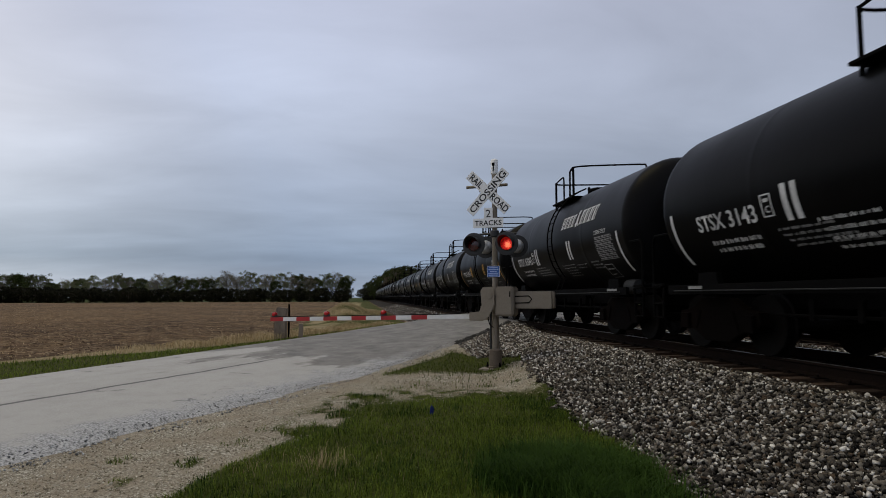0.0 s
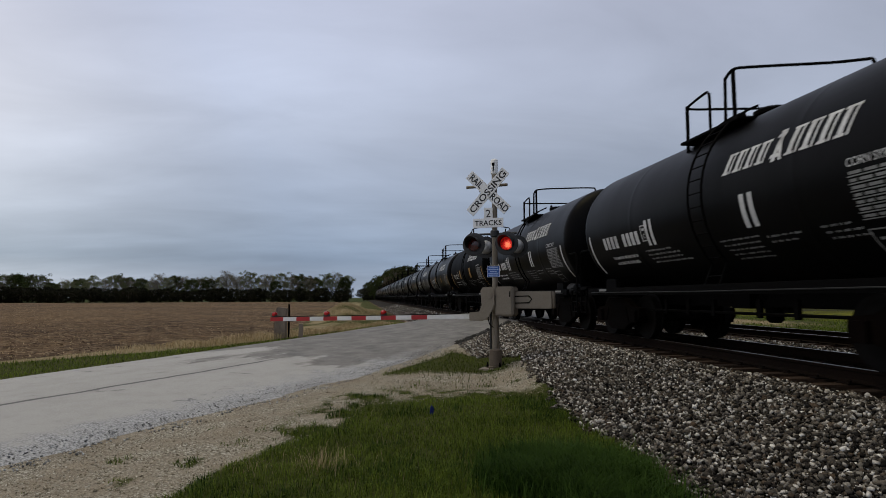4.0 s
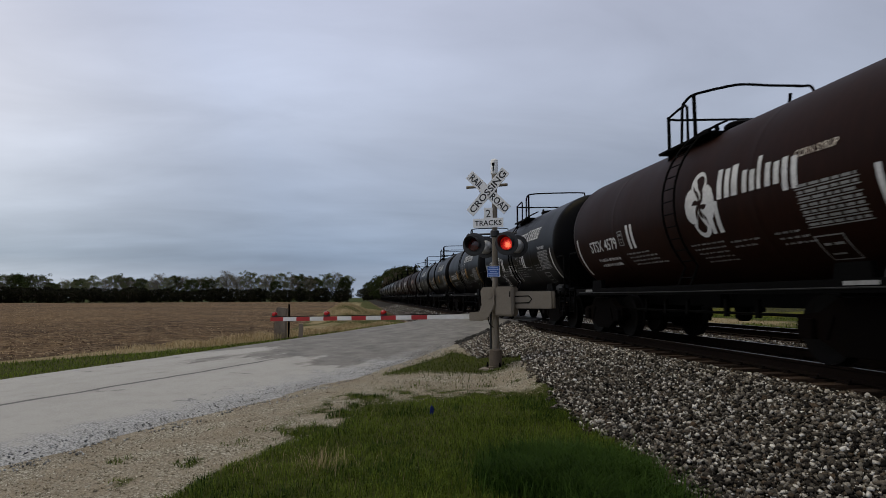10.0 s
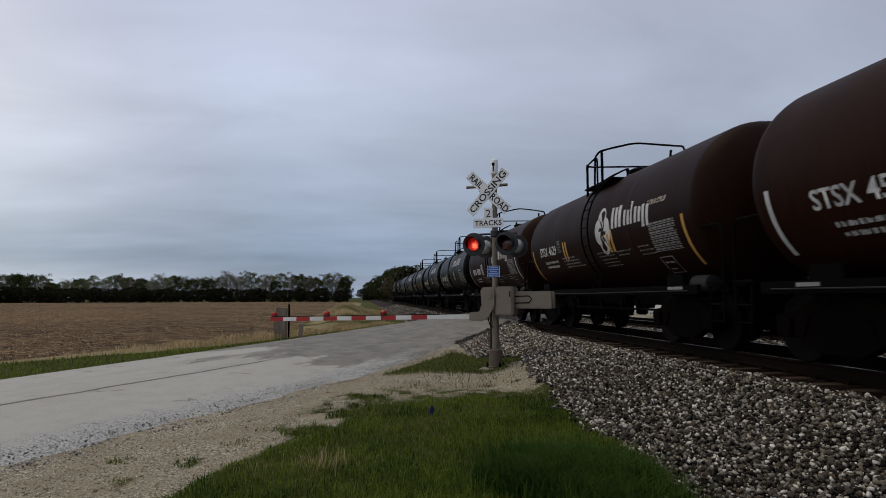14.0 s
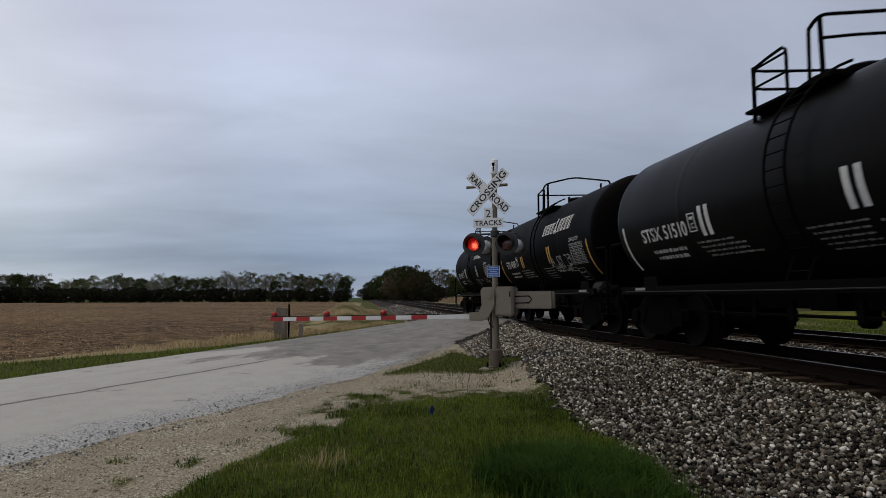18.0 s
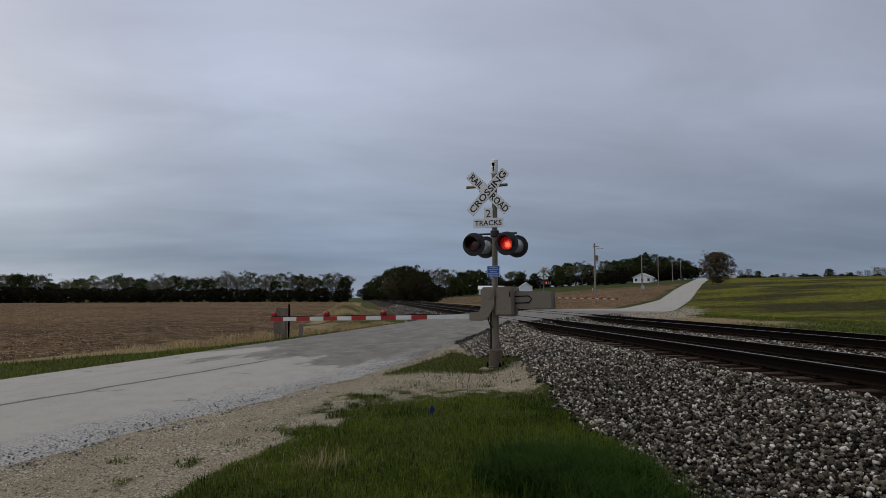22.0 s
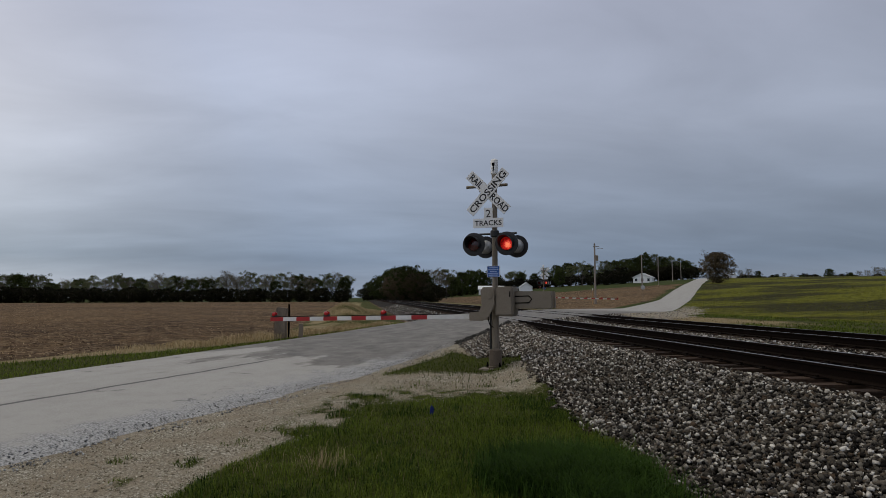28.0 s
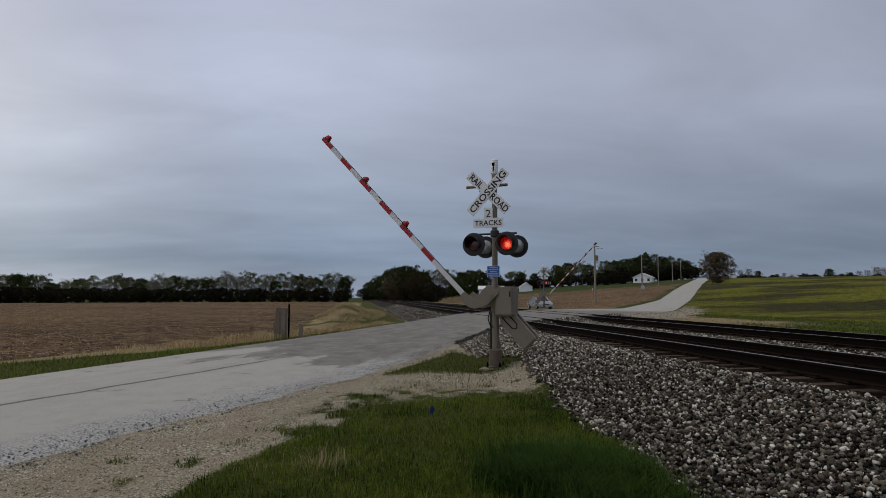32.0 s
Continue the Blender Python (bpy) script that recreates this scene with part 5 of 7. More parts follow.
def letter_car(car, number, brown, tape, marks, logo, graffiti):
    """Lettering and tape on the side that faces the camera; the datum is the start of the reporting mark."""
    T = M_DIMWHITE if marks == "rust" else {"w": M_WHITE, "y": M_YELLOW}[tape]
    ink = M_ORANGE if marks == "rust" else M_WHITE
    zt = 2.08 if number in ("3121", "3003", "3206", "4629") else 1.93
    if marks == "bars":
        me = strips([(i * 0.2, 0, i * 0.2 + 0.14, 0.27, 0) for i in (0, 1, 2, 3, 5, 6, 7, 8)])
        decal("mark_lettering", on_tank(me, 0, zt), M_WHITE, car)
    else:
        # newer cars carry narrower letters
        a, n0, n1 = (0.60, 0.70, 1.30) if number[:2] in ("33", "43") else ((0.86, 0.98, 1.62) if number == "51069" else ((0.75, 0.85, 1.64) if len(number) == 5 else (0.73, 0.83, 1.50)))
        decal("reporting_mark", on_tank(fitted("STSX", 0.36, a, 0.006), 0, zt), ink, car)
        decal("car_number", on_tank(fitted(number, 0.36, n1 - n0, 0.006), n0, zt), ink, car)
        ln = n1
    if marks == "bars":
        ln = 1.74
    # little class panel
    x0 = ln + (0.09 if len(number) == 5 else 0.14)
    me = strips([(x0, -0.02, x0 + 0.025, 0.30, 0), (x0 + 0.20, -0.02, x0 + 0.225, 0.30, 0), (x0, 0.28, x0 + 0.225, 0.30, 0), (x0, -0.02, x0 + 0.225, 0.0, 0), (x0 + 0.06, 0.19, x0 + 0.17, 0.24, 0)])
    decal("class_panel", on_tank(me, 0, zt + 0.05), M_DIMWHITE if brown else M_WHITE, car)
    decal("class_letter", on_tank(text_mesh("C", 0.13, 1.0, 0.003), x0 + 0.07, zt + 0.09), M_DIMWHITE if brown else M_WHITE, car)
    # pairs of upright tapes
    for x in (2.13, 5.15):
        for k in (0, 1):
            decal("tape_stripe", on_tank(strips([(0, 0, 0.105, 0.50, 0)]), x + 0.19 * k - 0.06, 1.87), T, car)
    # curved end tapes
    for y in (-0.80, 8.30):
        decal("end_tape", on_tank(strips([(0, -0.88, 0.085, 0.10, 0)]), y, 2.20), T, car)
    # weights and capacities: rows of small bars
    extra = (((2.55, 1.80), (1.15, 4, 0.055, 0.03, 6)),) if number == "3143" else ()
    for (y, z), size in PRINT + extra:
        tagged(decal("small_print", on_tank(shared(("print", size), lambda: print_rows(*size)).copy(), y, z + zt - 1.93), M_WHITE if size[2] > 0.05 else M_DIMWHITE, car), kind="stuff")
    # outlined inspection box
    me = strips([(0, 0, 0.02, 0.42, 0), (0.46, 0, 0.48, 0.42, 0), (0, 0.40, 0.48, 0.42, 0), (0, 0, 0.48, 0.02, 0), (0.08, 0.26, 0.2, 0.30, 0), (0.24, 0.26, 0.4, 0.30, 0), (0.08, 0.1, 0.3, 0.13, 0)])
    decal("inspection_box", on_tank(me, 7.05, 1.34), M_DIMWHITE, car)
    # notice panel with its heading
    hy, hz = (6.30, 1.92) if number[:2] == "52" else ((7.10, 2.62) if brown else (7.08, 2.33))
    decal("notice_heading", on_tank(text_mesh("CORN SYRUP", 0.14, 0.85, 0.001), hy, hz), M_FADEDPINK if marks == "rust" else (M_RUSTWHITE if brown else M_WHITE), car)
    if marks == "rust":
        decal("notice_ground", on_tank(strips([(-0.12, -0.66, 1.08, 0.24, 0)]), 7.10, 2.24, 0.004), material("faded_grey_panel", (0.013, 0.012, 0.0115), 0.8, vary=0.3, bump=0), car, "faded grey panel behind the notice")
    rows = []
    for r in range(7):
        x = 0.0
        rng = random.Random(r)
        while x < 0.92:
            w = rng.uniform(0.08, 0.2)
            rows.append((x, -0.085 * r, min(0.95, x + w), 0.035 - 0.085 * r, 0))
            x += w + 0.035
        rows.append((-0.03, -0.03 - 0.085 * r, 0.98, -0.015 - 0.085 * r, 0))
    decal("notice_panel", on_tank(strips(rows), 7.10, 2.24), M_DUSTYPRINT if marks == "rust" else M_DIMWHITE, car, "white notice panel of small print")
    # marks on the trailing head
    decal("head_mark", on_head(fitted("STSX", 0.15, 0.36), -0.30, 2.74), M_WHITE, car)
    for z in (2.46, 2.36):
        decal("head_print", on_head(fitted("CAPY", 0.075, 0.20), -0.20, z), M_DIMWHITE, car)
    # the owner's name as plain slanted blocks, or the round emblem with blocks
    if logo == "bars":
        # heavy slanted strokes with thin strokes and short feet beside them
        rects, x = [], 0.0
        for i in range(9):
            h, w = (0.32, 0.22) if i < 4 else (0.37, 0.245)
            sl = h * 0.32
            if i == 4:
                rects += [(x + 0.02, -0.03, x + 0.10, 0.40, 0.16), (x + 0.17, -0.03, x + 0.23, 0.40, -0.04), (x - 0.01, 0.02, x + 0.20, 0.07, 0.02), (x + 0.08, 0.30, x + 0.24, 0.35, 0.02)]
                x += 0.30
                continue
            rects += [(x + 0.06 * w, 0, x + 0.42 * w, h, sl), (x - 0.02, 0, x + 0.56 * w, 0.035, 0.01)]
            rects += [(x + 0.66 * w, 0, x + 0.82 * w, h, sl), (x + sl * 0.9 - 0.01, h - 0.035, x + 0.92 * w + sl * 0.9, h, 0.01)]
            x += w + (0.09 if i == 3 else 0.035)
        decal("name_lettering", on_tank(strips(rects), 4.70, 2.70), M_WHITE, car, "white slanted name blocks")
    elif logo == "emblem":
        # four round lobes about a pinwheel opening
        g = Geo()
        vs, fs, seg = [], [], 120
        for i in range(seg):
            a = 2 * math.pi * i / seg
            inner = 0.05 + 0.20 * ((i * 6 / seg) % 1.0)
            outer = 0.33 + 0.13 * abs(math.cos(2 * a)) ** 0.6
            for r in (inner, outer):
                vs.append((0.42 + r * 0.92 * math.cos(a), r * 1.18 * math.sin(a), 0))
        for i in range(seg):
            j = (i + 1) % seg
            fs.append((2 * i, 2 * i + 1, 2 * j + 1, 2 * j))
        g.add(vs, fs)
        me = bpy.data.meshes.new("emblem")
        me.from_pydata(g.v, [], g.f)
        decal("emblem", on_tank(me, 4.47, 2.36), M_RUSTWHITE if marks == "rust" else M_WHITE, car, "round white emblem")
        rects = []
        x = 0.0
        for i, w in enumerate((0.27, 0.17, 0.24, 0.10, 0.24, 0.24)):
            h, lo = (0.40 if i in (0, 1, 3) else 0.28), (-0.10 if i == 5 else 0.0)
            rects += [(x, lo, x + w * 0.38, h, 0.02), (x + w * 0.62, lo, x + w, h - 0.02, 0.02)] if i not in (1, 3) else [(x, lo, x + w * 0.7, h, 0.02)]
            x += w + 0.05
        decal("name_lettering", on_tank(strips([(a * 1.15, b * 1.15, c * 1.15, d * 1.15, k) for a, b, c, d, k in rects]), 5.40, 2.36), M_FADEDPINK if marks == "rust" else M_WHITE, car, "pale name blocks")
    if graffiti:
        spots = {1: ((-0.42, 1.62, 0.42, 0.26, 4, M_WHITE), (2.45, 1.62, 1.25, 0.42, 9, M_DIMWHITE), (1.75, 1.35, 0.8, 0.3, 5, M_DIMWHITE)),
                 2: ((-0.62, 1.42, 0.5, 0.32, 5, M_DIMWHITE), (1.45, 1.35, 0.62, 0.52, 7, M_WHITE), (0.95, 1.2, 0.5, 0.2, 4, M_DIMWHITE), (3.05, 1.45, 0.95, 0.68, 9, M_WHITE), (4.5, 2.0, 0.6, 0.4, 5, M_DIMWHITE)),
                 3: ((5.5, 1.62, 1.5, 0.45, 14, M_DIMWHITE),),
                 4: ((4.45, 1.75, 0.55, 0.72, 9, M_WHITE), (1.65, 1.3, 0.5, 0.4, 5, M_DUSTY), (5.35, 1.25, 0.9, 0.45, 7, M_DIMWHITE)),
                 5: ((4.1, 1.65, 0.85, 1.0, 10, M_WHITE),)}[graffiti]
        for i, (x, z, w, h, n, mt) in enumerate(spots):
            decal("graffiti", on_tank(scribble(graffiti * 10 + i, w, h, n, 0.05), x, z, 0.009), mt, car, "scrawled spray paint")


# number, brown, tape, marks, logo, graffiti, datum along the line at the start
TRAIN = [
    ("3143", 0, "w", "text", "bars", 0, 9.31), ("61045", 0, "w", "text", "bars", 0, 20.78), ("51499", 0, "y", "text", "none", 0, 32.28),
    ("3121", 0, "w", "text", "bars", 0, 43.60), ("3002", 0, "w", "text", "bars", 4, 54.99), ("51523", 0, "y", "text", "bars", 0, 66.37),
    ("61197", 0, "w", "text", "bars", 0, 77.70), ("0000", 0, "w", "bars", "bars", 0, 89.0), ("0000", 0, "w", "bars", "bars", 0, 100.3),
    ("3312", 0, "y", "text", "bars", 0, 111.60), ("3021", 0, "y", "text", "bars", 1, 123.15), ("3003", 0, "w", "text", "bars", 0, 134.48),
    ("52290", 0, "y", "text", "bars", 0, 145.87), ("52266", 0, "y", "text", "bars", 0, 157.86), ("52173", 0, "w", "text", "bars", 0, 169.33),
    ("61075", 0, "w", "text", "bars", 0, 180.70), ("3084", 0, "y", "text", "bars", 0, 192.13), ("4579", 1, "w", "text", "emblem", 0, 203.54),
    ("3206", 0, "w", "text", "bars", 2, 214.98), ("52151", 0, "y", "text", "bars", 5, 226.36), ("51069", 0, "y", "text", "bars", 0, 237.79),
    ("61321", 0, "w", "text", "bars", 0, 249.29), ("4474", 1, "w", "rust", "emblem", 0, 260.66), ("4566", 1, "w", "text", "emblem", 0, 272.05),
    ("4629", 1, "y", "text", "emblem", 0, 283.36), ("0000", 1, "w", "bars", "emblem", 0, 294.85), ("0000", 0, "w", "bars", "bars", 0, 306.35),
    ("0000", 0, "w", "bars", "bars", 0, 317.85), ("61254", 0, "y", "text", "bars", 0, 329.50), ("51178", 0, "w", "text", "bars", 0, 340.95),
    ("51510", 0, "w", "text", "none", 0, 352.40), ("4369", 0, "y", "text", "bars", 3, 363.66), ("3383", 0, "w", "text", "bars", 0, 375.10)]
CARS = []
for num, brown, tape, marks, logo, graf, datum in TRAIN:
    what = ("brown" if brown else "black") + " railroad tank car with " + ("yellow" if tape == "y" else "white") + " tapes and " + ("round emblem" if logo == "emblem" else "white lettering") + (" and graffiti" if graf else "")
    c = build_car(num, bool(brown), tape, marks, logo, graf, what)
    CARS.append((c, datum - TRUCK_Y))

# ---------------------------------------------------------------- trees


def tree_meshes(seed, height, spread, mat_kind, clumps=60, per=26, leaf=0.34, bare=0.0, low=0.18, clump=(0.14, 0.28)):
    """Trunk with limbs, and a crown of many small leaf sprays gathered in uneven clumps."""
    rng = random.Random(seed)
    g = Geo()
    trunk_top = height * 0.55
    g.tube([(0, 0, -0.3), (rng.uniform(-0.1, 0.1), rng.uniform(-0.1, 0.1), height * 0.25), (rng.uniform(-0.3, 0.3), rng.uniform(-0.3, 0.3), trunk_top), (rng.uniform(-0.5, 0.5), rng.uniform(-0.5, 0.5), height * 0.9)], height * 0.024, 7, True, 0.03)
    heads = []
    for i in range(11):
        a = rng.uniform(0, 6.28)
        z0 = height * rng.uniform(0.22, 0.7)
        r = spread * rng.uniform(0.5, 0.95)
        z1 = min(height * 0.97, z0 + height * rng.uniform(0.12, 0.34))
        mid = (0.45 * r * math.cos(a), 0.45 * r * math.sin(a), z0 + (z1 - z0) * 0.35)
        end = (r * math.cos(a), r * math.sin(a), z1)
        g.tube([(0, 0, z0), mid, end], height * 0.009, 5, True, 0.015)
        for _ in range(3):
            b = a + rng.uniform(-0.8, 0.8)
            g.tube([mid, (mid[0] + 0.4 * r * math.cos(b), mid[1] + 0.4 * r * math.sin(b), mid[2] + height * rng.uniform(0.08, 0.22))], height * 0.004, 4, True, 0.01)
        heads.append(end)
    trunk = g.mesh("trunk", M_BARK, 40)
    cs = [(x, y, z, spread * rng.uniform(0.20, 0.30)) for x, y, z in heads if z > low * height]
    for _ in range(clumps):
        u, a = rng.random(), rng.uniform(0, 6.28)
        z = low + (1 - low) * rng.random() ** 0.8
        shape = math.sin(math.pi * min(1, max(0.05, (z - low * 0.6) / (1.04 - low * 0.6)))) ** 0.6
        r = spread * shape * math.sqrt(u) * rng.uniform(0.70, 1.05)
        cs.append((r * math.cos(a), r * math.sin(a), z * height * 0.95, spread * rng.uniform(*clump)))
    V = []
    nrng = np.random.RandomState(seed)
    for x, y, z, r in cs:
        n = int(per * (1 - bare))
        p = nrng.normal(0, 1, (n, 3))
        p *= (nrng.uniform(0.05, 1.0, (n, 1)) ** 0.45) / np.linalg.norm(p, axis=1)[:, None]
        p = p * r * (1, 1, 0.72) + (x, y, z)
        d1 = nrng.normal(0, 1, (n, 3))
        d1 /= np.linalg.norm(d1, axis=1)[:, None]
        d2 = np.cross(d1, nrng.normal(0, 1, (n, 3)))
        d2 /= np.linalg.norm(d2, axis=1)[:, None] + 1e-6
        s = leaf * nrng.uniform(0.6, 1.3, (n, 1))
        V.append(np.stack([p - d1 * s * 0.5, p + d2 * s * 0.32, p + d1 * s * 0.5, p - d2 * s * 0.32], 1).reshape(-1, 3))
    V = np.concatenate(V)
    F = np.arange(len(V)).reshape(-1, 4)
    crown = mesh_np("crown", V, F, mat_kind)
    return trunk, crown


KINDS = {
    "leafy": [tree_meshes(s, 9.5, 3.3, M_LEAF, 34, 70, 0.25, low=0.50) for s in (1, 2, 3, 4)],
    "dark": [tree_meshes(s, 9.0, 3.5, M_LEAFDARK, 120, 42, 0.36, low=0.08) for s in (11, 12, 13)],
    "bud": [tree_meshes(s, 10.0, 3.4, M_LEAFBUD, 60, 40, 0.20, low=0.40, clump=(0.18, 0.30)) for s in (21, 22, 23)],
    "thicket": [tree_meshes(41, 5.0, 2.7, M_THICKET, 420, 40, 0.15, low=0.04, clump=(0.10, 0.17))],
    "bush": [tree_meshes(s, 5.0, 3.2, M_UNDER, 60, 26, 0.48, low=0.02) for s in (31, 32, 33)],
}
WORDS = {"leafy": "tall tree in fresh spring leaf", "dark": "dense dark green tree", "bud": "thin tree with budding bare branches", "bush": "tangled undergrowth shrub in a shade-dark colour", "thicket": "rounded brown tree in early bud"}
tree_rng = random.Random(77)


def plant(kind, x, y, scale=1.0, group="far trees", stretch=1.0):
    tr, cr = KINDS[kind][tree_rng.randrange(len(KINDS[kind]))]
    z = ground_z(x, y)
    m = pose(x, y, z - 0.05, 0, 0, tree_rng.uniform(0, 360)) @ Matrix.Diagonal((scale * stretch, scale * stretch, scale, 1))
    t = thing("shrub" if kind == "bush" else "tree", m, WORDS[kind], "shrub" if kind == "bush" else "tree", group)
    put("trunk", tr, t)
    put("crown", cr, t)
    return t


def seen_at(px, dist):
    """Ground place in the direction of a picture column, at a distance."""
    a = math.atan((px - 784) / 1079.1) + radians(YAW)
    return dist * math.sin(a), dist * math.cos(a)


# the long wood beyond the ploughed field
for i in range(66):
    px = -30 + 648 * (i + tree_rng.uniform(-0.3, 0.3)) / 65
    d = 228 + tree_rng.uniform(-8, 22)
    x, y = seen_at(px, d)
    plant(tree_rng.choice(("leafy", "bud", "leafy", "bud", "dark")), x, y, tree_rng.uniform(0.74, 1.10) * (0.88 + 0.26 * px / 620), "wood beyond the field")
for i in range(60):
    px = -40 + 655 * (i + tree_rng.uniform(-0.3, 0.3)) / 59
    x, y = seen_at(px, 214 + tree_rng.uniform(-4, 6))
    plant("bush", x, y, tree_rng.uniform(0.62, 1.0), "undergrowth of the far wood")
# the wood on the far side of the railway
for px, d, k, s in ((652, 300, "dark", 1.0), (664, 260, "dark", 1.05), (676, 235, "dark", 1.1), (690, 215, "dark", 1.2), (705, 200, "dark", 1.25), (722, 190, "dark", 1.25), (738, 188, "dark", 1.1), (752, 190, "dark", 1.05), (766, 250, "bud", 1.3), (778, 260, "bud", 1.35), (790, 265, "leafy", 1.4), (800, 300, "dark", 1.2), (818, 330, "dark", 1.5), (834, 340, "dark", 1.6), (850, 350, "dark", 1.5), (905, 380, "leafy", 1.3), (920, 390, "leafy", 1.3), (990, 330, "dark", 1.1), (1010, 330, "leafy", 1.2), (1030, 330, "leafy", 1.25)):
    x, y = seen_at(px, d)
    plant(k, x, y, s, "trees beyond the railway")
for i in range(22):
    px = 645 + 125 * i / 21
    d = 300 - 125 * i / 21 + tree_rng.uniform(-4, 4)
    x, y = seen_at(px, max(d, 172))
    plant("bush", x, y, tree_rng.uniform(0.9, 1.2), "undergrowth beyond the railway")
for i in range(26):
    px = 760 + 280 * i / 25
    x, y = seen_at(px, 365 + tree_rng.uniform(-8, 8))
    plant("bush", x, y, tree_rng.uniform(1.0, 1.6), "far hedge")
# farm wood on the hill
for px, d, s in ((1058, 300, 1.3), (1070, 310, 1.7), (1084, 330, 2.0), (1098, 340, 2.15), (1112, 350, 2.25), (1128, 355, 2.3), (1142, 360, 2.25), (1158, 360, 2.2), (1174, 360, 2.2), (1190, 360, 2.25), (1204, 360, 2.2), (1216, 350, 1.7)):
    x, y = seen_at(px, d)
    plant("leafy" if tree_rng.random() < 0.45 else "dark", x, y, s * 0.74 * tree_rng.uniform(0.80, 1.10), "farm trees")
for i in range(15):
    x, y = seen_at(1056 + 168 * i / 14, 318 + tree_rng.uniform(-10, 20))
    plant("dark", x, y, tree_rng.uniform(0.62, 1.05), "farm trees")
for i in range(16):
    x, y = seen_at(1046 + 186 * (i + tree_rng.uniform(-0.3, 0.3)) / 15, 300 + tree_rng.uniform(-6, 6))
    plant("bush", x, y, tree_rng.uniform(0.8, 1.3), "farm shrubs")
for px, d, k in ((694, 210, 1.7), (716, 196, 2.0), (737, 188, 1.85)):
    x, y = seen_at(px, d)
    plant("thicket", x, y, k, "trees beyond the railway")
for i in range(24):
    x, y = seen_at(1306 + 268 * (i + tree_rng.uniform(-0.3, 0.3)) / 23, 395)
    plant("bush", x, y, tree_rng.uniform(0.5, 0.95), "hedge along the hilltop")
for i, (px, top) in enumerate(((806, 1.3), (826, 1.45), (842, 1.55), (860, 1.35), (882, 1.2), (903, 1.3), (922, 1.2), (946, 1.1), (968, 1.35), (986, 1.5), (1006, 1.6), (1024, 1.55), (1042, 1.35))):
    x, y = seen_at(px, 372 + 6 * (i % 3))
    plant(("dark", "dark", "leafy")[i % 3], x, y, top, "trees beyond the far field")
for px, d, s in ((1075, 280, 1.3), (1100, 275, 1.5), (1180, 300, 1.3)):
    x, y = seen_at(px, d)
    plant("bush", x, y, s, "farm shrubs")
x, y = seen_at(1270, 168)
plant("thicket", x, y, 1.62, "", 1.06)
for px, s in ((1310, 0.8), (1325, 0.9), (1342, 0.8), (1375, 0.55), (1388, 0.6), (1402, 0.5), (1420, 0.5), (1468, 0.95), (1505, 0.7), (1520, 0.75), (1535, 0.8), (1552, 1.0), (1566, 0.95), (1580, 1.0), (1440, 0.35), (1490, 0.4)):
    x, y = seen_at(px, 380)
    plant(tree_rng.choice(("bud", "dark")), x, y, s * 0.8, "trees along the hilltop")

# ---------------------------------------------------------------- poles, houses
def utility_pole(x, y, h, arms=0, label="weathered wooden utility pole"):
    p = thing("utility_pole", pose(x, y, ground_z(x, y) - 0.1), label, "utility pole", "poles along the road")
    part("shaft", Geo().tube([(0, 0, -0.3), (0, 0, h)], 0.16, 10, True, 0.11), M_POLE, p)
    if arms:
        part("crossarm", Geo().box((0.25, 0, h - 0.5), (0.9, 0.1, 0.1)), M_POLE, p)
        part("transformer", Geo().lathe([(h - 2.6, 0.2), (h - 2.58, 0.22), (h - 1.8, 0.22), (h - 1.75, 0.1)], 14, "Z", (0.32, 0, 0)), M_CASE, p)
        part("lamp_bracket", Geo().tube([(0, 0, h - 0.9), (0.8, 0, h - 0.7), (1.3, 0, h - 0.75)], 0.03, 6), M_CASE, p)
    return p


for px, d, h, a in ((1053, 92, 9.0, 1), (1136, 155, 8.6, 0), (1165, 200, 8.6, 0), (1190, 245, 8.0, 0), (1205, 290, 7.5, 0), (1218, 330, 9.0, 0)):
    x, y = seen_at(px, d)
    utility_pole(x, y, h, a)


def house(px, d, w, dp, h, roof, turn, wall, top, label, name="house", wins=3, gable_wins=0):
    x, y = seen_at(px, d)
    hs = thing(name, pose(x, y, ground_z(x, y) - 0.1, 0, 0, turn), label, name.replace("_", " "))
    part("wall", Geo().prism([(-w / 2, 0), (w / 2, 0), (w / 2, h), (-w / 2, h)], -dp / 2, dp / 2, "Y").prism([(-dp / 2, h), (dp / 2, h), (0, h + roof * 0.96)], -w / 2 + 0.02, w / 2 - 0.02, "X"), wall, hs)
    for s in (-1, 1):
        o = [(s * (dp / 2 + 0.4), h - 0.12), (0, h + roof), (0, h + roof + 0.16), (s * (dp / 2 + 0.4), h + 0.04)]
        part("roof", Geo().prism(o, -w / 2 - 0.4, w / 2 + 0.4, "X"), top, hs)
    for i in range(wins):
        wx = -w / 2 + w * (i + 0.5) / wins
        wd = part("window", Geo().box((wx, -dp / 2 - 0.02, h * 0.55), (1.1, 0.06, 1.3)), M_HOUSEWHITE, hs)
        part("pane", Geo().box((wx, -dp / 2 - 0.06, h * 0.55), (0.9, 0.03, 1.1)), M_WINDOW, wd)
    for i in range(gable_wins):
        wy = -dp / 2 + dp * (i + 0.5) / gable_wins
        wd = part("window", Geo().box((w / 2 + 0.02, wy, h * 0.55), (0.06, 1.1, 1.3)), M_HOUSEWHITE, hs)
        part("pane", Geo().box((w / 2 + 0.06, wy, h * 0.55), (0.03, 0.9, 1.1)), M_WINDOW, wd)
    return hs


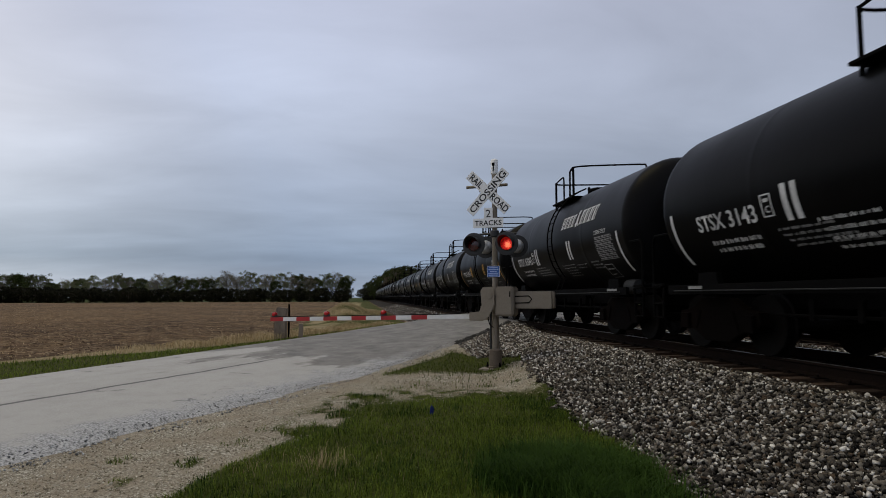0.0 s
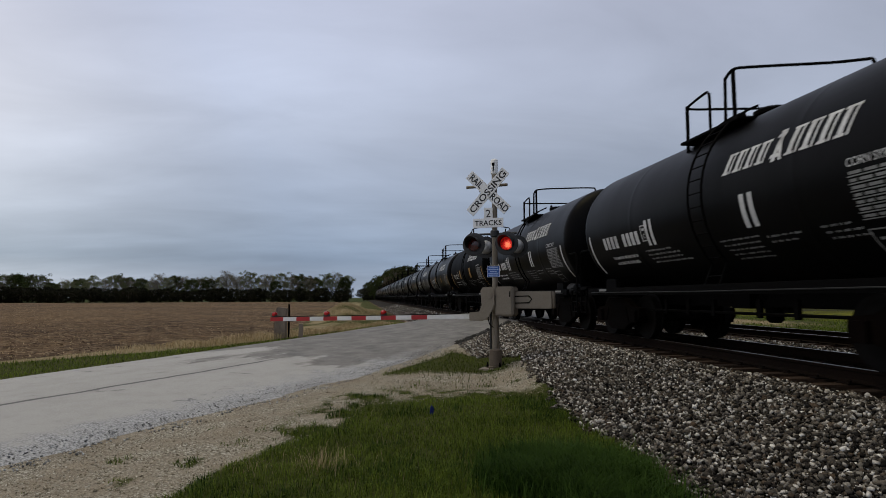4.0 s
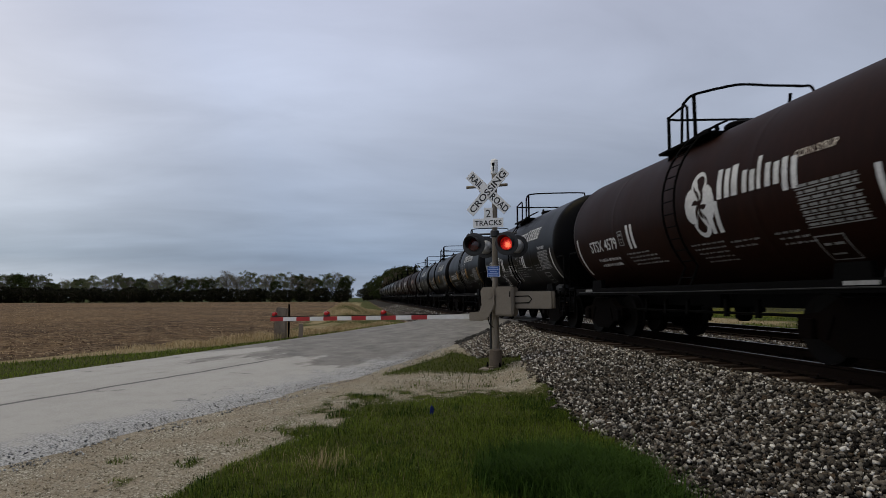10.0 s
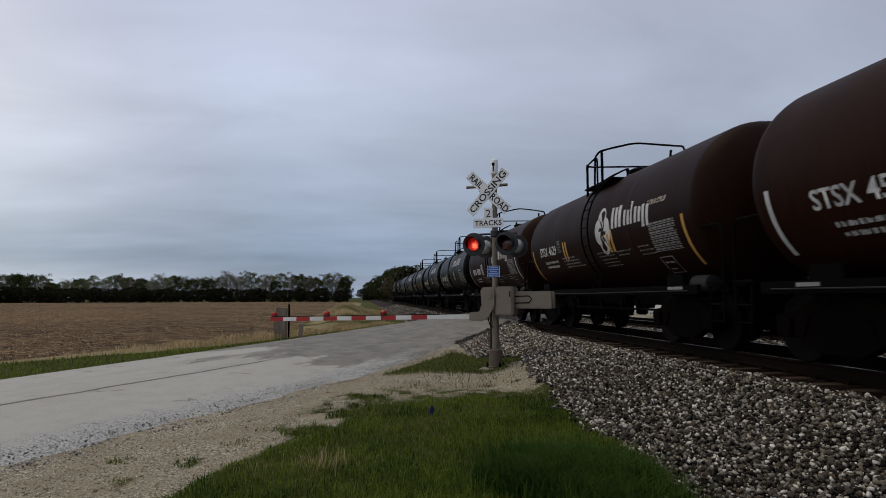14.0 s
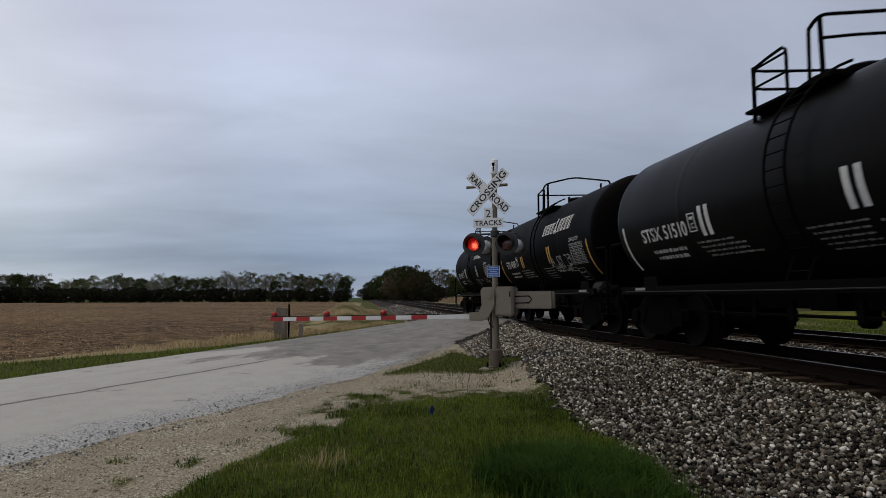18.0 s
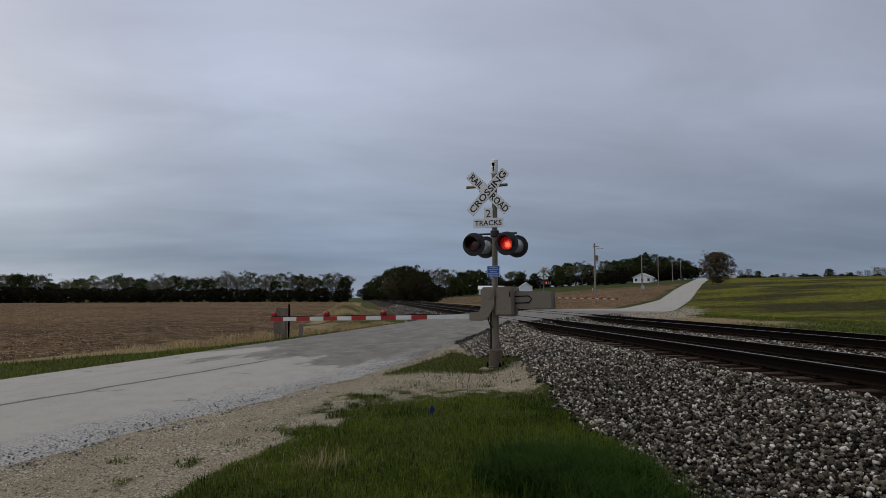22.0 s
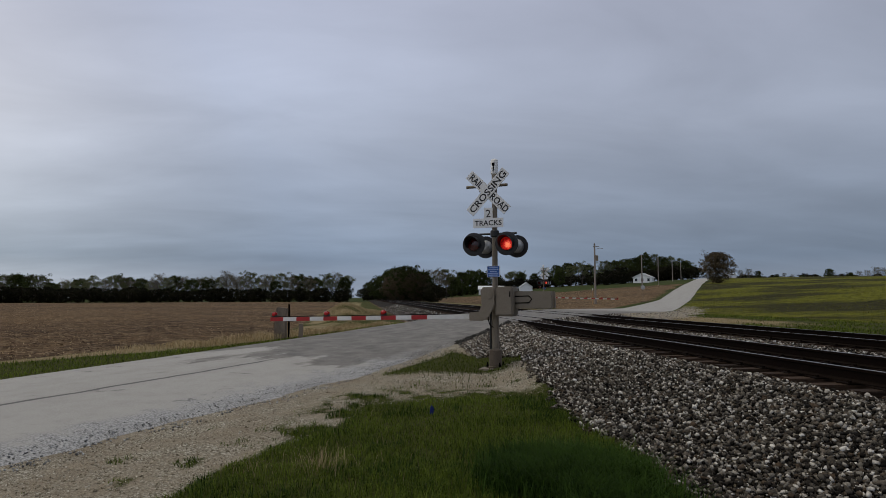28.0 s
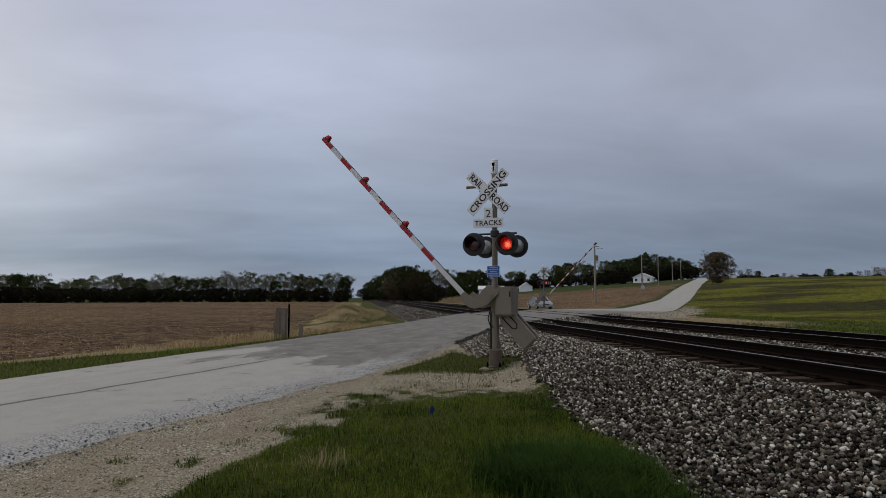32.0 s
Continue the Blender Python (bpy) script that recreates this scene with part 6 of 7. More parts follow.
house(1139, 262, 7, 7.2, 2.2, 1.7, -125, M_HOUSEWHITE, M_ROOFWHITE, "low white farmhouse with a pale roof on the hill", gable_wins=3)
house(869, 300, 12, 7, 2.6, 1.6, -12, M_HOUSEWHITE, M_ROOFWHITE, "long low white farm building", "farm_building", 4)
house(930, 300, 6, 6, 2.2, 2.2, -100, M_HOUSEWHITE, M_ROOFWHITE, "small white barn with a pale roof", "barn", 0)
house(950, 400, 12, 8, 3.0, 2.4, -20, material("dull_red_boards", (0.20, 0.05, 0.04), 0.8), M_ROOF, "dull red farm building", "farm_building", 2)
house(1293, 320, 3.5, 3.5, 2.2, 0.5, 0, M_HOUSEWHITE, M_ROOFWHITE, "tiny white shed on the hilltop", "shed", 0)

# ---------------------------------------------------------------- ballast stones


def stones(name, spots, sizes, mat, seed, label, category="gravel"):
    """Many broken stones as one object: squashed, tilted, chipped blocks."""
    rs = np.random.RandomState(seed)
    n = len(spots)
    quads = np.array([(0, 1, 3, 2), (4, 6, 7, 5), (0, 4, 5, 1), (2, 3, 7, 6), (0, 2, 6, 4), (1, 5, 7, 3)])
    tri = np.concatenate([quads[:, (0, 1, 2)], quads[:, (0, 2, 3)]])
    base = []
    for k in range(12):
        r = np.random.RandomState(100 + k)
        v = np.array([(x, y, z) for x in (-1, 1) for y in (-1, 1) for z in (-1, 1)], float) * r.uniform(0.5, 1.0, (8, 3))
        base.append(v * (1, r.uniform(0.6, 0.95), r.uniform(0.40, 0.66)))
    base = np.array(base)
    V = base[rs.randint(0, 12, n)] * sizes[:, None, None] * 0.5
    a = rs.uniform(0, 2 * np.pi, (n, 3)) * (0.16, 0.16, 1)
    ca, sa = np.cos(a), np.sin(a)
    R = np.zeros((n, 3, 3))
    cx, cy, cz, sx, sy, sz = ca[:, 0], ca[:, 1], ca[:, 2], sa[:, 0], sa[:, 1], sa[:, 2]
    R[:, 0, 0], R[:, 0, 1], R[:, 0, 2] = cz * cy, cz * sy * sx - sz * cx, cz * sy * cx + sz * sx
    R[:, 1, 0], R[:, 1, 1], R[:, 1, 2] = sz * cy, sz * sy * sx + cz * cx, sz * sy * cx - cz * sx
    R[:, 2, 0], R[:, 2, 1], R[:, 2, 2] = -sy, cy * sx, cy * cx
    V = np.einsum("nij,nkj->nki", R, V) + np.asarray(spots)[:, None, :]
    F = (tri[None] + (np.arange(n) * 8)[:, None, None]).reshape(-1, 3)
    return tagged(put(name, mesh_np(name, V.reshape(-1, 3), F, mat)), label, category, kind="stuff")


def stone_material(name, stops):
    m = bpy.data.materials.new(name)
    m.use_nodes = True
    nt = m.node_tree
    b = nt.nodes["Principled BSDF"]
    N, L = nt.nodes.new, nt.links.new
    geo, tc = N("ShaderNodeNewGeometry"), N("ShaderNodeTexCoord")
    rp = N("ShaderNodeValToRGB")
    el = rp.color_ramp.elements
    el[0].position, el[0].color = stops[0][0], (*stops[0][1], 1)
    el[1].position, el[1].color = stops[-1][0], (*stops[-1][1], 1)
    for at, c in stops[1:-1]:
        e = el.new(at)
        e.color = (*c, 1)
    L(geo.outputs["Random Per Island"], rp.inputs[0])
    ns = N("ShaderNodeTexNoise"); ns.inputs["Scale"].default_value = 45.0; ns.inputs["Detail"].default_value = 4.0
    L(tc.outputs["Object"], ns.inputs["Vector"])
    mr = N("ShaderNodeMapRange"); mr.inputs["From Min"].default_value, mr.inputs["From Max"].default_value = 0.3, 0.7
    mr.inputs["To Min"].default_value, mr.inputs["To Max"].default_value = 0.65, 1.3
    L(ns.outputs[0], mr.inputs[0])
    sc = N("ShaderNodeVectorMath"); sc.operation = "SCALE"
    L(rp.outputs[0], sc.inputs[0]); L(mr.outputs[0], sc.inputs["Scale"])
    L(sc.outputs[0], b.inputs["Base Color"])
    b.inputs["Roughness"].default_value = 0.9
    b.inputs["Specular IOR Level"].default_value = 0.1
    return m


def scatter(n, x0, x1, y0, y1, seed, keep, power=1.0):
    """Spots on the ground, thicker near the low end of y."""
    rs = np.random.RandomState(seed)
    out = []
    for a, b in zip(rs.uniform(0, 1, n), rs.uniform(0, 1, n)):
        x, y = x0 + (x1 - x0) * a, y0 + (y1 - y0) * b ** power
        if keep(x, y):
            out.append((x, y, ground_z(x, y)))
    return out


def off_road(x, y, gap=0.0):
    w = road_uw(x, y)[1]
    return w > gap or w < -ROAD_W * 1.2 - gap


def on_stone(x, y):
    return off_road(x, y, 0.25) and x > stone_edge(x, y) - 0.3 * abs(noise.noise((x * 4, y * 4, 1)))


def lay_ballast():
    sp = scatter(98000, 2.2, 5.55, 3.0, 24.0, 5, on_stone, 1.35)
    sp += scatter(2600, 5.2, 8.4, 4.5, 24.0, 6, on_stone, 1.2)
    sp += scatter(15000, 8.3, 9.9, 7.0, 34.0, 7, on_stone, 1.1)
    sp += scatter(6000, 12.7, 14.2, 9.0, 40.0, 12, on_stone, 1.2)
    sp += scatter(5000, 2.6, 5.5, 34.0, 90.0, 8, on_stone, 1.6)
    rs = np.random.RandomState(9)
    sp = np.array(sp)
    size = rs.uniform(0.026, 0.059, len(sp)) * np.where(rs.uniform(0, 1, len(sp)) < 0.08, 1.35, 1.0)
    size *= np.interp(sp[:, 1], (3, 24, 90), (1.0, 1.15, 2.0))
    sp[:, 2] += rs.uniform(-0.012, 0.06, len(sp)) + size * 0.08
    # the stones lie just below the rails and level with the ties
    inside = (np.abs(sp[:, 0] - TRACK_A) < 1.32) | (np.abs(sp[:, 0] - TRACK_B) < 1.32)
    sp[inside, 2] -= 0.045
    looks = ((0.0, (0.008, 0.007, 0.006)), (0.28, (0.032, 0.027, 0.022)), (0.50, (0.105, 0.094, 0.078)), (0.62, (0.066, 0.046, 0.030)), (0.75, (0.175, 0.160, 0.136)), (0.89, (0.33, 0.305, 0.268)), (1.0, (0.60, 0.575, 0.525)))
    # the same stone colours raised 1.6 times for the farther stretch
    pale = tuple((at, tuple(min(0.72, c * 1.6 + 0.008) for c in col)) for at, col in looks)
    lighter = sp[:, 1] + rs.normal(0, 1.2, len(sp)) > 11.5
    stones("ballast", sp[~lighter], size[~lighter], stone_material("ballast_stones", looks), 10, "loose grey crushed stone of the railway bed")
    stones("fresh_ballast", sp[lighter], size[lighter], stone_material("pale_ballast_stones", pale), 11, "paler crushed stone towards the road crossing")


lay_ballast()


def shoulder_gravel():
    def keep(x, y):
        w = road_uw(x, y)[1]
        return w > 0.05 and cover(x, y)[0][1] > 0.25 and x < stone_edge(x, y) + 0.1
    sp = scatter(60000, -6.5, 4.2, 3.4, 16.5, 15, keep, 1.2)
    rs = np.random.RandomState(16)
    sp = np.array(sp)
    size = rs.uniform(0.008, 0.022, len(sp)) * np.where(rs.uniform(0, 1, len(sp)) < 0.04, 2.0, 1.0)
    sp[:, 2] += 0.002
    looks = ((0.0, (0.12, 0.099, 0.068)), (0.35, (0.255, 0.218, 0.160)), (0.65, (0.35, 0.312, 0.240)), (0.9, (0.46, 0.422, 0.345)), (1.0, (0.65, 0.615, 0.53)))
    stones("shoulder_gravel", sp, size, stone_material("limestone_chips", looks), 17, "fine tan gravel of the road shoulder")

    # grey chips broken from the edge of the road
    def edge_chips(x, y):
        w = road_uw(x, y)[1] + 0.25 * noise.noise((x * 1.4, y * 1.4, 5))
        return -0.75 < w < 0.22 and x < 2.6 and noise.noise((x * 3, y * 3, 9)) > -0.35 + 0.6 * abs(w + 0.2)
    sp = np.array([(x, y, (road_z(x, y) + 0.012 if road_uw(x, y)[1] < -0.1 else z + 0.012)) for x, y, z in scatter(30000, -7.5, 2.8, 3.0, 19.0, 18, edge_chips, 1.1)])
    size = rs.uniform(0.012, 0.034, len(sp))
    looks = ((0.0, (0.085, 0.085, 0.085)), (0.35, (0.21, 0.21, 0.208)), (0.7, (0.33, 0.331, 0.328)), (1.0, (0.54, 0.54, 0.535)))
    stones("edge_chips", sp, size, stone_material("blue_grey_chips", looks), 19, "loose blue-grey chips along the road edge")

    # black crumbs of the broken road edge beside the rails
    def crumbs(x, y):
        w = road_uw(x, y)[1]
        return -0.15 < w < 0.3 + 0.25 * noise.noise((x, y, 3))
    sp = np.array(scatter(2600, 2.7, 5.4, 17.0, 25.0, 20, crumbs))
    stones("asphalt_crumbs", sp, rs.uniform(0.05, 0.22, len(sp)), stone_material("broken_asphalt", ((0.0, (0.018, 0.017, 0.016)), (0.7, (0.045, 0.043, 0.04)), (1.0, (0.11, 0.105, 0.10)))), 21, "black crumbled asphalt beside the rails", "rubble")

    # grey rubble where the far shoulder meets the second line
    sp = np.array(scatter(9000, 14.0, 34.0, 22.0, 62.0, 63, lambda x, y: 0.2 < road_uw(x, y)[1] < 9 and cover(x, y)[0][1] > 0.3))
    stones("far_shoulder_gravel", sp, rs.uniform(0.04, 0.12, len(sp)), stone_material("far_chips", ((0.0, (0.09, 0.083, 0.075)), (0.6, (0.24, 0.225, 0.20)), (1.0, (0.48, 0.46, 0.43)))), 64, "grey rubble beside the far side of the crossing")


shoulder_gravel()

# ---------------------------------------------------------------- grass


def blades(name, spots, height, width, lean, mat, seed, label, category="grass"):
    """Tapered bent blades as one object."""
    rs = np.random.RandomState(seed)
    sp = np.asarray(spots)
    n = len(sp)
    h = np.asarray(height) * rs.uniform(0.55, 1.25, n)
    a = rs.uniform(0, 2 * np.pi, n)
    d = np.stack([np.cos(a), np.sin(a), np.zeros(n)], 1)
    side = np.stack([-np.sin(a), np.cos(a), np.zeros(n)], 1) * (width * rs.uniform(0.6, 1.3, n))[:, None] / 2
    l = (lean * rs.uniform(0.2, 1.3, n) * h)[:, None]
    up = np.array([0, 0, 1.0])
    p0 = sp
    p1 = sp + d * l * 0.3 + up * (h * 0.55)[:, None]
    p2 = sp + d * l + up * (h * np.clip(1 - 0.35 * lean, 0.4, 1))[:, None]
    V = np.stack([p0 - side, p0 + side, p1 - side * 0.75, p1 + side * 0.75, p2], 1).reshape(-1, 3)
    k = (np.arange(n) * 5)[:, None]
    F = np.concatenate([k + (0, 1, 3), k + (0, 3, 2), k + (2, 3, 4)])
    return tagged(put(name, mesh_np(name, V, F, mat, True)), label, category, kind="stuff")


turf_rng = random.Random(5)


def grassy(x, y):
    if not off_road(x, y, 0.25) or x > stone_edge(x, y) - 0.05:
        return False
    return verge_grass(x, y) > 0.12 + 0.76 * turf_rng.random()


def grow_grass():
    sp = scatter(150000, -3.2, 3.4, 2.4, 12.5, 21, grassy, 1.3)
    hs = []
    for x, y, z in sp:
        fade = (1 - 0.6 * smooth01(7.5, 10.5, y)) * (0.25 + 0.75 * smooth01(0.45, 0.95, verge_grass(x, y)))
        hs.append((0.100 + 0.075 * noise.noise((x * 0.9, y * 0.9, 4)) + 0.05 * noise.noise((x * 3.1, y * 3.1, 14))) * fade)
    blades("grass", sp, hs, 0.0055, 0.9, M_GRASS, 22, "rough green grass verge")
    # the tall lush clump beside the stones
    rs = np.random.RandomState(23)
    sp = []
    for cx, cy, r, n in ((1.80, 5.55, 0.55, 8000), (1.45, 5.2, 0.4, 3500), (2.15, 5.2, 0.45, 4000), (1.95, 4.5, 0.5, 3500)):
        for _ in range(n):
            x, y = cx + rs.normal(0, r * 0.5), cy + rs.normal(0, r * 0.55)
            if grassy(x, y):
                sp.append((x, y, ground_z(x, y)))
    blades("tall_grass", sp, np.full(len(sp), 0.27), 0.008, 0.75, M_GRASSDARK, 24, "lush dark clump of tall grass")
    # thin patches round the signal
    sp = scatter(16000, 0.2, 4.6, 11.0, 18.5, 25, grassy)
    blades("patchy_grass", sp, np.full(len(sp), 0.07), 0.010, 0.9, M_GRASS, 26, "short patchy grass round the signal")
    # darker tufts through the verge
    sp = scatter(46000, -3.0, 3.2, 2.6, 10.5, 35, lambda x, y: grassy(x, y) and noise.noise((x * 1.3, y * 1.3, 31)) + 0.5 * noise.noise((x * 4.0, y * 4.0, 32)) > 0.16, 1.3)
    blades("grass_tufts", sp, [0.125 * (0.3 + 0.7 * smooth01(0.5, 0.95, verge_grass(x, y))) for x, y, z in sp], 0.0065, 0.9, M_GRASSDARK, 36, "darker green tufts in the grass verge")
    # rough grass beyond the second track, and the crop on the rise
    sp = scatter(30000, 13.9, 27.0, 9.0, 50.0, 37, lambda x, y: off_road(x, y, 0.5) and cover(x, y)[0][1] < 0.4 and cover(x, y)[1][0] < 0.35 + 0.5 * noise.noise((x * 0.6, y * 0.35, 33)))
    blades("trackside_grass", sp, np.full(len(sp), 0.15), 0.018, 0.9, M_GRASS, 38, "rough green grass beyond the tracks")
    sp = scatter(7000, 13.7, 23.0, 9.0, 46.0, 39, lambda x, y: off_road(x, y, 0.5) and cover(x, y)[1][0] > 0.3 and cover(x, y)[0][1] < 0.5)
    blades("trackside_straw", sp, np.full(len(sp), 0.12), 0.018, 1.2, M_STRAW, 40, "dead straw beyond the tracks")
    sp = scatter(14000, 21.0, 80.0, 6.0, 95.0, 51, lambda x, y: cover(x, y)[1][1] > 0.6, 1.3)
    blades("flowering_crop", sp, [0.14 + 0.0005 * y for x, y, z in sp], 0.03, 1.8, M_CROP, 52, "yellow-green flowering crop on the rise", "crop")
    # dry stalks in the verge
    sp = []
    for cx, cy, r, n in ((-0.42, 6.2, 0.15, 70), (-0.25, 5.95, 0.13, 50), (-1.0, 6.0, 0.16, 22), (0.3, 6.2, 0.5, 18), (-0.2, 7.6, 0.5, 18)):
        for _ in range(n):
            x, y = cx + rs.normal(0, r), cy + rs.normal(0, r)
            sp.append((x, y, ground_z(x, y)))
    blades("dry_stalks", sp, np.full(len(sp), 0.22), 0.0045, 0.9, M_STRAW, 27, "pale dead grass stalks in the verge")

    # far verge of the road: green strip, then straw
    def far_verge(x, y):
        w = -ROAD_W - road_uw(x, y)[1]
        return 0.05 < w < lerp((-12, -1, 4, 6.5, 9, 16), (3.5, 3.0, 2.2, 0.7, 0.4, 0.7), road_uw(x, y)[0]) + 0.8 * noise.noise((x * 0.5, y * 0.5, 2)) and x < 2.0
    sp = scatter(84000, -13.0, 2.0, 8.0, 34.0, 28, far_verge)
    blades("verge_grass", sp, np.full(len(sp), 0.10), 0.012, 0.9, M_GRASS, 29, "green grass strip along the field")

    def straw(x, y):
        u, w = road_uw(x, y)
        w = -ROAD_W - w
        lo = lerp((-12, -1, 4, 6.5, 9, 16), (3.5, 3.0, 2.2, 0.6, 0.3, 0.6), u)
        wide = lerp((-12, 0, 4, 6, 10, 16, 30), (0.2, 0.4, 1.0, 2.8, 3.6, 4.4, 6.0), u)
        return lo < w < lo + wide + 0.8 * noise.noise((x * 0.5, y * 0.5, 6)) and x < 2.2 and rs.uniform() < 0.3 + 0.7 * smooth01(3, 6, u)
    sp = scatter(70000, -9.0, 2.2, 17.0, 46.0, 30, straw)
    sp += scatter(16000, -5.0, 2.4, 36.0, 62.0, 33, lambda x, y: ground_z(x, y) > 0.16 and off_road(x, y, 0.4))
    hs = [0.09 + 0.34 * smooth01(17, 22, y) * (1 - 0.4 * smooth01(30, 38, y)) * max(0.05, 0.5 + 1.1 * noise.noise((x * 0.8, y * 0.8, 8))) for x, y, z in sp]
    blades("dry_grass", sp, hs, 0.018, 1.0, M_STRAW, 31, "tall straw-coloured dry grass along the field")


grow_grass()


def plough_field():
    """Clods and stubble on the ploughed land."""
    field_rng = random.Random(8)

    def keep(x, y):
        return cover(x, y)[0][0] > 0.6 and x < 0 and field_rng.random() > smooth01(24, 58, y)
    sp = np.array(scatter(22000, -34.0, 0.0, 14.0, 60.0, 41, keep, 1.3))
    rs = np.random.RandomState(42)
    size = rs.uniform(0.03, 0.075, len(sp))
    sp[:, 2] += 0.002
    stones("soil_clods", sp, size, stone_material("soil_clods", ((0.0, (0.036, 0.021, 0.012)), (0.5, (0.095, 0.060, 0.035)), (1.0, (0.26, 0.185, 0.115)))), 43, "crumbled brown clods of ploughed soil")
    sp = scatter(9000, -36.0, 0.0, 14.0, 60.0, 44, keep, 1.3)
    blades("crop_stubble", sp, np.full(len(sp), 0.05), 0.014, 2.8, M_STRAW, 45, "scattered pale stubble on ploughed soil")


plough_field()

# ---------------------------------------------------------------- fence post, small roadside things


def old_post():
    p = thing("wooden_post", pose(-2.80, 22.3, ground_z(-2.80, 22.3)), "weathered broken timber fence corner posts in dry grass", "fence post")
    part("post", Geo().prism([(-0.26, -0.2), (0.20, -0.2), (0.17, 0.5), (0.19, 1.12), (-0.17, 1.16), (-0.23, 0.6)], -0.16, 0.16, "Y"), M_WOODPOST, p, "thick weathered corner stump", bevel=0.03)
    part("split_plank", Geo().prism([(-0.12, -0.1), (-0.06, -0.1), (-0.03, 1.0), (-0.08, 1.02)], -0.19, -0.165, "Y"), M_WOODPOST, p, bevel=0.008)
    part("steel_post", Geo().box((0.25, 0.02, 0.55), (0.06, 0.05, 1.40)), M_FRAME, p, "thin dark steel post")
    part("stake", Geo().box((0.68, -0.1, 0.20), (0.15, 0.10, 0.75)), M_WOODPOST, p, "short pale stake", bevel=0.015)


old_post()


def sedan():
    """Parked silver car beyond the second signal."""
    x, y = seen_at(954, 73)
    car = thing("car", pose(x, y, ground_z(x, y), 0, 0, 2.5), "silver sedan waiting beside the far signal", "car")
    paint = material("silver_car_paint", (0.46, 0.48, 0.50), 0.3, metal=0.5, vary=0.05, bump=0, coat=0.5)
    g = Geo()
    o = [(-2.25, 0.32), (-2.28, 0.62), (-2.15, 0.86), (-1.15, 0.95), (1.35, 0.98), (2.2, 0.90), (2.28, 0.62), (2.22, 0.32)]
    g.prism(o, -0.86, 0.86, "X")
    part("body", g, paint, car, bevel=0.08)
    cab = []
    for w, z in ((0.80, 0.93), (0.62, 1.42)):
        ys = (-1.25, 1.45) if z < 1 else (-0.55, 0.85)
        cab += [(-w, ys[0], z), (w, ys[0], z), (w, ys[1], z), (-w, ys[1], z)]
    part("cabin_glass", Geo().add(cab, [(0, 1, 2, 3), (4, 7, 6, 5), (0, 4, 5, 1), (1, 5, 6, 2), (2, 6, 7, 3), (3, 7, 4, 0)]), M_WINDOW, car, bevel=0.05)
    part("roof", Geo().box((0, 0.15, 1.43), (1.2, 1.35, 0.05)), paint, car, bevel=0.02)
    for sx in (-1, 1):
        part("pillar", Geo().tube([(sx * 0.78, -1.22, 0.94), (sx * 0.62, -0.55, 1.43)], 0.035, 6), paint, car)
        part("pillar", Geo().tube([(sx * 0.78, 1.40, 0.94), (sx * 0.62, 0.85, 1.43)], 0.045, 6), paint, car)
        part("headlight", Geo().box((sx * 0.62, -2.24, 0.68), (0.36, 0.10, 0.15)), M_SIGNWHITE, car, "clear headlight", bevel=0.03)
        part("mirror", Geo().box((sx * 0.93, -0.95, 0.98), (0.18, 0.1, 0.13)), paint, car, bevel=0.03)
        for yy in (-1.42, 1.38):
            wh = part("wheel", Geo().lathe([(-0.1, 0.24), (-0.1, 0.31), (0.1, 0.31), (0.1, 0.24)], 20, "X", (sx * 0.80, yy, 0.31)), M_LAMPBLACK, car)
            part("rim", Geo().lathe([(sx * 0.06, 0.20), (sx * 0.105, 0.20), (sx * 0.11, 0.05)], 16, "X", (sx * 0.80, yy, 0.31)), M_LAMPSILVER, wh)
    part("grille", Geo().box((0, -2.27, 0.56), (0.8, 0.04, 0.12)), M_LAMPBLACK, car)
    part("bumper", Geo().box((0, -2.29, 0.42), (1.6, 0.12, 0.2)), paint, car, "pale bumper", bevel=0.04)


sedan()


def roadside_sign():
    x, y = seen_at(1137, 108)
    s = thing("road_sign", pose(x, y, ground_z(x, y), 0, 0, -20), "grey back of an eight-sided road sign on a post", "road sign")
    part("sign_post", Geo().box((0, 0, 1.1), (0.06, 0.06, 2.4)), M_ALU, s)
    part("sign_plate", Geo().prism([(0.38 * math.cos(radians(22.5 + 45 * i)), 1.95 + 0.38 * math.sin(radians(22.5 + 45 * i))) for i in range(8)], -0.05, -0.035, "Y"), M_LAMPSILVER, s)


roadside_sign()


def marker_post():
    x, y = seen_at(1048, 88)
    s = thing("marker_post", pose(x, y, ground_z(x, y)), "pale orange marker post beside the pole", "marker post")
    part("marker_stake", Geo().box((0, 0, 1.1), (0.10, 0.04, 2.5)), material("faded_orange_marker", (0.42, 0.25, 0.12), 0.7), s, bevel=0.01)
    part("marker_cap", Geo().box((0, -0.03, 2.2), (0.12, 0.02, 0.3)), M_SIGNWHITE, s)


marker_post()


def fuel_tank():
    x, y = seen_at(1173, 322)
    s = thing("fuel_tank", pose(x, y, ground_z(x, y) + 0.2, 0, 0, -20), "white fuel tank on legs beside the farmhouse", "fuel tank")
    part("vessel", Geo().lathe([(-1.2, 0.1), (-1.15, 0.4), (-0.95, 0.6), (0.95, 0.6), (1.15, 0.4), (1.2, 0.1)], 18, "X", (0, 0, 1.2)), M_HOUSEWHITE, s)
    for a in (-0.7, 0.7):
        part("leg", Geo().box((a, 0, 0.3), (0.15, 0.7, 0.9)), M_CASE, s)


fuel_tank()


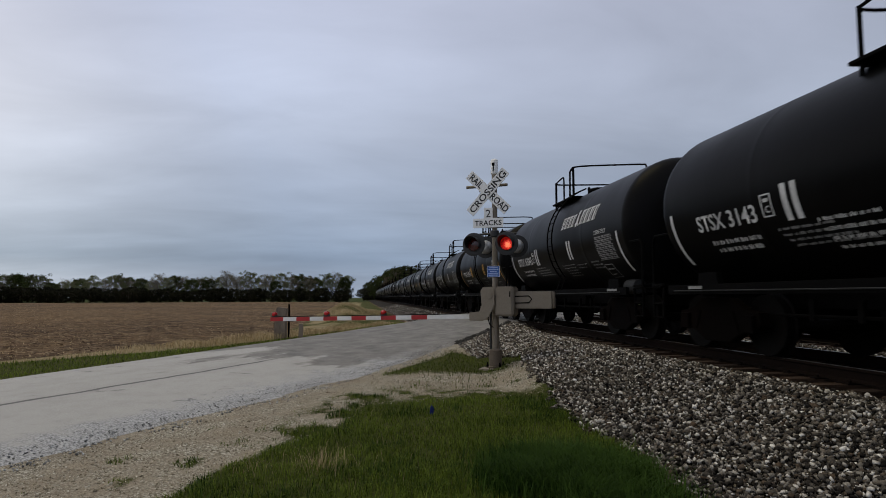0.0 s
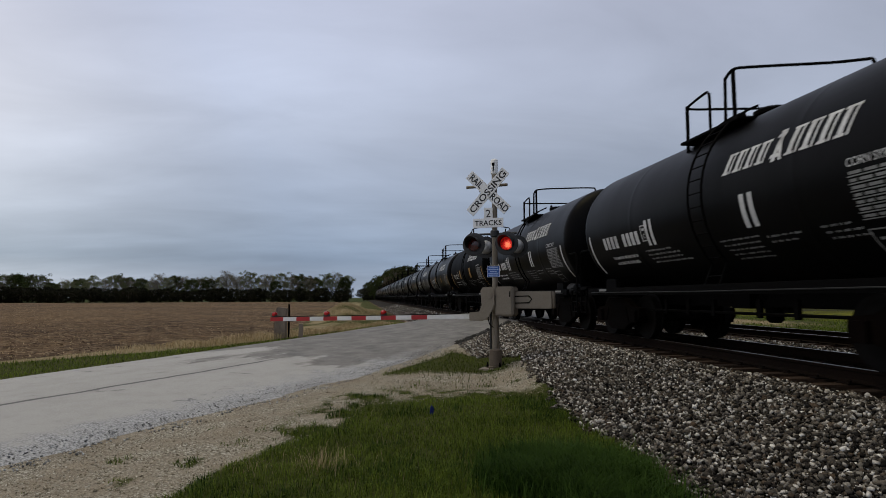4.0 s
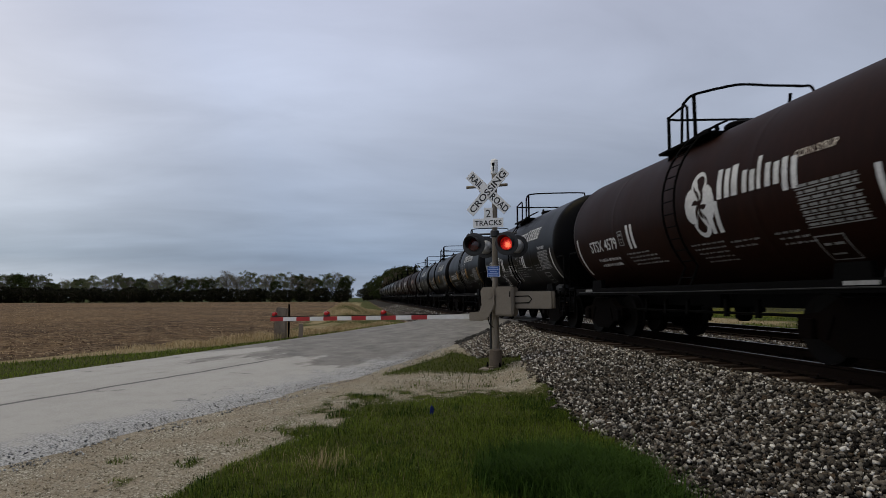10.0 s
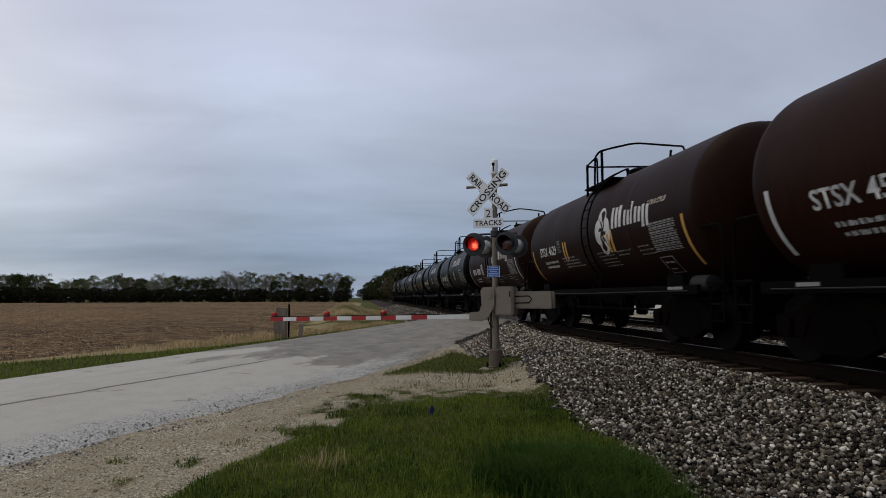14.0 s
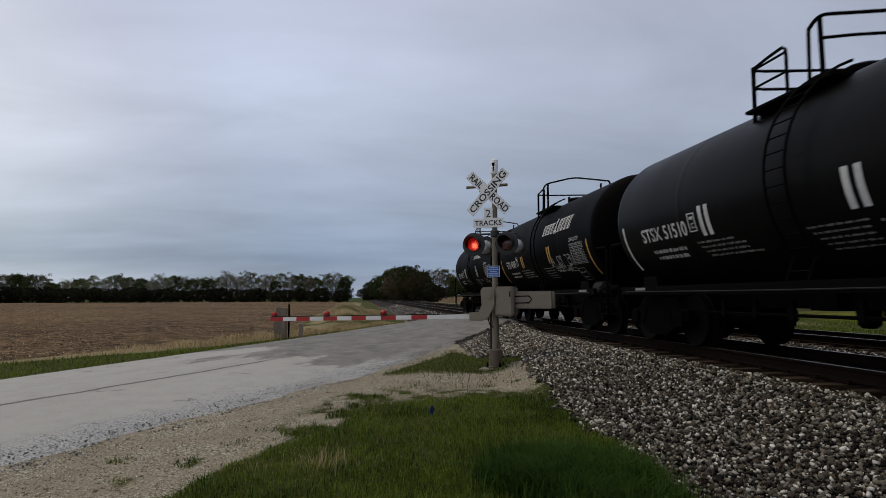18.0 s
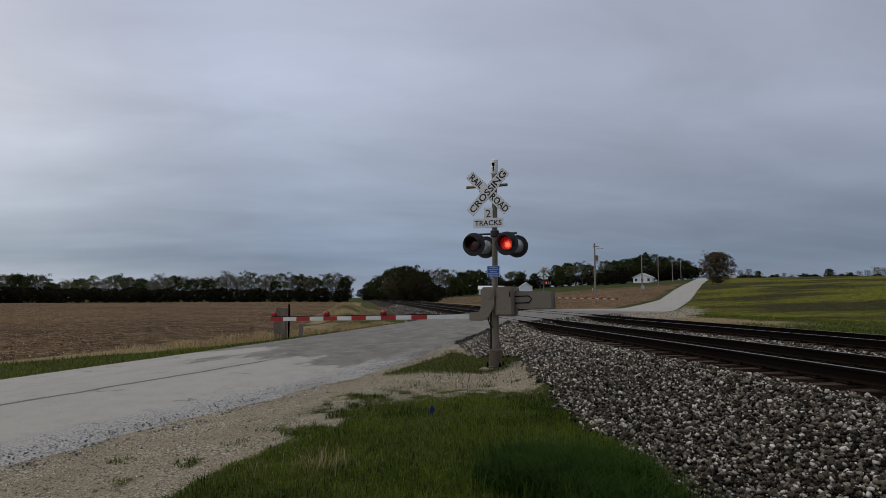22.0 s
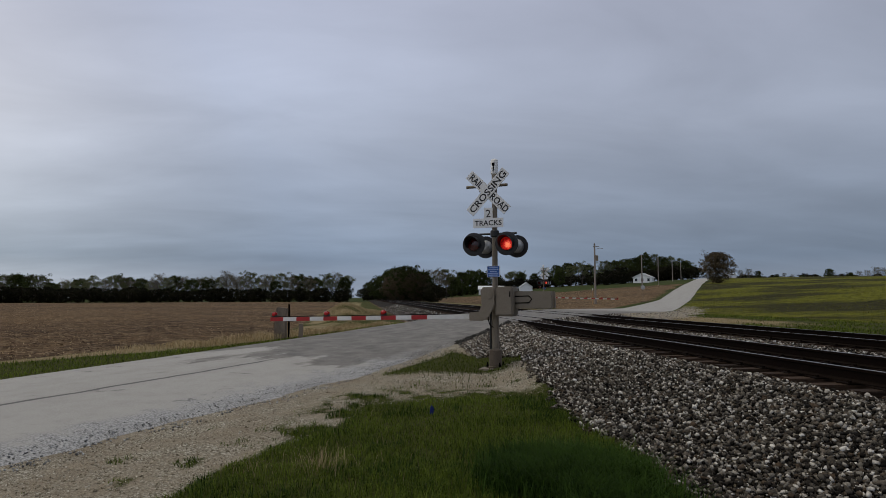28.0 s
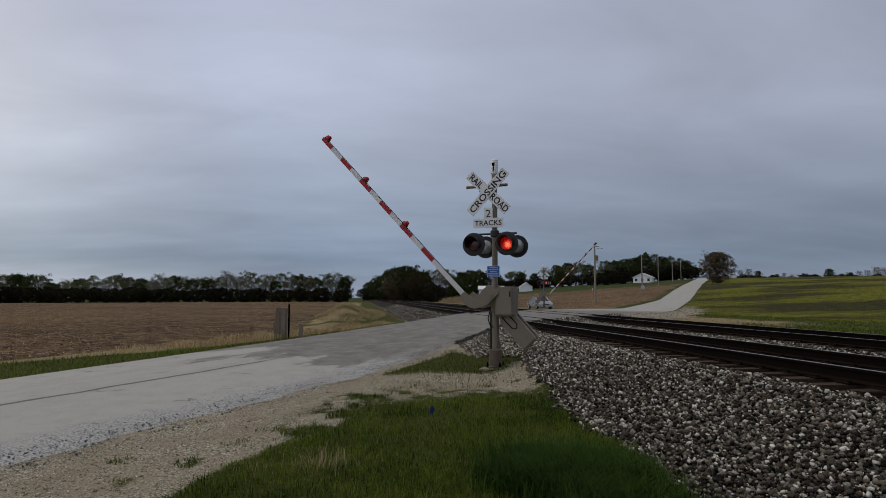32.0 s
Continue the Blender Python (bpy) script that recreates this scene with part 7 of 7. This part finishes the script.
def blue_scrap():
    x, y = 0.98, 8.55
    s = thing("blue_scrap", pose(x, y, ground_z(x, y), 0, 0, 20), "small scrap of blue plastic in the grass", "litter")
    part("scrap", Geo().prism([(-0.03, 0.02), (0.02, 0.0), (0.035, 0.09), (0.0, 0.14), (-0.025, 0.1)], -0.006, 0.006, "Y"), material("blue_plastic", (0.008, 0.016, 0.12), 0.4), s, bevel=0.003)


blue_scrap()

# ---------------------------------------------------------------- what moves
# the gate: seconds and degrees of lift
GATE = [(0.0, -1.4), (28.2, -1.4), (28.5, 3.6), (29.0, 11.1), (29.5, 16.9), (30.0, 23.0), (30.5, 29.0), (31.0, 34.8), (31.5, 40.5), (32.0, 46.2)]
# the near arm kicks up once and settles before it lifts for good
KICK = [(0.0, -1.4), (22.9, -1.4), (23.0, -0.75), (23.1, 0.6), (23.2, 2.25), (23.3, 3.4), (23.4, 3.1), (23.5, 2.1), (23.6, 1.1), (23.7, 0.3), (23.9, -0.05), (24.0, -0.1), (24.2, -0.75), (24.5, -1.35), (25.0, -1.4)]
# the flashers: they change over every 0.604 s, less evenly towards the end
CHANGES = [0.604 * n + {5: 0.06, 10: -0.11, 15: 0.04, 20: -0.05}.get(n, 0.0) for n in range(1, 39)] + [23.93, 24.53, 25.13, 25.75, 26.35, 26.95, 27.65, 27.92, 28.38, 28.97, 29.58, 30.18, 30.80, 31.40]


def flash_rows(place, face, lit):
    """Turns a lens unit half round at each change: glowing face forward or back."""
    rows, a = [(0.0, 0 if lit else 180)], 0 if lit else 180
    for t in CHANGES:
        b = 180 - a
        rows += [(t - 0.066, a), (t - 0.033, a + (b - a) / 3), (t, a + (b - a) * 2 / 3), (t + 0.033, b)]
        a = b
    rows.append((32.0, a))
    return [(t, Matrix.Translation(place) @ pose(0, 0, 0, 0, 0, face + ang)) for t, ang in rows]


def motions():
    for car, y0 in CARS:
        walk(car, [(t, pose(TRACK_A, y0 - SPEED * t, RAIL_TOP)) for t in (0.0, 10.0, 20.0, 32.0)])
    # wheels roll while their car is within sight
    centre = {c: y0 for c, y0 in CARS}
    per_frame = math.degrees(SPEED / 0.4575) / FPS
    for car, wheel, face in WHEELS:
        place = wheel.matrix_basis.translation.copy()
        first = max(0, int((centre[car] - 48) / SPEED * FPS))
        last = max(first + 2, int((centre[car] + 4) / SPEED * FPS))
        rows = [(0.0, 0)] if first else []
        rows += [(k / FPS, (k - first) * per_frame) for k in range(first, last + 1)]
        rows.append((32.0, rows[-1][1]))
        walk(wheel, [(t, Matrix.Translation(place) @ pose(0, 0, 0, a, 0, 0) @ pose(0, 0, 0, 0, 0, face)) for t, a in rows])
    for sig in (near_signal, far_signal):
        for ob in sig.children_recursive:
            place = ob.matrix_basis.translation.copy()
            if "gate" in ob:
                walk(ob, [(t, Matrix.Translation(place) @ pose(0, 0, 0, 0, a, 0)) for t, a in (KICK + GATE[1:] if sig is near_signal else GATE)])
            elif "flash" in ob:
                walk(ob, flash_rows(place, ob["turned"], ob["flash"] == "b"))


motions()
